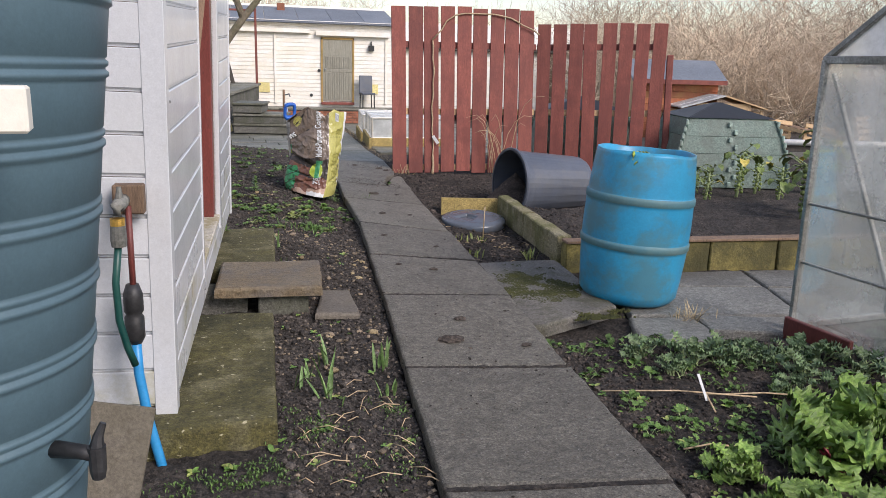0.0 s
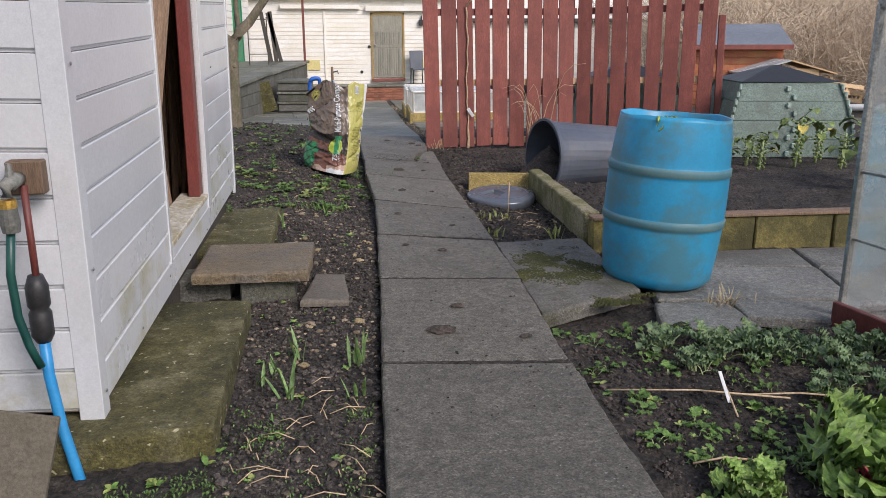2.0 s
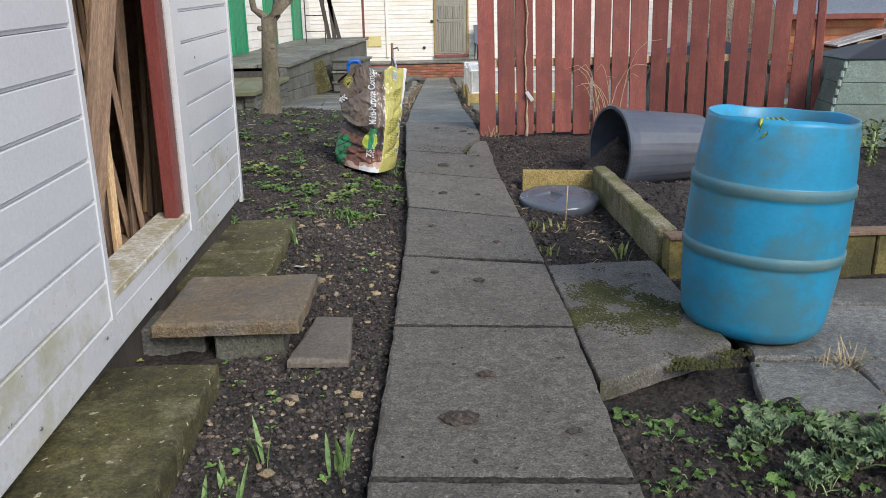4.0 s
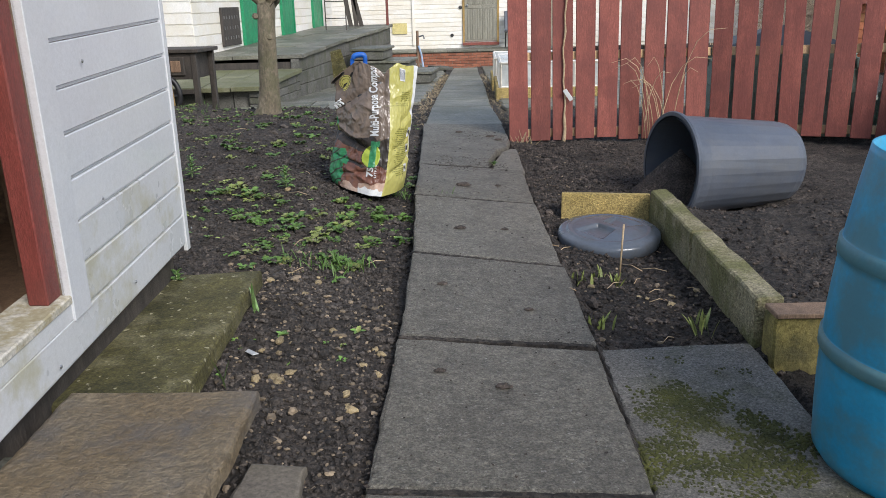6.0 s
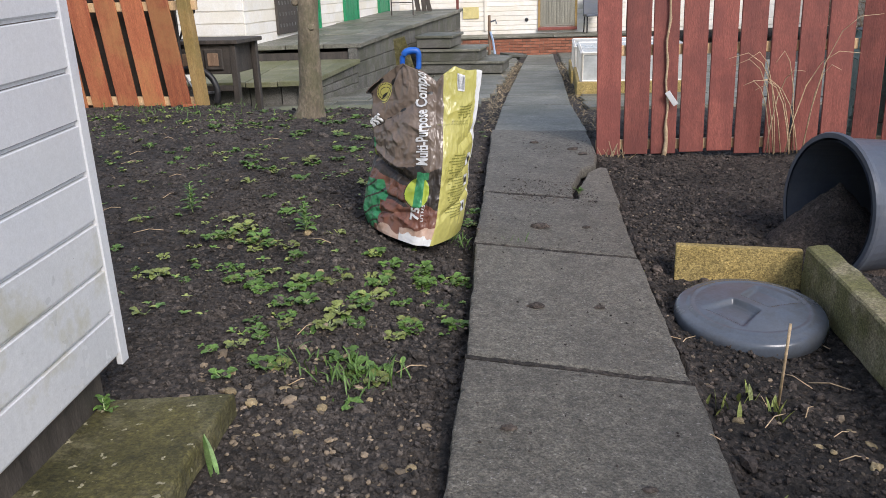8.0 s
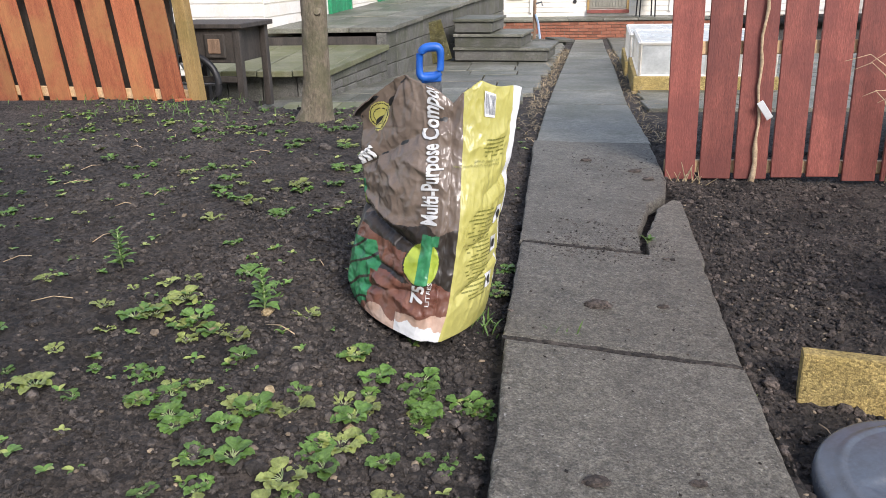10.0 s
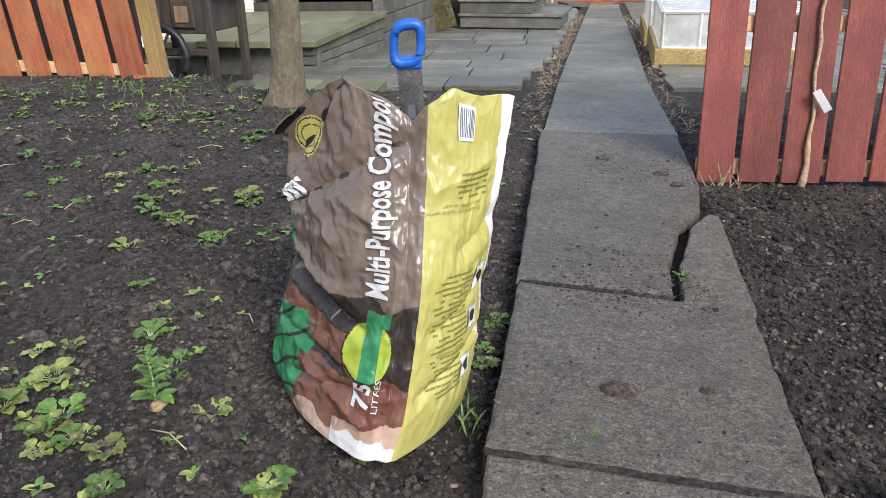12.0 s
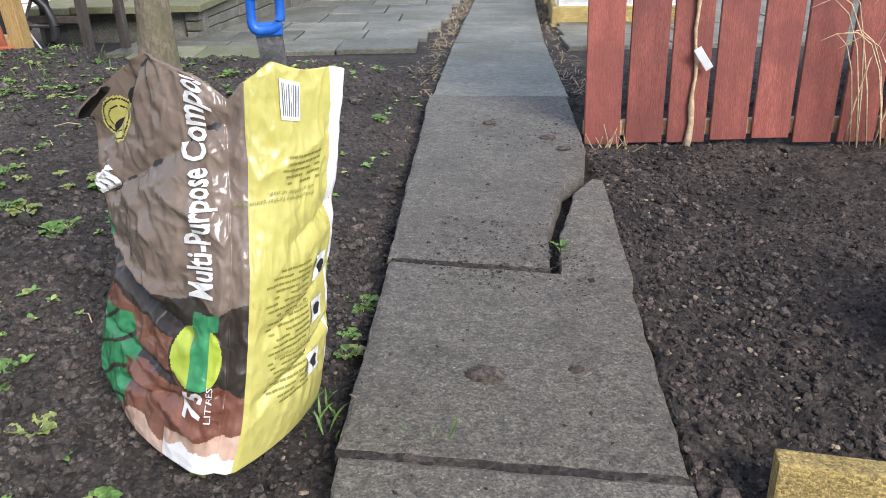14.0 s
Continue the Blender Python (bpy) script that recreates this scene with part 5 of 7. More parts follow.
def bag_point(s, v, off=0.0):
    """Skin of the bag: s runs round its four corners, v from the ground up."""
    s = s % 4.0
    k, f = int(s), s - int(s)
    c = [(bag_corner(i, max(0.0, v - 0.04)) + bag_corner(i, v) + bag_corner(i, min(1.0, v + 0.04))) / 3 for i in range(4)]
    mid = sum(c, Vector()) / 4
    near = min(abs(s - g) for g in (0.0, 2.0, 4.0))
    h = 0.05 + 0.15 * min(1.0, near)
    p = Vector()
    for dd in (-1.0, -0.5, 0.0, 0.5, 1.0):
        g = (s + dd * h) % 4.0
        p += c[int(g) % 4].lerp(c[(int(g) + 1) % 4], g - int(g)) / 5
    out = p - mid
    out.z = 0
    out.normalize()
    bulge = 0.03 * math.sin(math.pi * f) * (0.45 + 0.55 * (1 - v))
    fade = min(1.0, min(s, 4 - s) * 6)
    w = 0.016 * noise.noise(Vector((s * 2.0, v * 4.0, 2.8)))
    ridge = lambda a, b, z: 1 - 2 * abs(noise.noise(Vector((a, b, z))))
    w += 0.0065 * ridge(s * 3.2 + v * 2.4, v * 5.5 - s * 1.6, 1.7) + 0.0045 * ridge(s * 8.0 - v * 3.0, v * 11.0 + s * 2.0, 5.2) + 0.0026 * ridge(s * 17, v * 24, 8.4)
    w *= 1.0 if k in (0, 3) else 0.6
    for a0, v0, a1, v1, wide, deep in BAG_FOLDS:
        dx, dy = a1 - a0, v1 - v0
        ln = dx * dx * 0.2 + dy * dy
        t = ((s - a0) * dx * 0.2 + (v - v0) * dy) / ln
        tt = min(1.0, max(0.0, t))
        d = math.hypot((s - a0 - dx * tt) * 0.447, v - v0 - dy * tt) / wide
        w += deep * max(0.0, 1 - d) ** 1.4
    p = p + out * (bulge + w * (0.35 + 0.65 * fade) * min(1, 0.15 + v * 7) + off)
    p.z += 0.010 * noise.noise(Vector((s * 3, 8.8, 0))) * v
    p.z += float(np.interp(s, *BAG_RIM)) * smooth01(v, 0.78, 1.0)
    # the loose top edge rolls outwards at the left seam
    if v > 0.9 and (s < 0.45 or s > 3.8):
        e = (v - 0.9) / 0.1
        p += Vector((-0.025, -0.03, -0.02)) * e * e * (1 - min(1.0, (s if s < 0.45 else 4 - s) / 0.45))
    p.z = max(p.z, 0.0)
    return p


def bag_colour(s, v):
    """Which print shows where: plain grounds, a photograph of pots and leaves, an oval badge."""
    k, f = int(s % 4), (s % 4) % 1.0
    n = noise.noise(Vector((s * 5, v * 9, 0.3)))
    n2 = noise.noise(Vector((s * 11, v * 19, 4.3)))
    if k == 1 and f < 0.14:
        k, f = 0, 1.0 + f
    if k == 1:
        edge = float(np.interp(v, [0.0, 0.3, 0.55, 0.75, 1.0], [0.97, 0.95, 0.93, 0.84, 0.80]))
        return 2 if f > edge else 1
    if k == 2:
        return 1
    if k == 3:
        return 0
    x, y = f, v
    e = ((x - 0.79) / 0.17) ** 2 + ((y - 0.31) / 0.092) ** 2
    if abs(x - 0.83) < 0.085 and 0.385 < y < 0.43 - 0.12 * max(0.0, 0.06 - abs(x - 0.83)):
        return 5
    if e < 1:
        return 7 if e > 0.88 else (5 if abs(x - 0.80) < 0.055 else 8)
    if y < 0.10 + 0.04 * n and x > 0.62:
        return 2 if y < 0.055 + 0.03 * n2 else 6
    if y < 0.055 + 0.05 * n and x > 0.3:
        return 6
    if y < 0.225 + 0.03 * n and x > 0.34:
        return 4
    if x < 0.42 - 0.7 * abs(y - 0.2) + 0.10 * n and y < 0.36:
        return 5 if math.sin(y * 60 - x * 22 + 2 * n) > -0.9 else 7
    if x < 0.09 and 0.33 < y < 0.62:
        return 7 if y < 0.5 else (8 if y < 0.55 else 5)
    if y < 0.44 - 0.16 * x + 0.03 * n and x < 0.72:
        return 7 if math.sin(y * 30 + x * 7 + 1.2 * n) < -0.85 else 4
    if y < 0.47 + 0.05 * n - 0.02 * x:
        return 7
    r = math.hypot((x - 0.24) / 0.115, (y - 0.9) / 0.052)
    if r < 1:
        return 7 if 0.82 < r < 0.9 or (0.5 < r < 0.56) else 1
    return 0


def text_on_bag(words, height, s0, v0, mat, turn, parent, name="printed_words", length=None):
    """Lettering laid on the bag's skin. turn 90: reads upwards; 180: upside down."""
    cu = bpy.data.curves.new("lettering", "FONT")
    cu.body, cu.size, cu.resolution_u, cu.offset = words, height, 2, (0.0022 if height > 0.03 else 0.0)
    tmp = new("lettering", cu)
    me = bpy.data.meshes.new_from_object(tmp.evaluated_get(bpy.context.evaluated_depsgraph_get()))
    bpy.data.objects.remove(tmp)
    bm = bmesh.new()
    bm.from_mesh(me)
    bpy.data.meshes.remove(me)
    bmesh.ops.triangulate(bm, faces=bm.faces)
    if height > 0.03:
        bmesh.ops.subdivide_edges(bm, edges=[e for e in bm.edges if e.calc_length() > 0.012], cuts=1)
        bmesh.ops.triangulate(bm, faces=bm.faces)
    wide = 0.40 if int(s0) == 0 else 0.25
    squeeze = length / max(v.co.x for v in bm.verts) if length else 1.0
    for v in bm.verts:
        x, y = v.co.x * squeeze, v.co.y
        if turn == 90:
            s, t = s0 - y / wide, v0 + x / 0.69
        else:
            s, t = s0 - x / wide, v0 - y / 0.69
        v.co = bag_point(s, min(0.995, t), 0.0065)
    return part(name, bm, mat, parent)


def build_bag():
    bag = thing("compost_bag", (0, 0, 0), "crumpled brown and yellow plastic compost bag standing open", "bag")
    cs, cv, k = 320, 140, 2
    coarse = np.array([[bag_point(4 * i / cs, j / cv) for i in range(cs)] for j in range(cv + 1)])
    ns, nv = cs * k, cv * k
    wide = np.empty((cv + 1, ns, 3))
    wide[:, 0::2], wide[:, 1::2] = coarse, (coarse + np.roll(coarse, -1, 1)) / 2
    fine = np.empty((nv + 1, ns, 3))
    fine[0::2], fine[1::2] = wide, (wide[:-1] + wide[1:]) / 2
    verts, faces, mats = [tuple(p) for p in fine.reshape(-1, 3).tolist()], [], []
    for j in range(nv):
        for i in range(ns):
            faces.append((j * ns + i, j * ns + (i + 1) % ns, (j + 1) * ns + (i + 1) % ns, (j + 1) * ns + i))
            mats.append(bag_colour(4 * (i + 0.5) / ns, (j + 0.5) / nv) if i < ns * 0.6 else 0)
    o = len(verts)
    for j in range(12):
        for i in range(ns):
            verts.append(bag_point(4 * i / ns, 1 - j / 11 * 0.5, -0.006))
    for j in range(11):
        for i in range(ns):
            faces.append((o + j * ns + i, o + (j + 1) * ns + i, o + (j + 1) * ns + (i + 1) % ns, o + j * ns + (i + 1) % ns))
            mats.append(3)
    for i in range(ns):
        faces.append((nv * ns + i, nv * ns + (i + 1) % ns, o + (i + 1) % ns, o + i))
        mats.append(bag_colour(4 * (i + 0.5) / ns, 0.995))
    faces.append(tuple(o + 11 * ns + i for i in range(ns)))
    mats.append(3)
    faces.append(tuple(range(ns))[::-1])
    mats.append(0)
    me = bpy.data.meshes.new("bag_skin")
    me.from_pydata([tuple(v) for v in verts], [], faces)
    for m in (BAGBROWN, BAGYELLOW, BAGWHITE, BAGBLACK, PRINTRED, PRINTGREEN, PRINTTERRA, PRINTDARK, PRINTLIME):
        me.materials.append(m)
    me.polygons.foreach_set("material_index", mats)
    me.polygons.foreach_set("use_smooth", [True] * len(faces))
    ob = new("bag_skin", me)
    ob.parent = bag
    text_on_bag("Multi-Purpose Compost", 0.083, 0.86, 0.468, BAGWHITE, 90, bag, "printed_title", length=0.385)
    text_on_bag("75", 0.055, 0.83, 0.15, BAGWHITE, 90, bag, "printed_number")
    text_on_bag("LITRES", 0.024, 0.9, 0.145, BAGWHITE, 90, bag, "printed_unit")
    lines = [("If you have any further queries please", 0.70), ("ask a member of staff.", 0.715), ("Hanging Baskets", 0.405), ("Tubs & Containers", 0.295)]
    for words, v in lines:
        text_on_bag(words, 0.0105, 1.66, v, INK, 180, bag, "printed_line")
    random.seed(21)
    bars = bmesh.new()
    for v0, rows in ((0.80, 5), (0.525, 8), (0.39, 6), (0.28, 9)):
        for r in range(rows):
            v = v0 - r * 0.0165
            ln = random.uniform(0.28, 0.4) if v0 > 0.7 or v0 == 0.60 else random.uniform(0.2, 0.3) + 0.1
            s1 = 1.66 if v0 < 0.7 else 1.72
            a = [bag_point(s1 - ln * t, v, 0.003) for t in np.linspace(0, 1, 9)]
            b = [bag_point(s1 - ln * t, v - 0.006, 0.003) for t in np.linspace(0, 1, 9)]
            for i in range(8):
                if random.random() < 0.86:
                    vs = [bars.verts.new(p) for p in (a[i], a[i + 1].lerp(a[i], 0.15), b[i + 1].lerp(b[i], 0.15), b[i])]
                    bars.faces.new(vs)
    tagged(part("small_print", bars, INK, bag, "rows of small olive print too fine to read"), kind="stuff")
    for v0, s0, dv in ((0.875, 1.39, 0.08), (0.45, 1.71, 0.075), (0.32, 1.69, 0.07), (0.155, 1.66, 0.065)):
        ic = bmesh.new()
        grid = [[ic.verts.new(bag_point(s0 + 0.15 * i / 6, v0 + dv * j / 6, 0.0032)) for i in range(7)] for j in range(7)]
        for j in range(6):
            for i in range(6):
                ic.faces.new((grid[j][i], grid[j][i + 1], grid[j + 1][i + 1], grid[j + 1][i]))
        part("pictogram", ic, BAGWHITE, bag)
        ic = bmesh.new()
        if v0 > 0.8:
            for i in range(9):
                w = 0.008 if i % 3 else 0.012
                c = [bag_point(s0 + 0.015 + i * 0.0145, v0 + 0.008, 0.0045), bag_point(s0 + 0.015 + i * 0.0145 + w * 0.6, v0 + 0.008, 0.0045), bag_point(s0 + 0.015 + i * 0.0145 + w * 0.6, v0 + dv - 0.008, 0.0045), bag_point(s0 + 0.015 + i * 0.0145, v0 + dv - 0.008, 0.0045)]
                ic.faces.new([ic.verts.new(p) for p in c])
            part("barcode", ic, BINGREY, bag)
        else:
            ring = [ic.verts.new(bag_point(s0 + 0.075 + 0.045 * math.cos(a) * (1 + 0.3 * math.sin(3 * a)), v0 + dv / 2 + 0.02 * math.sin(a), 0.0045)) for a in np.linspace(0, 6.0, 14)]
            ic.faces.new(ring)
            part("pictogram_figure", ic, BAGBLACK, bag)
    wm = bmesh.new()
    for i in range(3):
        pts = [bag_point(0.06 + 0.07 * i + 0.03 * math.sin(t * 9), 0.70 + 0.05 * t + 0.015 * i, 0.004) for t in np.linspace(0, 1, 9)]
        add_tube(wm, pts, 0.007, 5)
    part("printed_mark", wm, BAGWHITE, bag, "white brand mark, partly folded under")


build_bag()


def build_saw():
    s = thing("hand_saw", pose(0.46, 8.15, 0.02, 0, -3, 5) @ Matrix.Scale(0.92, 4), "hand saw with a bright blue plastic handle stuck upright", "saw")
    bm = bmesh.new()
    out = [(-0.03, -0.1), (0.03, -0.1), (0.05, 0.645), (-0.05, 0.645)]
    vs = [bm.verts.new((x, 0, z)) for x, z in out]
    bm.faces.new(vs)
    bmesh.ops.solidify(bm, geom=bm.faces[:], thickness=0.003)
    part("blade", bm, STEEL, s, "dull steel blade")
    h = bmesh.new()
    pts, radii = [], []
    for k in range(33):
        a = 2 * math.pi * k / 32
        c, d = math.cos(a), math.sin(a)
        x = 0.052 * math.copysign(abs(c) ** 0.6, c) + 0.012 * d
        pts.append((x, 0, 0.705 + 0.072 * math.copysign(abs(d) ** 0.6, d)))
        radii.append(0.017 + 0.005 * max(0.0, d) + 0.004 * max(0.0, -d))
    add_tube(h, pts, radii, 10, False)
    add_box(h, (0.1, 0.022, 0.05), Matrix.Translation((0.0, 0, 0.635)), 0.008, 2)
    part("handle", h, SAWBLUE, s, "bright blue moulded handle", True)
    part("sticker", cbox(-0.02, 0.01, -0.003, -0.0022, 0.42, 0.47), BINGREY, s)


build_saw()


# ---- pruned fruit tree ----
def build_fruit_tree():
    t = thing("fruit_tree", (-0.5, 9.62, 0.1), "small pruned fruit tree with bare grey-brown bark", "tree")
    bm = bmesh.new()
    pts = [(-0.03, 0.02, -0.1), (-0.02, 0.01, 0.03), (0, 0, 0.1), (0.015, 0, 0.3), (0.02, 0, 0.55), (0.03, 0, 0.8), (0.045, 0, 0.98), (0.13, 0, 1.08), (0.25, 0, 1.18), (0.38, 0.02, 1.36), (0.5, 0.03, 1.52), (0.66, 0.05, 1.72), (0.85, 0.1, 2.1)]
    add_tube(bm, pts, [0.165, 0.135, 0.108, 0.09, 0.082, 0.078, 0.082, 0.058, 0.05, 0.045, 0.042, 0.036, 0.025], 16)
    rough_up(bm, 0.008, 4, 14)
    trunk = part("trunk", bm, BARK, t, "", True)
    random.seed(5)
    for p in ((0.06, -0.06, 0.72), (0.07, -0.03, 0.86), (-0.05, -0.04, 0.9)):
        part("knot", lathe([(0, 0.02), (0.02, 0.018), (0.03, 0.0)], 10, Matrix.Translation(p) @ pose(0, 0, 0, 80, 0, random.uniform(-40, 40))), BARK, trunk)
    limbs = [[(0.05, 0, 0.98), (-0.03, 0, 1.04), (-0.1, 0.01, 1.09), (-0.13, 0.01, 1.3), (-0.17, 0.0, 1.7), (-0.15, 0, 2.0)], [(0.06, 0.02, 0.9), (0.12, 0.1, 1.02), (0.1, 0.2, 1.4), (0.14, 0.25, 1.9)],
             [(0.5, 0.03, 1.52), (0.42, 0.1, 1.75), (0.4, 0.12, 2.1)]]
    for l in limbs:
        bm = add_tube(bmesh.new(), l, [0.042 * (1 - 0.6 * i / len(l)) for i in range(len(l))], 10)
        part("limb", rough_up(bm, 0.005, 3, 12), BARK, t, "", True)
    tw = bmesh.new()
    for i in range(46):
        b = Vector(random.choice([(0.66, 0.05, 1.72), (0.5, 0.03, 1.52), (-0.17, 0, 1.7), (0.14, 0.25, 1.8), (0.78, 0.08, 1.95), (0.4, 0.12, 2.0)]))
        d = Vector((random.uniform(-1, 1), random.uniform(-1, 1), random.uniform(-0.1, 1.1))).normalized()
        L = random.uniform(0.2, 0.6)
        add_tube(tw, [b, b + d * L * 0.5 + Vector((0, 0, 0.03)), b + d * L], [0.006, 0.004, 0.002], 4)
    part("twigs", tw, BARK, t)


build_fruit_tree()


# ---- dark wooden cart behind the orange fence ----
def build_cart():
    c = thing("garden_cart", pose(-1.62, 11.35, -0.08, 0, 0, -8), "dark weathered wooden cart with a spoked wheel", "cart")
    part("tray", cbox(-0.55, 0.2, -0.3, 0.3, 0.7, 0.74, 0.006), DARKWOOD, c)
    part("body", cbox(-0.5, 0.1, -0.26, 0.26, 0.42, 0.7, 0.006), DARKWOOD, c)
    for x in (-0.34, -0.06):
        p = part("panel", cbox(x - 0.1, x + 0.09, -0.285, -0.262, 0.46, 0.66, 0.01), DARKWOOD, c)
        part("inner_panel", cbox(x - 0.06, x + 0.05, -0.295, -0.286, 0.5, 0.62, 0.006), OLDWOOD, p)
    for x, y in ((0.13, -0.24), (0.13, 0.24), (-0.48, 0.24)):
        part("leg", cbox(x - 0.03, x + 0.03, y - 0.03, y + 0.03, 0.0, 0.7, 0.005), DARKWOOD, c)
    part("cross_rail", cbox(-0.48, 0.13, -0.26, -0.22, 0.26, 0.31, 0.004), DARKWOOD, c)
    ty = bmesh.new()
    add_tube(ty, [(0.23 * math.cos(a), 0, 0.23 * math.sin(a)) for a in np.linspace(0, 2 * math.pi, 33)], 0.03, 8, False)
    w = part("wheel", ty, BLACKPLASTIC, c, "black tyred wheel", True, Matrix.Translation((-0.25, -0.36, 0.26)))
    for k in range(6):
        a = k * math.pi / 3
        part("spoke", tube([(0, 0, 0), (0.21 * math.cos(a), 0, 0.21 * math.sin(a))], 0.012, 6), STEEL, w)
    part("hub", lathe([(0, -0.04), (0.04, -0.04), (0.04, 0.04), (0, 0.04)], 12, pose(0, 0, 0, 90, 0, 0)), STEEL, w)
    part("push_handle", tube([(-0.5, -0.1, 0.7), (-0.42, -0.1, 0.9), (-0.3, -0.1, 1.0), (-0.25, -0.1, 1.12), (-0.32, -0.1, 1.2), (-0.5, -0.1, 1.22)], 0.014, 8), BLACKPLASTIC, c, "", True)


build_cart()


# ---- green compost bin, cold frames, chair, clutter far off ----
def build_compost_bin(m):
    c = thing("compost_bin", m, "grey-green plastic compost bin of interlocking panels with a black lid", "compost bin", "compost bins")
    prof = lambda z: 0.62 - 0.16 * (z / 0.78) ** 2
    n = 4
    for k in range(n):
        for r in range(4):
            z0, z1 = r * 0.185, r * 0.185 + 0.18
            bm = bmesh.new()
            a0, a1 = k * 90 - 135, k * 90 - 45
            rows = []
            for z in (z0, z1):
                rows.append([bm.verts.new((prof(z) * 1.05 * x, -prof(z), z)) for x in (-1, -0.6, -0.2, 0.2, 0.6, 1)])
            for i in range(5):
                bm.faces.new((rows[0][i], rows[0][i + 1], rows[1][i + 1], rows[1][i]))
            bmesh.ops.solidify(bm, geom=bm.faces[:], thickness=0.03)
            bmesh.ops.bevel(bm, geom=[e for e in bm.edges if e.is_boundary is False and e.calc_face_angle(0) > 0.8], offset=0.006, segments=1, affect="EDGES")
            part("panel", bm, COMPOSTGREEN, c, loc=pose(0, 0, 0, 0, 0, 90 * k))
        for r in range(10):
            part("hinge_knuckle", lathe([(0.0, 0), (0.018, 0), (0.018, 0.05), (0, 0.05)], 8, Matrix.Translation((prof(r * 0.075) * 1.02 * (1 if k % 2 else -1), -prof(r * 0.075) * 1.02, r * 0.075))), COMPOSTGREEN, c, loc=pose(0, 0, 0, 0, 0, 180 * (k // 2)))
    for r in range(9):
        part("hinge_knuckle", box((0.035, 0.03, 0.05), Matrix.Translation((0.03 * (1 if r % 2 else -1), -prof(r * 0.082) - 0.012, 0.04 + r * 0.08)), 0.004), COMPOSTGREEN, c)
    lid = bmesh.new()
    b = [lid.verts.new((x * 0.5, y * 0.5, 0.745)) for x, y in ((-1, -1), (1, -1), (1, 1), (-1, 1))]
    top = [lid.verts.new((x * 0.04, y * 0.04, 0.9)) for x, y in ((-1, -1), (1, -1), (1, 1), (-1, 1))]
    lid.faces.new(b[::-1])
    lid.faces.new(top)
    for k in range(4):
        lid.faces.new((b[k], b[(k + 1) % 4], top[(k + 1) % 4], top[k]))
    bmesh.ops.bevel(lid, geom=lid.edges[:], offset=0.01, segments=2, affect="EDGES")
    part("lid", lid, BLACKPLASTIC, c, "shallow black pyramid lid")


build_compost_bin(pose(5.3, 8.25, -0.08, 0, 0, -12))
build_compost_bin(pose(4.15, 9.5, -0.08, 0, 0, -15))


def build_cold_frames():
    for j, (x0, y0) in enumerate(((1.93, 12.85), (2.08, 14.9))):
        c = thing("cold_frame", pose(x0, y0, far_fall(y0 + 0.8) - 0.05, 0, 0, -5) @ Matrix.Diagonal((1, 1, 0.84, 1)), "glass cold frame with white-framed panes on yellow blocks", "cold frame", "cold frames")
        for k in range(3):
            part("base_block", cbox(k * 0.47, k * 0.47 + 0.46, 0, 0.1, 0, 0.24, 0.008), YELLOWBLOCK, c)
            part("base_block", cbox(0, 0.1, 0.11 + k * 0.56, 0.11 + k * 0.56 + 0.55, 0, 0.24, 0.008), YELLOWBLOCK, c)
        part("bed_soil", cbox(0.1, 1.4, 0.1, 1.75, -0.05, 0.16), SOIL, c)
        for p, q in (((0.06, 0.06), (1.36, 0.06)), ((0.06, 0.06), (0.06, 1.7)), ((1.36, 0.06), (1.36, 1.7)), ((0.06, 1.7), (1.36, 1.7))):
            for z in (0.24, 0.62):
                part("frame_rail", tube([(*p, z), (*q, z)], 0.022, 4), WHITEWOOD, c)
            n = 4
            for i in range(n + 1):
                x, y = p[0] + (q[0] - p[0]) * i / n, p[1] + (q[1] - p[1]) * i / n
                part("frame_post", tube([(x, y, 0.24), (x, y, 0.62)], 0.018, 4), WHITEWOOD, c)
            bm = bmesh.new()
            bm.faces.new([bm.verts.new(v) for v in ((*p, 0.26), (*q, 0.26), (*q, 0.6), (*p, 0.6))])
            part("pane", bm, FROST, c).visible_shadow = False
        bm = bmesh.new()
        bm.faces.new([bm.verts.new(v) for v in ((0.07, 0.07, 0.625), (1.35, 0.07, 0.625), (1.35, 1.69, 0.625), (0.07, 1.69, 0.625))])
        part("pane", bm, FROST, c).visible_shadow = False


FROST = material("milky_pane", (0.45, 0.47, 0.46), (0.58, 0.6, 0.58), 0.25, 3, 30, 0.1, 0.002, vary=0.1, grain=0.15)
build_cold_frames()


def build_chair():
    c = thing("dining_chair", pose(3.78, 25.55, -0.23, 0, 0, 6), "dark grey upholstered chair standing outside the white shed", "chair")
    part("seat", cbox(-0.22, 0.22, -0.22, 0.2, 0.42, 0.48, 0.015), BINGREY, c)
    part("backrest", box((0.43, 0.05, 0.55), pose(0, 0.2, 0.74, -6, 0, 0), 0.015), BINGREY, c)
    for x in (-0.19, 0.19):
        for y in (-0.19, 0.18):
            part("leg", tube([(x, y, 0), (x * 0.95, y * 0.95, 0.43)], 0.018, 6), BLACKPLASTIC, c)


build_chair()


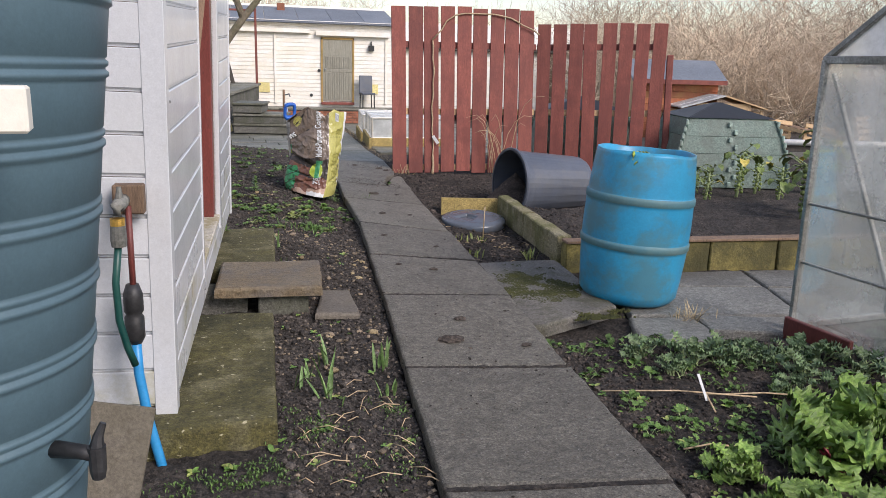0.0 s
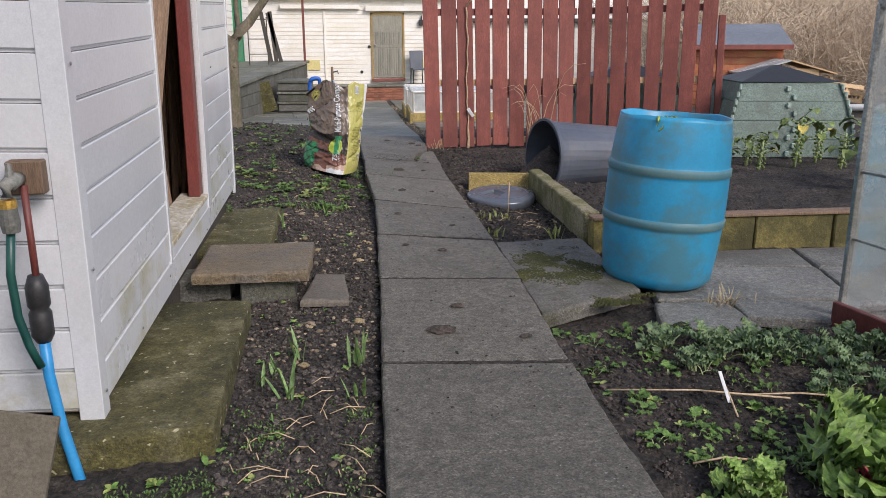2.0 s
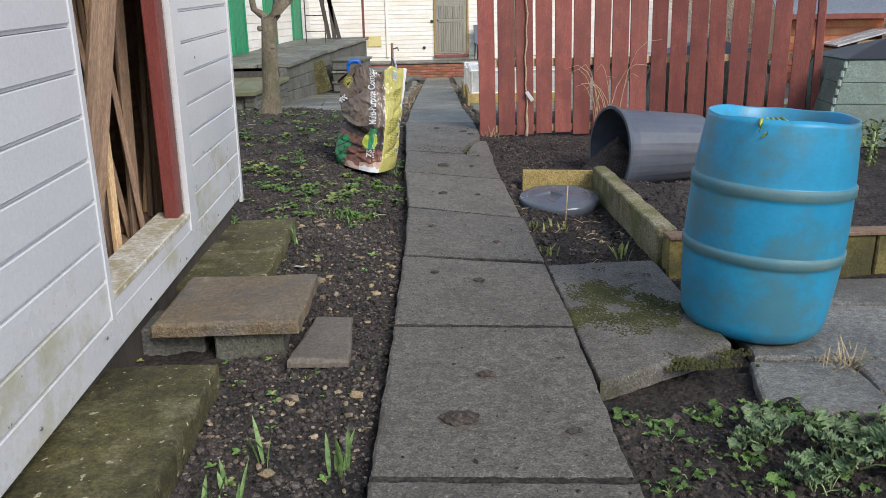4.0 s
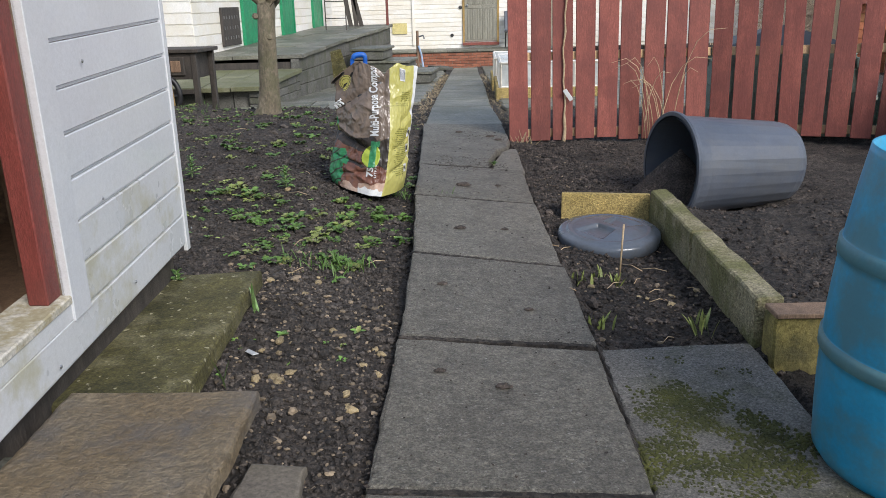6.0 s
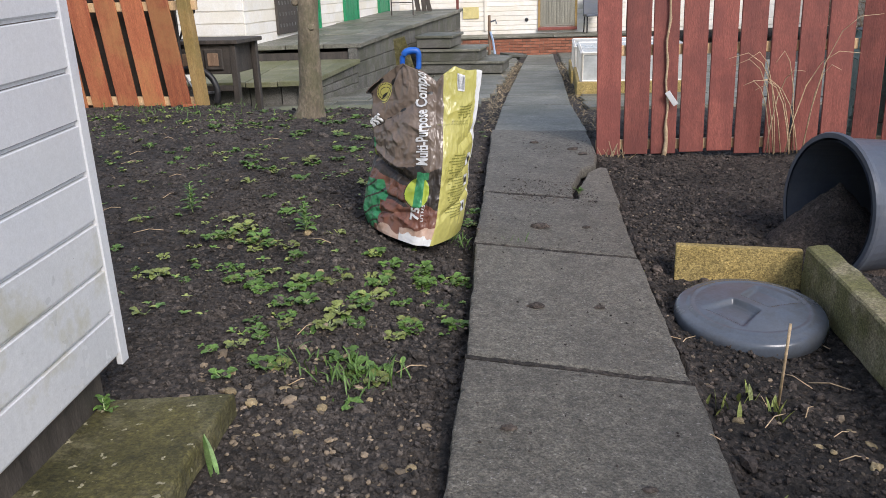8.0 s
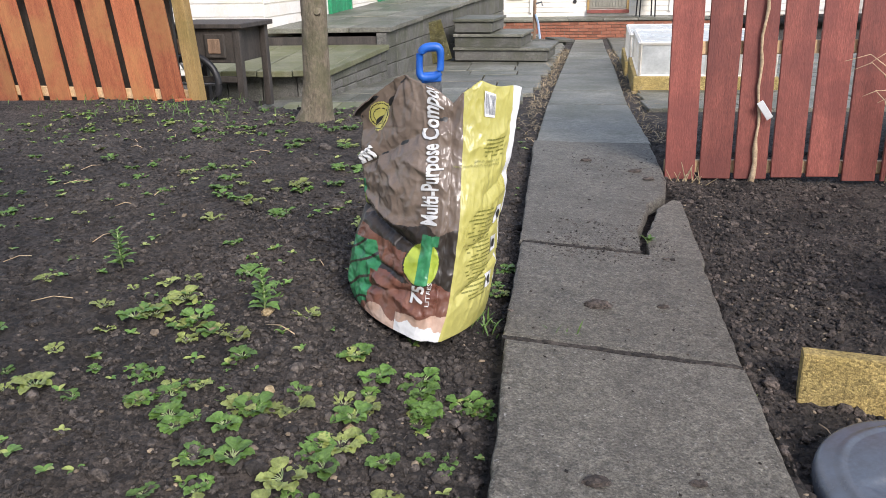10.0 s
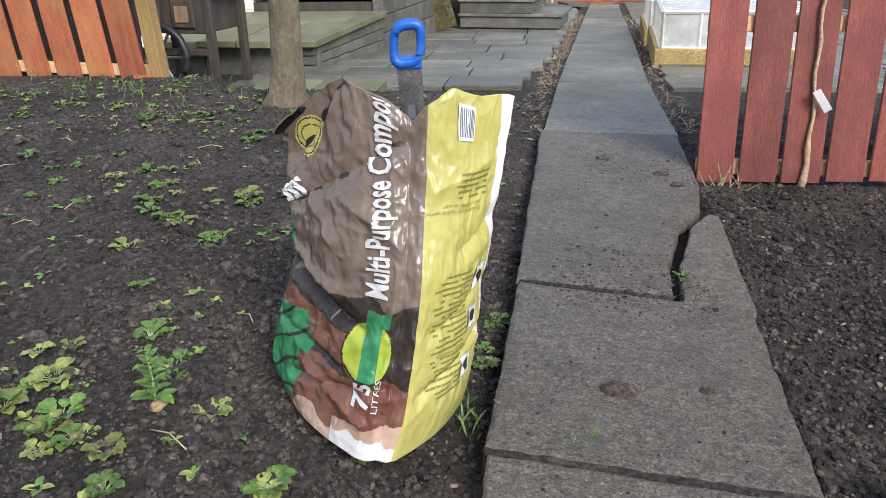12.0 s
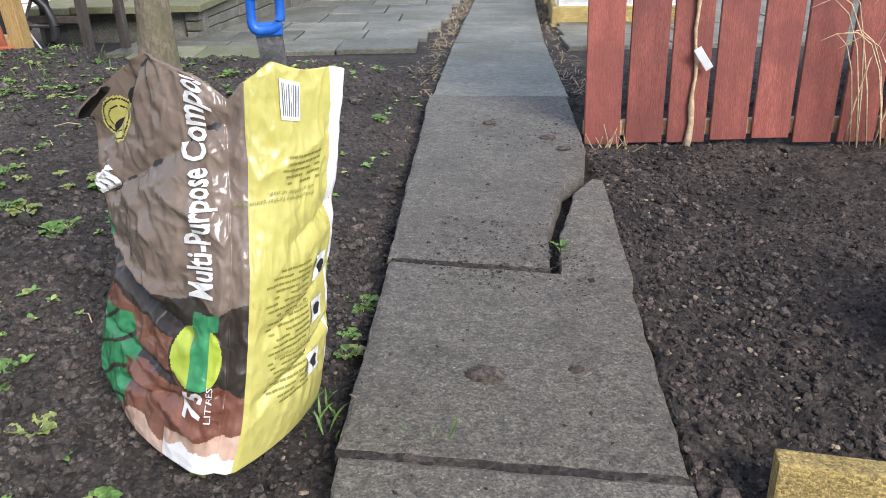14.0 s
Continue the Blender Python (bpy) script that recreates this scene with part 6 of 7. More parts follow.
def build_patio():
    random.seed(14)
    p = thing("patio", (0, 0, 0), "damp blue-grey flagstones with weeds in the joints", "paving", kind="structure")
    y = 11.45
    while y < 24.4:
        d = random.uniform(0.55, 0.85)
        xa, xb = deck_x(max(12.3, y)) - 0.02 if y > 12.25 else -1.6, path_left(y + d / 2) - 0.16
        x = xa + 0.02
        while x < xb - 0.15:
            w = min(random.uniform(0.5, 0.95), xb - x)
            slab_quad(p, "flagstone", x, x + w - 0.014, y, y + d - 0.014, lambda q, e=random.uniform(-0.012, 0.004): far_fall(q) + e - 0.012, 0.045, WETSLAB)
            x += w
        x = path_right(y + d / 2) + 0.16
        while x < 6.0 and y > 10.2:
            w = random.uniform(0.5, 0.95)
            slab_quad(p, "flagstone", x, x + w - 0.014, y, y + d - 0.014, lambda q, e=random.uniform(-0.012, 0.004): far_fall(q) + e - 0.012, 0.045, WETSLAB)
            x += w
        y += d
    for k in range(2):
        slab_quad(p, "edge_slab", -1.08 + k * 0.45, -0.64 + k * 0.45, 10.36, 10.95, lambda q: 0.04, 0.12, PALEALGAE)
    for i, (x, yy, a) in enumerate(((0.75, 21.6, 20), (1.2, 21.2, -15), (0.9, 23.4, 5), (1.55, 22.4, 30), (0.3, 23.7, 2))):
        ob = part("loose_slab", rough_up(box((0.5, 0.4, 0.07 if i != 2 else 0.16), None, 0.01), 0.004, i), GREYBLOCK if i % 2 else WETSLAB, loc=pose(x, yy, far_fall(yy) + 0.05, 3, 4, a))
        tagged(ob, "loose stone slab left by the brick wall", "slab", "loose slabs by the wall")
    ob = part("standpipe", tube([(0, 0, 0), (0, 0, 0.75), (0, 0, 0.95)], [0.035, 0.035, 0.03], 8), OLDWOOD, loc=(1.0, 22.0, far_fall(22)))
    tagged(ob, "wooden post carrying a garden tap and pale blue hose", "post")
    part("spout", tube([(0, 0, 0.8), (0.14, -0.05, 0.84), (0.16, -0.05, 0.76)], 0.018, 6), BINGREY, ob)
    part("hose", tube([(0.02, -0.05, 0.6), (0.08, -0.05, 0.4), (0.12, -0.05, 0.1)], 0.025, 6), PRINTBLUE, ob)


build_patio()


def build_far_right():
    s = thing("timber_shed", pose(10.2, 17.0, 0, 0, 0, -15), "orange timber shed with a grey felt roof", "shed")
    part("wall", cbox(-1.3, 0.6, 0, 1.8, -0.6, 1.0), NEWWOOD, s)
    add_boards(s, 1.9, 1.5, Matrix.Translation((0.6, 0, -0.5)) @ pose(0, 0, 0, 0, 0, 90) @ Matrix.Scale(-1, 4, (1, 0, 0)), ORANGEWOOD, 0.15)
    part("roof", box((2.2, 1.3, 0.05), pose(-0.35, 0.35, 1.18, 22, 0, 0), 0.01), FELT, s)
    part("fascia", cbox(-1.4, 0.72, -0.3, -0.24, 0.88, 0.98), REDPAINT, s)
    g = thing("timber_greenhouse", pose(10.3, 15.8, -0.4, 0, 0, -15), "low pale timber-framed greenhouse", "greenhouse")
    part("wall", cbox(-0.9, 0.9, 0, 1.2, 0, 0.72), NEWWOOD, g)
    for i in range(5):
        part("frame_post", cbox(-0.9 + i * 0.43, -0.84 + i * 0.43, -0.03, 0.0, 0.0, 0.76, 0.004), NEWWOOD, g)
    part("roof_pane", box((1.0, 1.4, 0.03), pose(-0.47, 0.6, 0.93, 0, -16, 0)), FROST, g)
    part("roof_pane", box((1.0, 1.4, 0.03), pose(0.47, 0.6, 0.93, 0, 16, 0)), NEWWOOD, g)
    part("gable", cbox(-0.6, 0.6, -0.04, -0.01, 0.74, 0.9, 0.01), NEWWOOD, g)
    random.seed(33)
    for i in range(6):
        pl = thing("wooden_pallet", pose(9.6 + 0.38 * i, 13.6 - 0.12 * i, -0.1 + 0.1 * (i % 3), 75 if i % 2 else 8, random.uniform(-12, 12), random.uniform(-30, 30)) @ Matrix.Scale(0.7, 4), "weathered timber pallet in a loose stack", "pallet", "stacked pallets")
        for k in range(5):
            part("slat", cbox(-0.4, 0.4, -0.4 + k * 0.18, -0.29 + k * 0.18, 0.09, 0.11, 0.003), NEWWOOD if i % 2 else OLDWOOD, pl)
        for k in (-0.36, 0.0, 0.36):
            part("bearer", cbox(k - 0.04, k + 0.04, -0.4, 0.43, 0.0, 0.088, 0.003), NEWWOOD, pl)
    w = thing("board_wall", pose(8.0, 10.3, -0.3, 0, 0, -14), "low grey timber retaining boards topped by a white pipe", "fence")
    for i in range(4):
        part("board", cbox(-0.4, 2.4, 0, 0.03, i * 0.11, i * 0.11 + 0.105, 0.003), DARKWOOD if i % 2 else GREYFITTING, w)
    part("pipe", tube([(-0.5, -0.03, 0.47), (2.5, -0.03, 0.47)], 0.045, 10), WHITEWOOD, w, "white plastic pipe", True)


build_far_right()


# ---- water butt, tap and pipework at the shed's corner ----
def build_water_butt():
    b = thing("water_butt", (-0.525, 1.36, 0.0), "teal-grey ribbed plastic water butt on a black stand", "water butt")
    prof = [(0.0, 0.36), (0.215, 0.36), (0.228, 0.37)]
    z = 0.38
    for k in range(11):
        r0, r1 = 0.23 + 0.0118 * k, 0.2375 + 0.0118 * k
        prof += [(r0, z), (r1, z + 0.07), (r1 + 0.0005, z + 0.076), (r1 + 0.006, z + 0.08), (r1 + 0.006, z + 0.086), (r1 + 0.001, z + 0.09), (r1 + 0.001, z + 0.093), (r1 + 0.006, z + 0.097), (r1 + 0.006, z + 0.103), (r1 + 0.001, z + 0.107)]
        z += 0.11
    prof += [(0.36, z), (0.34, z + 0.03), (0.0, z + 0.05)]
    part("tank", lathe(prof, 72), BUTT, b, "", True)
    part("stand", lathe([(0, 0), (0.28, 0), (0.26, 0.05), (0.22, 0.33), (0.23, 0.36), (0, 0.36)], 24), BLACKPLASTIC, b, "black plastic stand")
    tap = part("tap", tube([(0.2, -0.11, 0.55), (0.26, -0.135, 0.55), (0.285, -0.145, 0.548)], [0.015, 0.012, 0.012], 10), BLACKPLASTIC, b, "black plastic tap", True)
    part("spout", tube([(0.285, -0.145, 0.562), (0.285, -0.145, 0.522), (0.285, -0.145, 0.508)], [0.014, 0.013, 0.01], 10), BLACKPLASTIC, tap)
    part("lever", tube([(0.285, -0.145, 0.558), (0.288, -0.143, 0.578), (0.296, -0.14, 0.598)], [0.012, 0.008, 0.005], 8), BLACKPLASTIC, tap)
    ob = part("gutter_end", cbox(-0.2, 0.0, -0.05, 0.0, -0.026, 0.026, 0.003), WHITEWOOD, loc=pose(-0.242, 1.02, 1.09, 0, 0, 8))
    tagged(ob, "short end of a white plastic rail beside the water butt", "rail")
    part("rail_bracket", cbox(-0.2, -0.16, -0.04, 0.0, -1.09, -0.026), WHITEWOOD, ob)


build_water_butt()


def build_tap():
    t = thing("outdoor_tap", pose(-0.345, 2.405, 0.0), "old brass tap on a wooden block with hose fittings", "tap")
    part("backing_block", box((0.085, 0.045, 0.085), pose(0.012, -0.015, 0.755), 0.004), OLDWOOD, t, "square of mossy timber")
    part("tap_body", tube([(0.0, -0.04, 0.755), (0.0, -0.08, 0.757), (-0.008, -0.1, 0.745), (-0.01, -0.105, 0.72)], [0.018, 0.02, 0.02, 0.015], 10), GREYFITTING, t, "", True)
    part("tap_handle", tube([(-0.004, -0.085, 0.765), (-0.004, -0.085, 0.8)], [0.012, 0.006], 8), GREYFITTING, t)
    part("brass_ring", lathe([(0, 0), (0.02, 0), (0.02, 0.02), (0, 0.02)], 14, Matrix.Translation((-0.01, -0.105, 0.695))), BRASS, t, "yellow ring")
    part("connector", lathe([(0, 0), (0.02, 0), (0.023, 0.02), (0.02, 0.06), (0, 0.06)], 14, Matrix.Translation((-0.01, -0.105, 0.635))), GREYFITTING, t)
    part("hose", tube([(-0.012, -0.105, 0.64), (-0.025, -0.11, 0.53), (-0.022, -0.11, 0.42), (-0.005, -0.11, 0.34), (0.012, -0.1, 0.28)], 0.0105, 10), GREENHOSE, t, "dark green hose", True)
    part("riser", tube([(0.012, -0.05, 0.74), (0.012, -0.05, 0.45)], 0.009, 8), MAROON, t, "", True)
    part("coupling", lathe([(0, -0.09), (0.018, -0.09), (0.028, -0.07), (0.028, -0.01), (0.022, 0.0), (0.028, 0.01), (0.028, 0.06), (0.018, 0.09), (0, 0.09)], 16, Matrix.Translation((0.01, -0.05, 0.42))), BLACKPLASTIC, t, "black ribbed coupling", True)
    part("water_pipe", tube([(0.01, -0.05, 0.36), (0.014, -0.06, 0.24), (0.035, -0.08, 0.1), (0.065, -0.1, -0.03), (0.08, -0.1, -0.12)], 0.0145, 12), BLUEHOSE, t, "blue plastic water pipe", True)
    ob = part("roof_tile", rough_up(box((0.23, 0.02, 0.37), None, 0.004), 0.003, 9), SLATE, loc=pose(-0.42, 2.16, 0.03, -20, 9, -6))
    tagged(ob, "weathered brown-grey tile leaning by the shed's foot", "tile")


build_tap()


# ---- climber stem, tag and dead canes on the fence ----
def on_fence(x, z, off=0.03):
    return FENCE @ Vector((x, -off, z))


def build_climber():
    random.seed(8)
    pts = [on_fence(0.462 + 0.008 * math.sin(z * 7) + 0.006 * math.sin(z * 23), z, 0.026) for z in np.linspace(-0.04, 1.5, 24)]
    c = part("climber", add_tube(bmesh.new(), pts, [0.019, 0.017, 0.013, 0.015] + [0.0085, 0.0075, 0.0105, 0.007] * 5, 8), CANE, None, "", True)
    tagged(c, "pale bare climber stem tied up the fence", "plant")
    top = [on_fence(0.45 + 0.09 * i + 0.02 * math.sin(i * 2), 1.5 + 0.3 * math.sin(min(1, i / 4) * 1.57) - 0.012 * max(0, i - 8) ** 1.6) for i in range(15)]
    part("stem", add_tube(bmesh.new(), top, 0.008, 6), CANE, c, "", True)
    tag = part("plant_tag", box((0.036, 0.006, 0.11), None, 0.002), BAGWHITE, loc=Matrix.Translation(on_fence(0.49, 0.38, 0.06)) @ pose(0, 0, 0, 8, -35, -10))
    tagged(tag, "white plastic plant tag tied to the climber", "tag")
    for j, x in enumerate((1.12, 1.22, 1.3)):
        bm = bmesh.new()
        for i in range(4):
            h, dx = random.uniform(0.45, 0.9), random.choice((-1, -0.5, 0.4, 1)) * random.uniform(0.12, 0.4)
            up = [(0, 0), (0.12, 0.35), (0.3, 0.68), (0.55, 0.9), (0.85, 1.0), (1.25, 0.97 + random.uniform(-0.1, 0.06))]
            add_tube(bm, [on_fence(x + 0.02 * i + dx * a, h * b, 0.1 + 0.02 * (i % 3) + 0.05 * a) for a, b in up], [0.0042, 0.004, 0.0035, 0.003, 0.0024, 0.0015], 5)
        tagged(part("dead_cane_clump", bm, CANE, None, "", True), "thin dead raspberry canes arching against the fence", "plant", "dead canes", "stuff")
    bm = bmesh.new()
    for i in range(13):
        p = on_fence(random.choice((0.03, 0.05, 0.1, 0.16)) + random.uniform(-0.05, 0.1), -0.03, 0.06)
        add_tube(bm, [p, p + Vector((random.uniform(-0.05, 0.05), random.uniform(-0.05, 0), random.uniform(0.05, 0.17)))], [0.004, 0.002], 4)
    tagged(part("dry_stubs", bm, STRAW), "dry cut stems at the fence's foot", "plant", kind="stuff")


build_climber()


# ---- plants ----
def add_leaf(bm, base, direction, length, width, droop=0.4, lobes=0.0, mi=0, ruffle=0.0):
    """A cupped leaf blade of 2 x n quads with a wavy edge."""
    d = Vector(direction).normalized()
    side = d.cross(Vector((0, 0, 1)))
    side = side.normalized() if side.length > 1e-3 else Vector((1, 0, 0))
    n = 7 if ruffle or lobes else 5
    p, rows = Vector(base), []
    for i in range(n + 1):
        t = i / n
        w = width * (math.sin(math.pi * min(1, t * 0.92 + 0.06)) ** 0.75) * (1 + lobes * math.cos(t * 19))
        up = side.cross(d).normalized()
        r = ruffle * width
        rows.append([bm.verts.new(p - side * w / 2 + up * (w * 0.18 + r * math.sin(t * 23))), bm.verts.new(p + up * 0.0), bm.verts.new(p + side * w / 2 + up * (w * 0.18 + r * math.sin(t * 21 + 2)))])
        p = p + d * (length / n)
        d = (d + Vector((0, 0, -droop / n))).normalized()
    for a, b in zip(rows, rows[1:]):
        for k in (0, 1):
            bm.faces.new((a[k], a[k + 1], b[k + 1], b[k])).material_index = mi


def tiny_leaf(bm, base, d, length, width):
    """A small folded leaf of two faces."""
    side = d.cross(Vector((0.2, 0.1, 1))).normalized() * (width / 2)
    a, t, m = bm.verts.new(base), bm.verts.new(base + d * length), base + d * (length * 0.55)
    lift = Vector((0, 0, width * 0.3))
    bm.faces.new((a, bm.verts.new(m + side + lift), t))
    bm.faces.new((a, t, bm.verts.new(m - side + lift)))


def add_blade(bm, base, direction, length, width, droop, ruffle, teeth, mi=0):
    """A broad leaf blade, five points across, with a frilled edge."""
    d = Vector(direction).normalized()
    side = Vector((0, 1, 0))
    n, p, rows = 20, Vector(base), []
    for i in range(n + 1):
        t = i / n
        w = width * (0.12 + 0.88 * math.sin(math.pi * min(1, 0.10 + t * 0.82)) ** 0.8) * (1 - 0.75 * max(0, t - 0.85) / 0.15)
        up = side.cross(d).normalized() * -1
        row = []
        for c in (-1, -0.55, 0, 0.55, 1):
            e = abs(c)
            f = 1 + teeth * e * (1 if i % 2 else -1) * 0.6 + 0.16 * e * math.sin(t * 14 + c)
            wave = ruffle * width * (e * e * math.sin(t * 31 + c * 2.3) + 0.3 * math.sin(t * 43 + c * 9))
            row.append(bm.verts.new(p + side * (c * w * 0.5 * f) + up * (wave + 0.10 * w * e)))
        rows.append(row)
        p = p + d * (length / n)
        d = (d + Vector((0, 0, -droop / n))).normalized()
    for a, b in zip(rows, rows[1:]):
        for k in range(4):
            bm.faces.new((a[k], a[k + 1], b[k + 1], b[k])).material_index = mi


def rosette(seed, leaves, size, mats, upright=0.5, stalk=0.4, lobes=0.0, ruffle=0.0, wide=0.55):
    random.seed(seed)
    bm = bmesh.new()
    for i in range(leaves):
        a = i * 2.4 + random.uniform(-0.4, 0.4)
        up = upright * random.uniform(0.5, 1.3)
        d = Vector((math.cos(a), math.sin(a), up)).normalized()
        s = size * random.uniform(0.55, 1.1)
        e = d * s * stalk
        add_tube(bm, [(0, 0, -0.01), e * 0.6, e], [size * 0.025, size * 0.02, size * 0.015], 4, False, 1)
        add_leaf(bm, e, d, s * (1 - stalk), s * wide * random.uniform(0.8, 1.1), random.uniform(0.3, 0.9), lobes, 0, ruffle)
    me = bpy.data.meshes.new("leaves")
    bm.to_mesh(me)
    bm.free()
    for m in mats:
        me.materials.append(m)
    me.polygons.foreach_set("use_smooth", [True] * len(me.polygons))
    return me


def plant(name, me, x, y, scale, turn, label, group, z=None, category="plant"):
    ob = new(name, me)
    ob.matrix_basis = pose(x, y, ground_z(x, y) if z is None else z, 0, 0, turn) @ Matrix.Scale(scale, 4)
    return tagged(ob, label, category, group)


def upright_weed(seed, height):
    """A slim stem set with small toothed leaves in pairs."""
    rnd = random.Random(seed)
    bm = bmesh.new()
    add_tube(bm, [(0, 0, -0.02), (0.004, 0.002, height * 0.5), (0.0, 0.004, height)], [0.004, 0.003, 0.0015], 5, True, 1)
    for i in range(26):
        t = 0.08 + 0.92 * i / 25
        a = i * 2.4 + rnd.uniform(-0.3, 0.3)
        L = 0.055 * (1.15 - 0.65 * t) * rnd.uniform(0.8, 1.2)
        d = Vector((math.cos(a), math.sin(a), 0.35 + 0.7 * t))
        add_leaf(bm, (0, 0, height * t), d, L, L * 0.5, rnd.uniform(0.4, 1.2), 0.12, 0, 0.05)
    me = bpy.data.meshes.new("leaves")
    bm.to_mesh(me)
    bm.free()
    for m in (WEED, PALESTEM):
        me.materials.append(m)
    me.polygons.foreach_set("use_smooth", [True] * len(me.polygons))
    return me


def build_weeds():
    kinds = [rosette(40 + i, 11 + 2 * i, 0.075, [WEED if i % 3 else WEEDPALE, PALESTEM], 0.45, 0.45, 0.12 * (i % 2), 0.05, 0.62) for i in range(6)]
    tall = upright_weed(60, 0.15)
    random.seed(77)
    spots = []
    for cx, cy, n, sx, sy in ((0.36, 6.27, 20, 0.26, 0.14), (0.05, 6.25, 10, 0.22, 0.2), (0.14, 5.93, 5, 0.12, 0.1), (0.13, 5.68, 5, 0.1, 0.08), (-0.5, 6.55, 9, 0.28, 0.2), (0.55, 5.95, 6, 0.1, 0.25), (0.6, 6.35, 6, 0.09, 0.12),
                           (-0.1, 6.75, 9, 0.3, 0.15), (0.0, 7.9, 9, 0.35, 0.35), (-0.9, 8.3, 16, 0.7, 0.6), (-1.1, 9.5, 26, 0.8, 0.4), (0.3, 8.3, 6, 0.25, 0.5), (0.72, 7.1, 4, 0.05, 0.3), (-0.2, 9.2, 8, 0.3, 0.3), (0.42, 5.6, 3, 0.15, 0.1)):
        for i in range(int(n * 1.7)):
            spots.append((cx + random.gauss(0, sx), cy + random.gauss(0, sy)))
    for x, y in spots:
        if x < path_left(y) - 0.03:
            plant("weed", random.choice(kinds), x, y, random.uniform(0.35, 0.9), random.uniform(0, 360), "low green weed growing in the bare soil", "weeds in the soil", category="weed")
    for x, y in ((0.06, 6.75), (-0.55, 7.05), (-0.15, 5.25)):
        plant("weed", tall, x, y, 0.9, random.uniform(0, 360), "upright bushy green weed in the bare soil", "weeds in the soil", category="weed")
    g = bmesh.new()
    for cx, cy, n, r in ((0.46, 5.57, 110, 0.07), (0.27, 5.63, 20, 0.05), (-1.3, 10.3, 170, 0.6), (0.72, 6.9, 30, 0.05), (1.0, 6.77, 25, 0.06), (-2.2, 10.25, 120, 0.5), (0.35, 2.6, 14, 0.1)):
        for i in range(n):
            x, y = cx + random.gauss(0, r), cy + random.gauss(0, r * 0.7)
            if path_left(y) - 0.02 < x < path_right(y) and not (0.9 < x < 1.1 and abs(y - 6.775) < 0.02):
                continue
            p = Vector((x, y, ground_z(x, y) if x < path_left(y) or x > path_right(y) else -0.01))
            d = Vector((random.gauss(0, 0.5), random.gauss(0, 0.5), 1)).normalized()
            add_leaf(g, p, d, random.uniform(0.02, 0.045 if cy < 3 else 0.085), 0.006, random.uniform(0.4, 1.4))
    # dense creeping mats of tiny leaves
    for cx, cy, n, rx, ry in ((0.02, 2.17, 560, 0.055, 0.05), (0.2, 2.42, 560, 0.05, 0.07), (-0.14, 2.14, 420, 0.06, 0.04), (-0.33, 2.02, 260, 0.06, 0.05), (0.12, 2.6, 90, 0.02, 0.03), (0.5, 2.55, 220, 0.05, 0.05),
                              (0.52, 2.3, 260, 0.06, 0.07), (0.38, 2.12, 200, 0.07, 0.05), (0.58, 2.08, 200, 0.04, 0.08), (-0.2, 2.42, 60, 0.03, 0.04)):
        for i in range(n):
            x, y = cx + random.gauss(0, rx), cy + random.gauss(0, ry)
            if x > path_left(y) - 0.02 or noise.noise(Vector((x * 17, y * 17, 2))) < -0.18:
                continue
            d = Vector((random.gauss(0, 0.8), random.gauss(0, 0.8), 0.9)).normalized()
            tiny_leaf(g, Vector((x, y, ground_z(x, y) + random.uniform(0.0, 0.012))), d, random.uniform(0.006, 0.015), random.uniform(0.004, 0.007))
    tagged(part("grass_tufts", g, WEED, None, "", True), "small tufts of grass and moss in the soil", "grass", kind="stuff")
    s = bmesh.new()
    for i in range(1300):
        r = random.random()
        if r < 0.55:
            x, y = random.uniform(-2.6, 0.85), random.uniform(5.6, 10.4)
        elif r < 0.75:
            x, y = random.uniform(1.35, 2.7), random.uniform(1.7, 3.4)
        elif r < 0.85:
            x, y = random.uniform(-0.3, 0.6), random.uniform(1.8, 5.2)
        else:
            x, y = random.uniform(-2.6, 0.3), random.uniform(9.0, 10.5)
        if path_left(y) - 0.02 < x < path_right(y) + 0.03 or noise.noise(Vector((x * 1.6, y * 1.6, 0))) < -0.12:
            continue
        z = ground_z(x, y)
        a0 = random.uniform(0, 6.3)
        sz = random.uniform(0.012, 0.032)
        for k in range(random.randint(3, 6)):
            a = a0 + k * 1.6
            add_leaf(s, (x, y, z), (math.cos(a), math.sin(a), random.uniform(0.2, 0.8)), sz, sz * 0.6, 0.5, 0, random.choice((0, 0, 1)))
    tagged(part("seedlings", s, [WEED, WEEDPALE], None, "", True), "scattered tiny weed seedlings over the soil", "weeds", kind="stuff")


build_weeds()


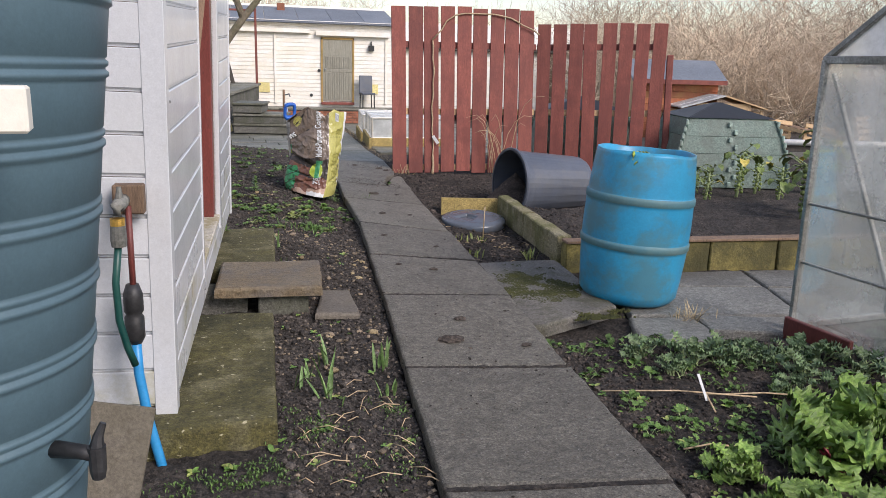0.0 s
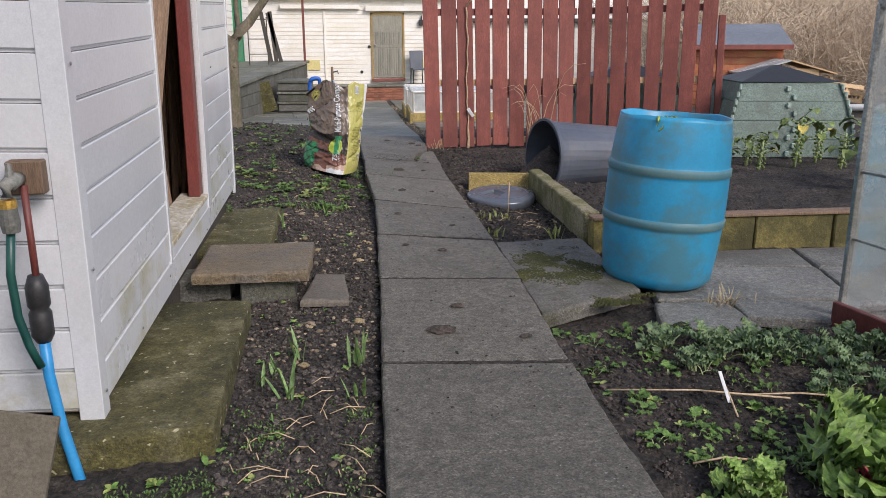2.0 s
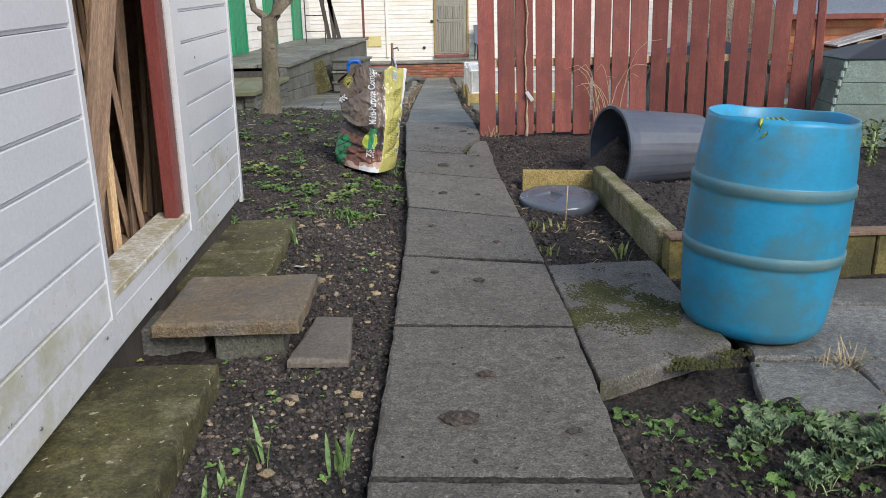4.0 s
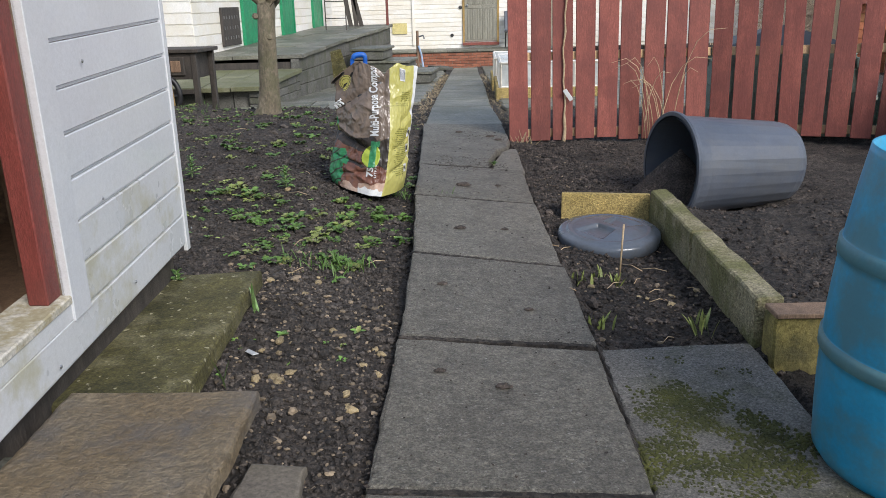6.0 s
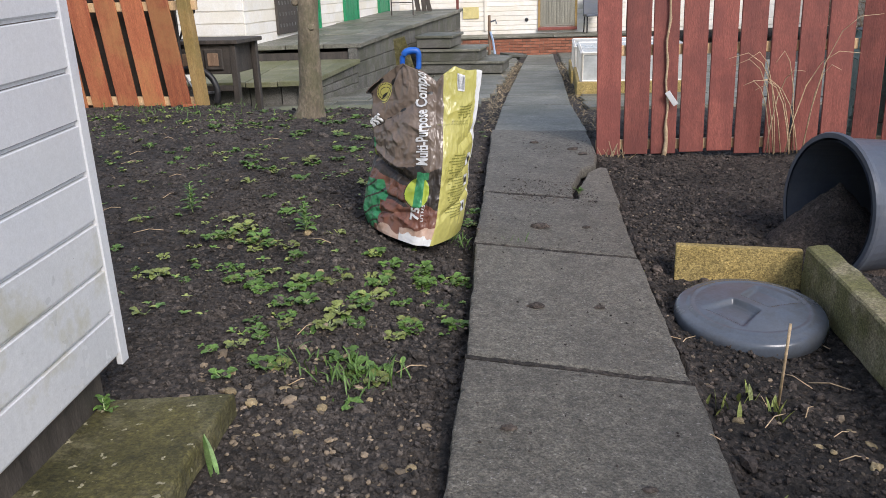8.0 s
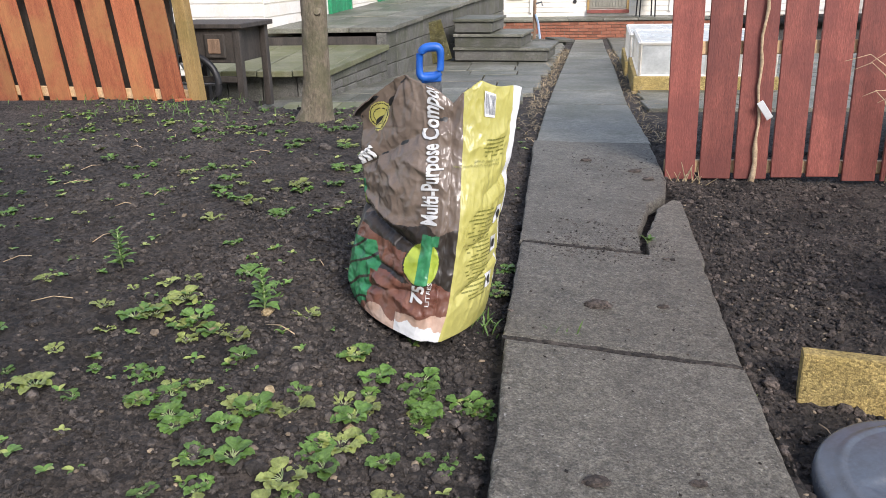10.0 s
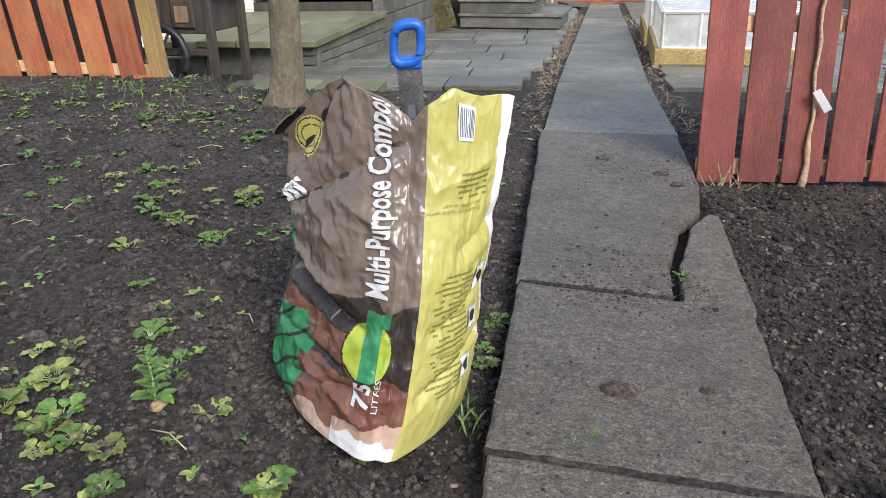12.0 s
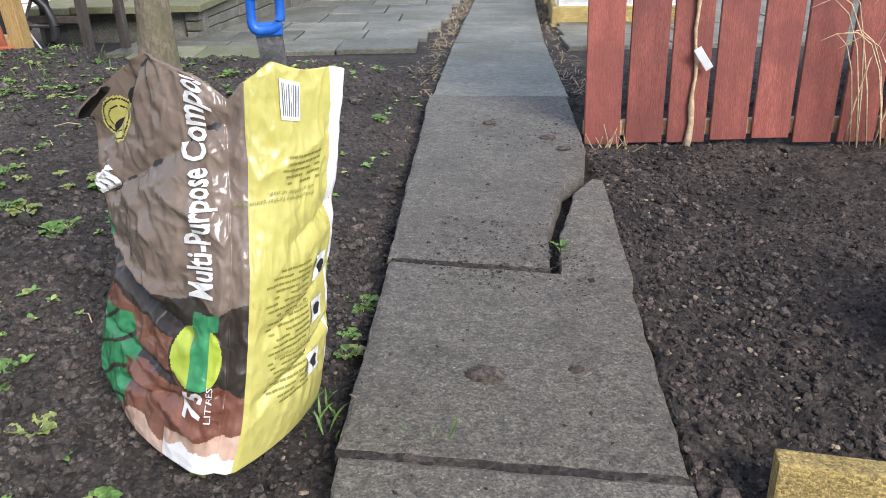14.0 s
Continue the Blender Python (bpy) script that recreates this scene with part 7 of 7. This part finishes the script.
def build_shoots():
    random.seed(31)
    def clump(x, y, n, h, mat, label, spread=0.02, z=None):
        t = thing("bulb_clump", (x, y, ground_z(x, y) if z is None else z), label, "plant", "bulb shoots")
        for i in range(n):
            b = Vector((random.gauss(0, spread), random.gauss(0, spread), -0.01))
            d = Vector((random.gauss(0, 0.22), random.gauss(0, 0.22), 1)).normalized()
            bm = bmesh.new()
            add_leaf(bm, b, d, h * random.uniform(0.5, 1.1), 0.014, random.uniform(0.1, 0.6))
            part("leaf", bm, mat, t, "", True)
    for x, y, n, h in ((0.256, 2.72, 6, 0.2), (0.155, 2.84, 3, 0.11), (0.285, 3.01, 5, 0.14), (0.5, 2.95, 6, 0.14), (0.485, 2.68, 4, 0.12), (0.2, 2.9, 3, 0.09), (0.18, 4.5, 2, 0.16), (0.19, 5.09, 2, 0.17)):
        clump(x, y, n, h, SHOOT, "fresh green bulb shoots pushing through the soil", 0.016)
    for x, y, n, h in ((1.5, 5.02, 8, 0.09), (1.87, 4.98, 6, 0.12), (1.7, 5.55, 7, 0.1), (1.53, 5.55, 6, 0.08), (1.9, 5.05, 4, 0.1), (1.62, 5.62, 5, 0.08), (1.45, 6.55, 4, 0.1)):
        clump(x, y, n, h, WEEDPALE, "yellowing cut shoots in the narrow bed", 0.022)
    cane = part("bamboo_cane", tube([(0, 0, -0.05), (0.005, 0, 0.12), (0.012, 0.01, 0.22)], 0.0045, 7), CANE, None, "", True, (1.72, 5.62, -0.1))
    tagged(cane, "short pale cane stuck in the soil beside the lid", "cane")


build_shoots()


def leaf_meshes(seed, count, size, mats, stalk, lobes, ruffle, wide):
    """Single stalked leaves, pointing along x, to be set round a plant."""
    rnd = random.Random(seed)
    out = []
    for i in range(count):
        bm = bmesh.new()
        d = Vector((1, 0, 0.55))
        d.normalize()
        e = d * size * stalk
        add_tube(bm, [(0, 0, -0.01), e * 0.6 + Vector((0, 0, 0.01)), e], [size * 0.03, size * 0.024, size * 0.016], 5, False, 1)
        add_blade(bm, e, d, size * (1 - stalk), size * wide * rnd.uniform(0.8, 1.15), rnd.uniform(0.7, 1.8), ruffle * rnd.uniform(0.6, 1.3), lobes)
        for v in bm.verts:
            v.co += noise.noise_vector(v.co * (6.0 / size) + Vector((i * 5.0, seed, 0))) * size * 0.035
        me = bpy.data.meshes.new("leaf")
        bm.to_mesh(me)
        bm.free()
        for m in mats:
            me.materials.append(m)
        me.polygons.foreach_set("use_smooth", [True] * len(me.polygons))
        out.append(me)
    return out


def leafy_plant(name, leaves, n, x, y, scale, label, group, rnd):
    t = thing(name, pose(x, y, ground_z(x, y), 0, 0, rnd.uniform(0, 360)), label, "plant", group)
    for i in range(n):
        ob = new("leaf", rnd.choice(leaves))
        ob.parent = t
        s = scale * rnd.uniform(0.55, 1.1)
        ob.matrix_basis = pose(rnd.gauss(0, 0.02), rnd.gauss(0, 0.02), 0, 0, 0, i * 137.5 + rnd.uniform(-20, 20)) @ pose(0, 0, 0, rnd.uniform(-18, 18), rnd.uniform(-42, 12), 0) @ Matrix.Scale(s, 4)
    return t


def build_vegetables():
    kale = leaf_meshes(80, 6, 0.17, [KALE, PALESTEM], 0.55, 0.3, 0.22, 0.34)
    spin = leaf_meshes(90, 6, 0.15, [WEED, PALESTEM], 0.4, 0.1, 0.1, 0.55)
    chard = [leaf_meshes(100, 5, 0.24, [CHARD, CHARDSTEM], 0.45, 0.04, 0.16, 0.5), leaf_meshes(110, 5, 0.24, [CHARD, PALESTEM], 0.45, 0.04, 0.16, 0.5), leaf_meshes(120, 5, 0.22, [CHARD, PALESTEM], 0.4, 0.05, 0.18, 0.48)]
    rnd = random.Random(57)
    random.seed(55)
    for x, y, s in ((1.73, 3.12, 0.8), (1.92, 2.98, 0.9), (2.08, 3.02, 0.95), (2.2, 2.92, 0.85), (2.32, 2.75, 0.9), (2.42, 2.98, 0.9), (2.55, 2.95, 0.8), (2.15, 2.62, 0.7), (2.62, 2.75, 0.9), (1.78, 2.9, 0.6)):
        leafy_plant("kale_plant", kale, 22, x, y, s, "leafy grey-green brassica plant in the vegetable bed", "brassicas in the bed", rnd)
    for i in range(110):
        x, y = random.uniform(1.36, 2.4), random.uniform(1.7, 3.3)
        leafy_plant("leafy_weed", spin, 8, x, y, random.uniform(0.16, 0.42), "small leafy green weed in the vegetable bed", "weeds in the vegetable bed", rnd)
    for k, (x, y, s) in enumerate(((1.83, 2.0, 0.95), (2.05, 2.2, 1.0), (1.55, 1.78, 0.75), (2.3, 2.35, 1.0), (2.1, 1.8, 1.1), (1.75, 1.65, 0.9), (2.4, 2.05, 1.1), (1.52, 2.05, 0.5))):
        leafy_plant("chard_plant", chard[k % 3], 30, x, y, s, "large crinkled bright green chard with " + ("red stems" if k % 3 == 0 else "pale stems"), "chard in the bed", rnd)
    bm = bmesh.new()
    random.seed(56)
    for x0, y0, x1, y1 in ((1.36, 2.72, 1.95, 2.55), (1.75, 2.62, 2.25, 2.5), (1.7, 2.45, 1.78, 2.68), (1.42, 2.2, 1.62, 2.18), (1.9, 2.35, 2.1, 2.2)):
        zz = ground_z((x0 + x1) / 2, (y0 + y1) / 2) + 0.03
        add_tube(bm, [(x0, y0, zz), ((x0 + x1) / 2, (y0 + y1) / 2 + 0.01, zz + 0.01), (x1, y1, zz)], 0.0035, 6)
    tagged(part("dead_stems", bm, CANE, None, "", True), "pale dead stems lying on the vegetable bed", "stems", kind="stuff")
    lab = part("plant_label", box((0.018, 0.003, 0.11), None, 0.001), BAGWHITE, loc=pose(1.72, 2.58, -0.06, -35, 12, 25))
    tagged(lab, "white plastic plant label leaning in the soil", "label")
    lab = part("plant_label", box((0.022, 0.004, 0.12), None, 0.002), BAGWHITE, loc=pose(0.22, 4.75, -0.035, 78, 0, 30))
    tagged(lab, "white plastic plant label lying on the soil", "label")
    # brassicas gone over, by the compost bin
    SPROUT = leaf_material("yellowing_sprout_leaf", (0.1, 0.15, 0.035), (0.2, 0.26, 0.07), (0.3, 0.34, 0.16))
    random.seed(58)
    for x, y, s in ((4.3, 6.75, 0.8), (4.85, 7.05, 1.1), (5.0, 6.6, 0.8), (4.5, 7.3, 0.7), (5.9, 7.2, 1.2), (6.3, 7.6, 1.3), (4.45, 5.55, 1.2), (4.7, 5.75, 1.1), (5.2, 7.25, 0.9), (4.1, 7.0, 0.6)):
        t = thing("sprout_plant", (x, y, ground_z(x, y)), "tired brussels sprout plant with drooping green leaves", "plant", "sprout plants")
        h = 0.42 * s
        part("stalk", tube([(0, 0, -0.03), (0.02, 0, h * 0.5), (0.05 * s, 0.02, h)], [0.018, 0.015, 0.01], 7), PALESTEM, t, "", True)
        bm = bmesh.new()
        for i in range(9):
            a, z = i * 2.4, h * random.uniform(0.45, 1.0)
            d = Vector((math.cos(a), math.sin(a), random.uniform(0.0, 0.7)))
            add_tube(bm, [(0.03 * s, 0.01, z), Vector((0.03 * s, 0.01, z)) + d * 0.1 * s], 0.005, 4, False, 1)
            add_leaf(bm, Vector((0.03 * s, 0.01, z)) + d * 0.1 * s, d, 0.17 * s * random.uniform(0.5, 1.1), 0.085 * s, 2.2, 0.08, 2 if random.random() < 0.15 else 0, 0.08)
        for i in range(34):
            a, z = i * 1.7, h * (0.12 + 0.025 * i)
            bmesh.ops.create_icosphere(bm, subdivisions=1, radius=random.uniform(0.012, 0.02) * s, matrix=Matrix.Translation((0.035 * math.cos(a) + 0.02, 0.035 * math.sin(a), z)))
        part("leaves", bm, [SPROUT, PALESTEM, YELLOWLEAF], t, "", True)


build_vegetables()


# ---- bare woods behind ----
def bare_tree(seed, height, spread, stems, mat):
    rnd = random.Random(seed)
    verts, faces = [], []
    def seg(p, q, r0, r1):
        d = (q - p).normalized()
        u = d.cross(Vector((0.3, 0.9, 0.2))).normalized()
        w = d.cross(u)
        o = len(verts)
        for c, r in ((p, r0), (q, r1)):
            for k in range(3):
                a = k * 2.0944
                verts.append(c + u * (r * math.cos(a)) + w * (r * math.sin(a)))
        for k in range(3):
            faces.append((o + k, o + (k + 1) % 3, o + 3 + (k + 1) % 3, o + 3 + k))
    def grow(p, d, L, r, level):
        n = 3 if level < 3 else 2
        for i in range(n):
            d2 = (d + Vector((rnd.gauss(0, 0.16), rnd.gauss(0, 0.16), rnd.gauss(0.03, 0.12)))).normalized()
            q = p + d2 * (L / n)
            r2 = r * 0.82
            seg(p, q, r, r2)
            p, d, r = q, d2, r2
            if level < 4:
                for c in range(2 if level < 3 else 1 + (rnd.random() < 0.6)):
                    side = Vector((rnd.gauss(0, 1), rnd.gauss(0, 1), rnd.gauss(0.25, 0.6))).normalized()
                    grow(p, (d * 0.55 + side * 0.75).normalized(), L * rnd.uniform(0.45, 0.75), max(0.007, r * 0.55), level + 1)
    for s in range(stems):
        a = rnd.uniform(0, 6.3)
        d = Vector((math.cos(a) * spread, math.sin(a) * spread, 1)).normalized()
        grow(Vector((math.cos(a) * 0.15, math.sin(a) * 0.15, 0)), d, height * rnd.uniform(0.45, 0.62), 0.05, 1)
    me = bpy.data.meshes.new("branches")
    me.from_pydata([tuple(v) for v in verts], [], faces)
    me.materials.append(mat)
    return me


def build_woods():
    kinds = [bare_tree(3, 5.5, 0.5, 5, TWIG), bare_tree(8, 6.0, 0.3, 4, TWIGDARK), bare_tree(15, 4.6, 0.9, 6, TWIG)]
    rnd = random.Random(6)
    for i in range(150):
        ang = rnd.uniform(-6, 50)
        dist = rnd.uniform(33, 50) if ang > 9 else rnd.uniform(44, 60)
        if ang > 22:
            dist = rnd.uniform(24, 42)
        x, y = dist * math.sin(radians(ang)), dist * math.cos(radians(ang))
        k = rnd.randrange(3)
        ob = new("bare_tree", kinds[k])
        s = rnd.uniform(0.75, 1.15) * (dist / 40) ** 0.5 * (0.72 if 8 < ang < 24 else 1.0)
        ob.matrix_basis = pose(x, y, -0.75, 0, 0, rnd.uniform(0, 360)) @ Matrix.Diagonal((s, s, s * (1.1 if k == 1 else 1.0), 1))
        tagged(ob, "leafless tan scrub tree in the hedge behind the plots", "tree", "bare trees behind the plots")


build_woods()


# ---- stones, clods and straw over the soil ----
def scatter(name, n, area, size, mat, label, seed, flat=0.7, on_path=False):
    rnd = random.Random(seed)
    if size < 0.0085:
        bv = [Vector(p) for p in ((1, 0, 0), (-1, 0, 0), (0, 1, 0), (0, -1, 0), (0, 0, 1), (0, 0, -1))]
        bf = [[0, 2, 4], [2, 1, 4], [1, 3, 4], [3, 0, 4], [2, 0, 5], [1, 2, 5], [3, 1, 5], [0, 3, 5]]
    else:
        base = bmesh.new()
        bmesh.ops.create_icosphere(base, subdivisions=1, radius=1)
        bv = [v.co.copy() for v in base.verts]
        bf = [[v.index for v in f.verts] for f in base.faces]
        base.free()
    verts, faces = [], []
    while n > 0:
        x0, x1, y0, y1 = rnd.choice(area)
        x, y = rnd.uniform(x0, x1), rnd.uniform(y0, y1)
        inside = path_left(y) - 0.01 < x < path_right(y) + 0.01
        if inside != on_path or (1.4 < x < 2.05 and 3.45 < y < 4.78) or (x < 0.17 and 2.25 < y < 5.4 and not 0.0 < x < 0.1 and x < 0.1) or (x > 1.95 and 3.2 < y < 4.66):
            n -= 0.2
            continue
        s = size * rnd.uniform(0.4, 1.0) * (1.9 if rnd.random() < 0.06 else 1.0)
        z = (path_z(x, y) if on_path else ground_z(x, y)) + s * 0.2
        r = Euler((rnd.uniform(-0.4, 0.4), rnd.uniform(-0.4, 0.4), rnd.uniform(0, 6.3))).to_matrix()
        o = len(verts)
        sx, sy = rnd.uniform(0.7, 1.3), rnd.uniform(0.6, 1.1)
        for v in bv:
            j = 1 + rnd.uniform(-0.22, 0.22)
            p = r @ Vector((v.x * sx * j, v.y * sy * j, v.z * flat * j)) * s
            verts.append((p.x + x, p.y + y, p.z + z))
        faces += [[o + k for k in f] for f in bf]
        n -= 1
    me = bpy.data.meshes.new(name)
    me.from_pydata(verts, [], faces)
    me.materials.append(mat)
    return tagged(new(name, me), label, "stones" if mat is PEBBLE else "soil", kind="stuff")


LEFT, RIGHT = (-2.4, 0.9, 5.4, 10.4), (1.35, 3.6, 4.7, 9.0)
NEARLEFT, VEG, STRIP = (0.08, 0.72, 1.7, 5.6), (1.3, 2.7, 1.6, 3.4), (1.35, 2.1, 4.8, 8.8)
scatter("bed_clods", 6000, [RIGHT, VEG, STRIP, STRIP], 0.012, BEDCLOD, "loose crumbs of black bed soil", 21, 0.75)
scatter("soil_clods", 8000, [LEFT, LEFT, NEARLEFT, (0.0, 0.9, 5.4, 8.0)], 0.014, CLOD, "loose crumbs and clods of dark soil", 1, 0.75)
scatter("bed_crumbs", 15000, [(1.38, 2.6, 4.7, 9.0), (1.38, 2.4, 6.6, 9.0), VEG], 0.0075, BEDCLOD, "fine crumbs of black bed soil", 22, 0.8)
scatter("fine_crumbs", 26000, [(-1.6, 0.9, 5.4, 9.6), (-0.4, 0.85, 5.4, 8.0), (-0.4, 0.85, 5.4, 8.0), NEARLEFT, NEARLEFT], 0.008, CLOD, "fine crumbs of dark soil", 11, 0.8)
scatter("large_clods", 520, [LEFT, LEFT, (-0.4, 0.85, 5.4, 8.0)], 0.019, CLOD, "larger lumps of dark soil", 2, 0.7)
scatter("large_bed_clods", 420, [(1.38, 2.4, 6.7, 9.0), (1.38, 2.6, 4.7, 9.0)], 0.018, BEDCLOD, "larger lumps of black bed soil", 24, 0.7)
scatter("pebbles", 1700, [LEFT, NEARLEFT, NEARLEFT, NEARLEFT, STRIP, (0.0, 0.75, 4.0, 6.4)], 0.009, PEBBLE, "small pale stones among the soil", 3, 0.6)
scatter("gravel", 230, [(-0.05, 0.35, 5.2, 5.75), (0.3, 0.7, 3.9, 5.2), (0.1, 0.6, 3.0, 3.6)], 0.014, PEBBLE, "patch of buff gravel by the slabs", 4, 0.6)
scatter("path_crumbs", 420, [(0.5, 1.6, 1.6, 9.5)], 0.0066, BEDCLOD, "crumbs of soil dropped on the path", 5, 0.5, True)
scatter("path_crumbs", 700, [(0.95, 1.45, 7.4, 7.75), (1.0, 1.35, 7.45, 7.9), (1.1, 1.7, 8.7, 9.2)], 0.0062, BEDCLOD, "soil trodden across the path", 6, 0.35, True)
for k, (x, y, s) in enumerate(((0.833, 3.13, 0.055), (0.95, 3.42, 0.03), (1.05, 4.4, 0.025), (1.02, 6.05, 0.03), (1.25, 6.1, 0.02), (0.9, 5.25, 0.022), (1.2, 9.05, 0.03), (1.45, 8.85, 0.035), (1.5, 8.7, 0.03), (1.1, 7.0, 0.045), (1.32, 7.05, 0.02), (0.86, 4.5, 0.02), (1.22, 5.05, 0.018), (1.15, 3.05, 0.025))):
    bm = bmesh.new()
    bmesh.ops.create_icosphere(bm, subdivisions=3, radius=1)
    for v in bm.verts:
        v.co = Vector((v.co.x * s, v.co.y * s * 0.6, max(-0.1, v.co.z) * s * 0.38)) * (1 + 0.35 * noise.noise(v.co * 2.3 + Vector((k * 4, 0, 0))))
    tagged(part("soil_lump", bm, BEDCLOD, None, "", False, (x, y, path_z(x, y) + 0.004)), "dark lump of soil dropped on the path slab", "soil", "soil lumps on the path")


def build_straw():
    rnd = random.Random(19)
    bm = bmesh.new()
    for i in range(2000):
        y = rnd.uniform(9.7, 20)
        x = (path_left(y) - abs(rnd.gauss(0.09, 0.06))) if rnd.random() < 0.6 else (path_right(y) + abs(rnd.gauss(0.09, 0.06)))
        if i < 420:
            x, y = -0.35 + rnd.gauss(0, 0.45), 10.5 + rnd.gauss(0, 0.14)
        p = Vector((x, y, far_fall(y) - 0.02))
        d = Vector((rnd.gauss(0, 1.1), rnd.gauss(0, 1.1), rnd.uniform(0.1, 0.7))).normalized()
        add_leaf(bm, p, d, rnd.uniform(0.03, 0.11), 0.007, rnd.uniform(0.3, 1.5))
    tagged(part("dry_grass", bm, STRAW, None, "", True), "bleached dry grass along the path's edges", "grass", kind="stuff")
    bm = bmesh.new()
    for i in range(90):
        r = rnd.random()
        if r < 0.4:
            x, y = 0.36 + rnd.gauss(0, 0.14), 2.3 + rnd.gauss(0, 0.2)
        elif r < 0.6:
            x, y = rnd.uniform(1.4, 2.0), rnd.uniform(4.9, 6.5)
        else:
            x, y = rnd.uniform(-1.5, 0.8), rnd.uniform(5.4, 9.5)
        if path_left(y) < x < path_right(y):
            continue
        a, L = rnd.uniform(0, 6.3), rnd.uniform(0.03, 0.13)
        z = ground_z(x, y) + 0.012
        add_tube(bm, [(x, y, z), (x + L * 0.5 * math.cos(a), y + L * 0.5 * math.sin(a) + 0.01, z + 0.008), (x + L * math.cos(a), y + L * math.sin(a), z)], 0.0018, 4)
    tagged(part("dead_twigs", bm, CANE, None, "", True), "brown dead twigs and stems on the soil", "twigs", kind="stuff")
    bm = bmesh.new()
    for i in range(60):
        p = Vector((2.28 + rnd.gauss(0, 0.05), 3.62 + rnd.gauss(0, 0.04), -0.15))
        d = Vector((rnd.gauss(0, 0.7), rnd.gauss(0, 0.7), 1)).normalized()
        add_leaf(bm, p, d, rnd.uniform(0.04, 0.14), 0.005, rnd.uniform(0.3, 1.2))
    tagged(part("dry_tuft", bm, STRAW, None, "", True), "tuft of bleached grass growing beside the barrel", "grass", kind="stuff")


build_straw()


def build_moss():
    """Cushions of moss on the worn slab beside the path."""
    rnd = random.Random(23)
    verts, faces = [], []
    n = 0
    while n < 7500:
        x, y = rnd.uniform(1.37, 1.97), rnd.uniform(3.55, 4.7)
        f = noise.noise(Vector((x * 3.1, y * 3.1, 4.0))) + 0.4 * noise.noise(Vector((x * 11, y * 11, 1))) - abs(x - 1.66) * 0.6 + 0.14 - 0.25 * smooth01(y, 4.3, 4.7)
        n += 0.15
        if f < 0.5 * rnd.random():
            continue
        n += 0.85
        s, h, o = rnd.uniform(0.003, 0.009), rnd.uniform(0.002, 0.006), len(verts)
        a0 = rnd.uniform(0, 6.3)
        verts.append((x, y, -0.091 + h))
        verts += [(x + s * 0.6 * math.cos(a0 + k * 1.047), y + s * 0.6 * math.sin(a0 + k * 1.047), -0.091 + h * 0.7) for k in range(6)]
        verts += [(x + s * math.cos(a0 + k * 1.047), y + s * math.sin(a0 + k * 1.047), -0.095) for k in range(6)]
        for k in range(6):
            j = (k + 1) % 6
            faces += [(o, o + 1 + k, o + 1 + j), (o + 1 + k, o + 7 + k, o + 7 + j, o + 1 + j)]
    me = bpy.data.meshes.new("moss")
    me.from_pydata(verts, [], faces)
    me.materials.append(MOSS)
    tagged(new("moss", me), "patchy green moss cushions on the worn slab", "moss", kind="stuff")


MOSS = material("green_moss", (0.032, 0.036, 0.008), (0.085, 0.088, 0.02), 0.95, 9, 120, 0.8, 0.004, world_space=True, vary=0)
build_moss()


def build_stones():
    """Single buff stones lying on the soil between the slabs and the path."""
    rnd = random.Random(44)
    shapes = []
    for k in range(5):
        bm = bmesh.new()
        bmesh.ops.create_icosphere(bm, subdivisions=2, radius=1)
        for v in bm.verts:
            v.co = Vector((v.co.x * 1.2, v.co.y * 0.9, v.co.z * 0.6)) * (1 + 0.4 * noise.noise(v.co * 1.3 + Vector((k * 7, 0, 0))))
        me = bpy.data.meshes.new("stone")
        bm.to_mesh(me)
        bm.free()
        me.materials.append(BUFFSTONE)
        shapes.append(me)
    for i in range(64):
        cx, cy, sx, sy = rnd.choice(((0.6, 4.55, 0.05, 0.15), (0.45, 4.8, 0.15, 0.3), (0.3, 4.6, 0.08, 0.2), (0.45, 5.35, 0.2, 0.15), (0.15, 5.55, 0.12, 0.08), (0.4, 3.2, 0.12, 0.2), (0.2, 6.0, 0.4, 0.5), (1.75, 5.2, 0.15, 0.25)))
        x, y = cx + rnd.gauss(0, sx), cy + rnd.gauss(0, sy)
        if x > path_left(y) - 0.03 and x < path_right(y) + 0.05 or x < 0.2 and y < 5.4:
            continue
        s = rnd.uniform(0.008, 0.02)
        ob = new("stone", rnd.choice(shapes))
        ob.matrix_basis = pose(x, y, ground_z(x, y) + s * 0.25, rnd.uniform(-15, 15), rnd.uniform(-15, 15), rnd.uniform(0, 360)) @ Matrix.Scale(s, 4)
        tagged(ob, "small buff stone lying on the soil", "stone", "buff stones on the soil")


BUFFSTONE = material("buff_stone", (0.22, 0.16, 0.075), (0.4, 0.32, 0.19), 0.75, 2.0, 8, 0.3, 0.02, vary=0.35)
build_stones()
crack_weed = rosette(66, 9, 0.05, [WEED, PALESTEM], 1.2, 0.4, 0.0, 0.05, 0.4)
plant("weed", crack_weed, 1.365, 7.72, 1.0, 30, "small green weed growing in the cracked path slab", "weeds in the soil", -0.02, "weed")
plant("weed", crack_weed, 1.0, 6.785, 0.8, 80, "small green weed growing between two path slabs", "weeds in the soil", -0.01, "weed")
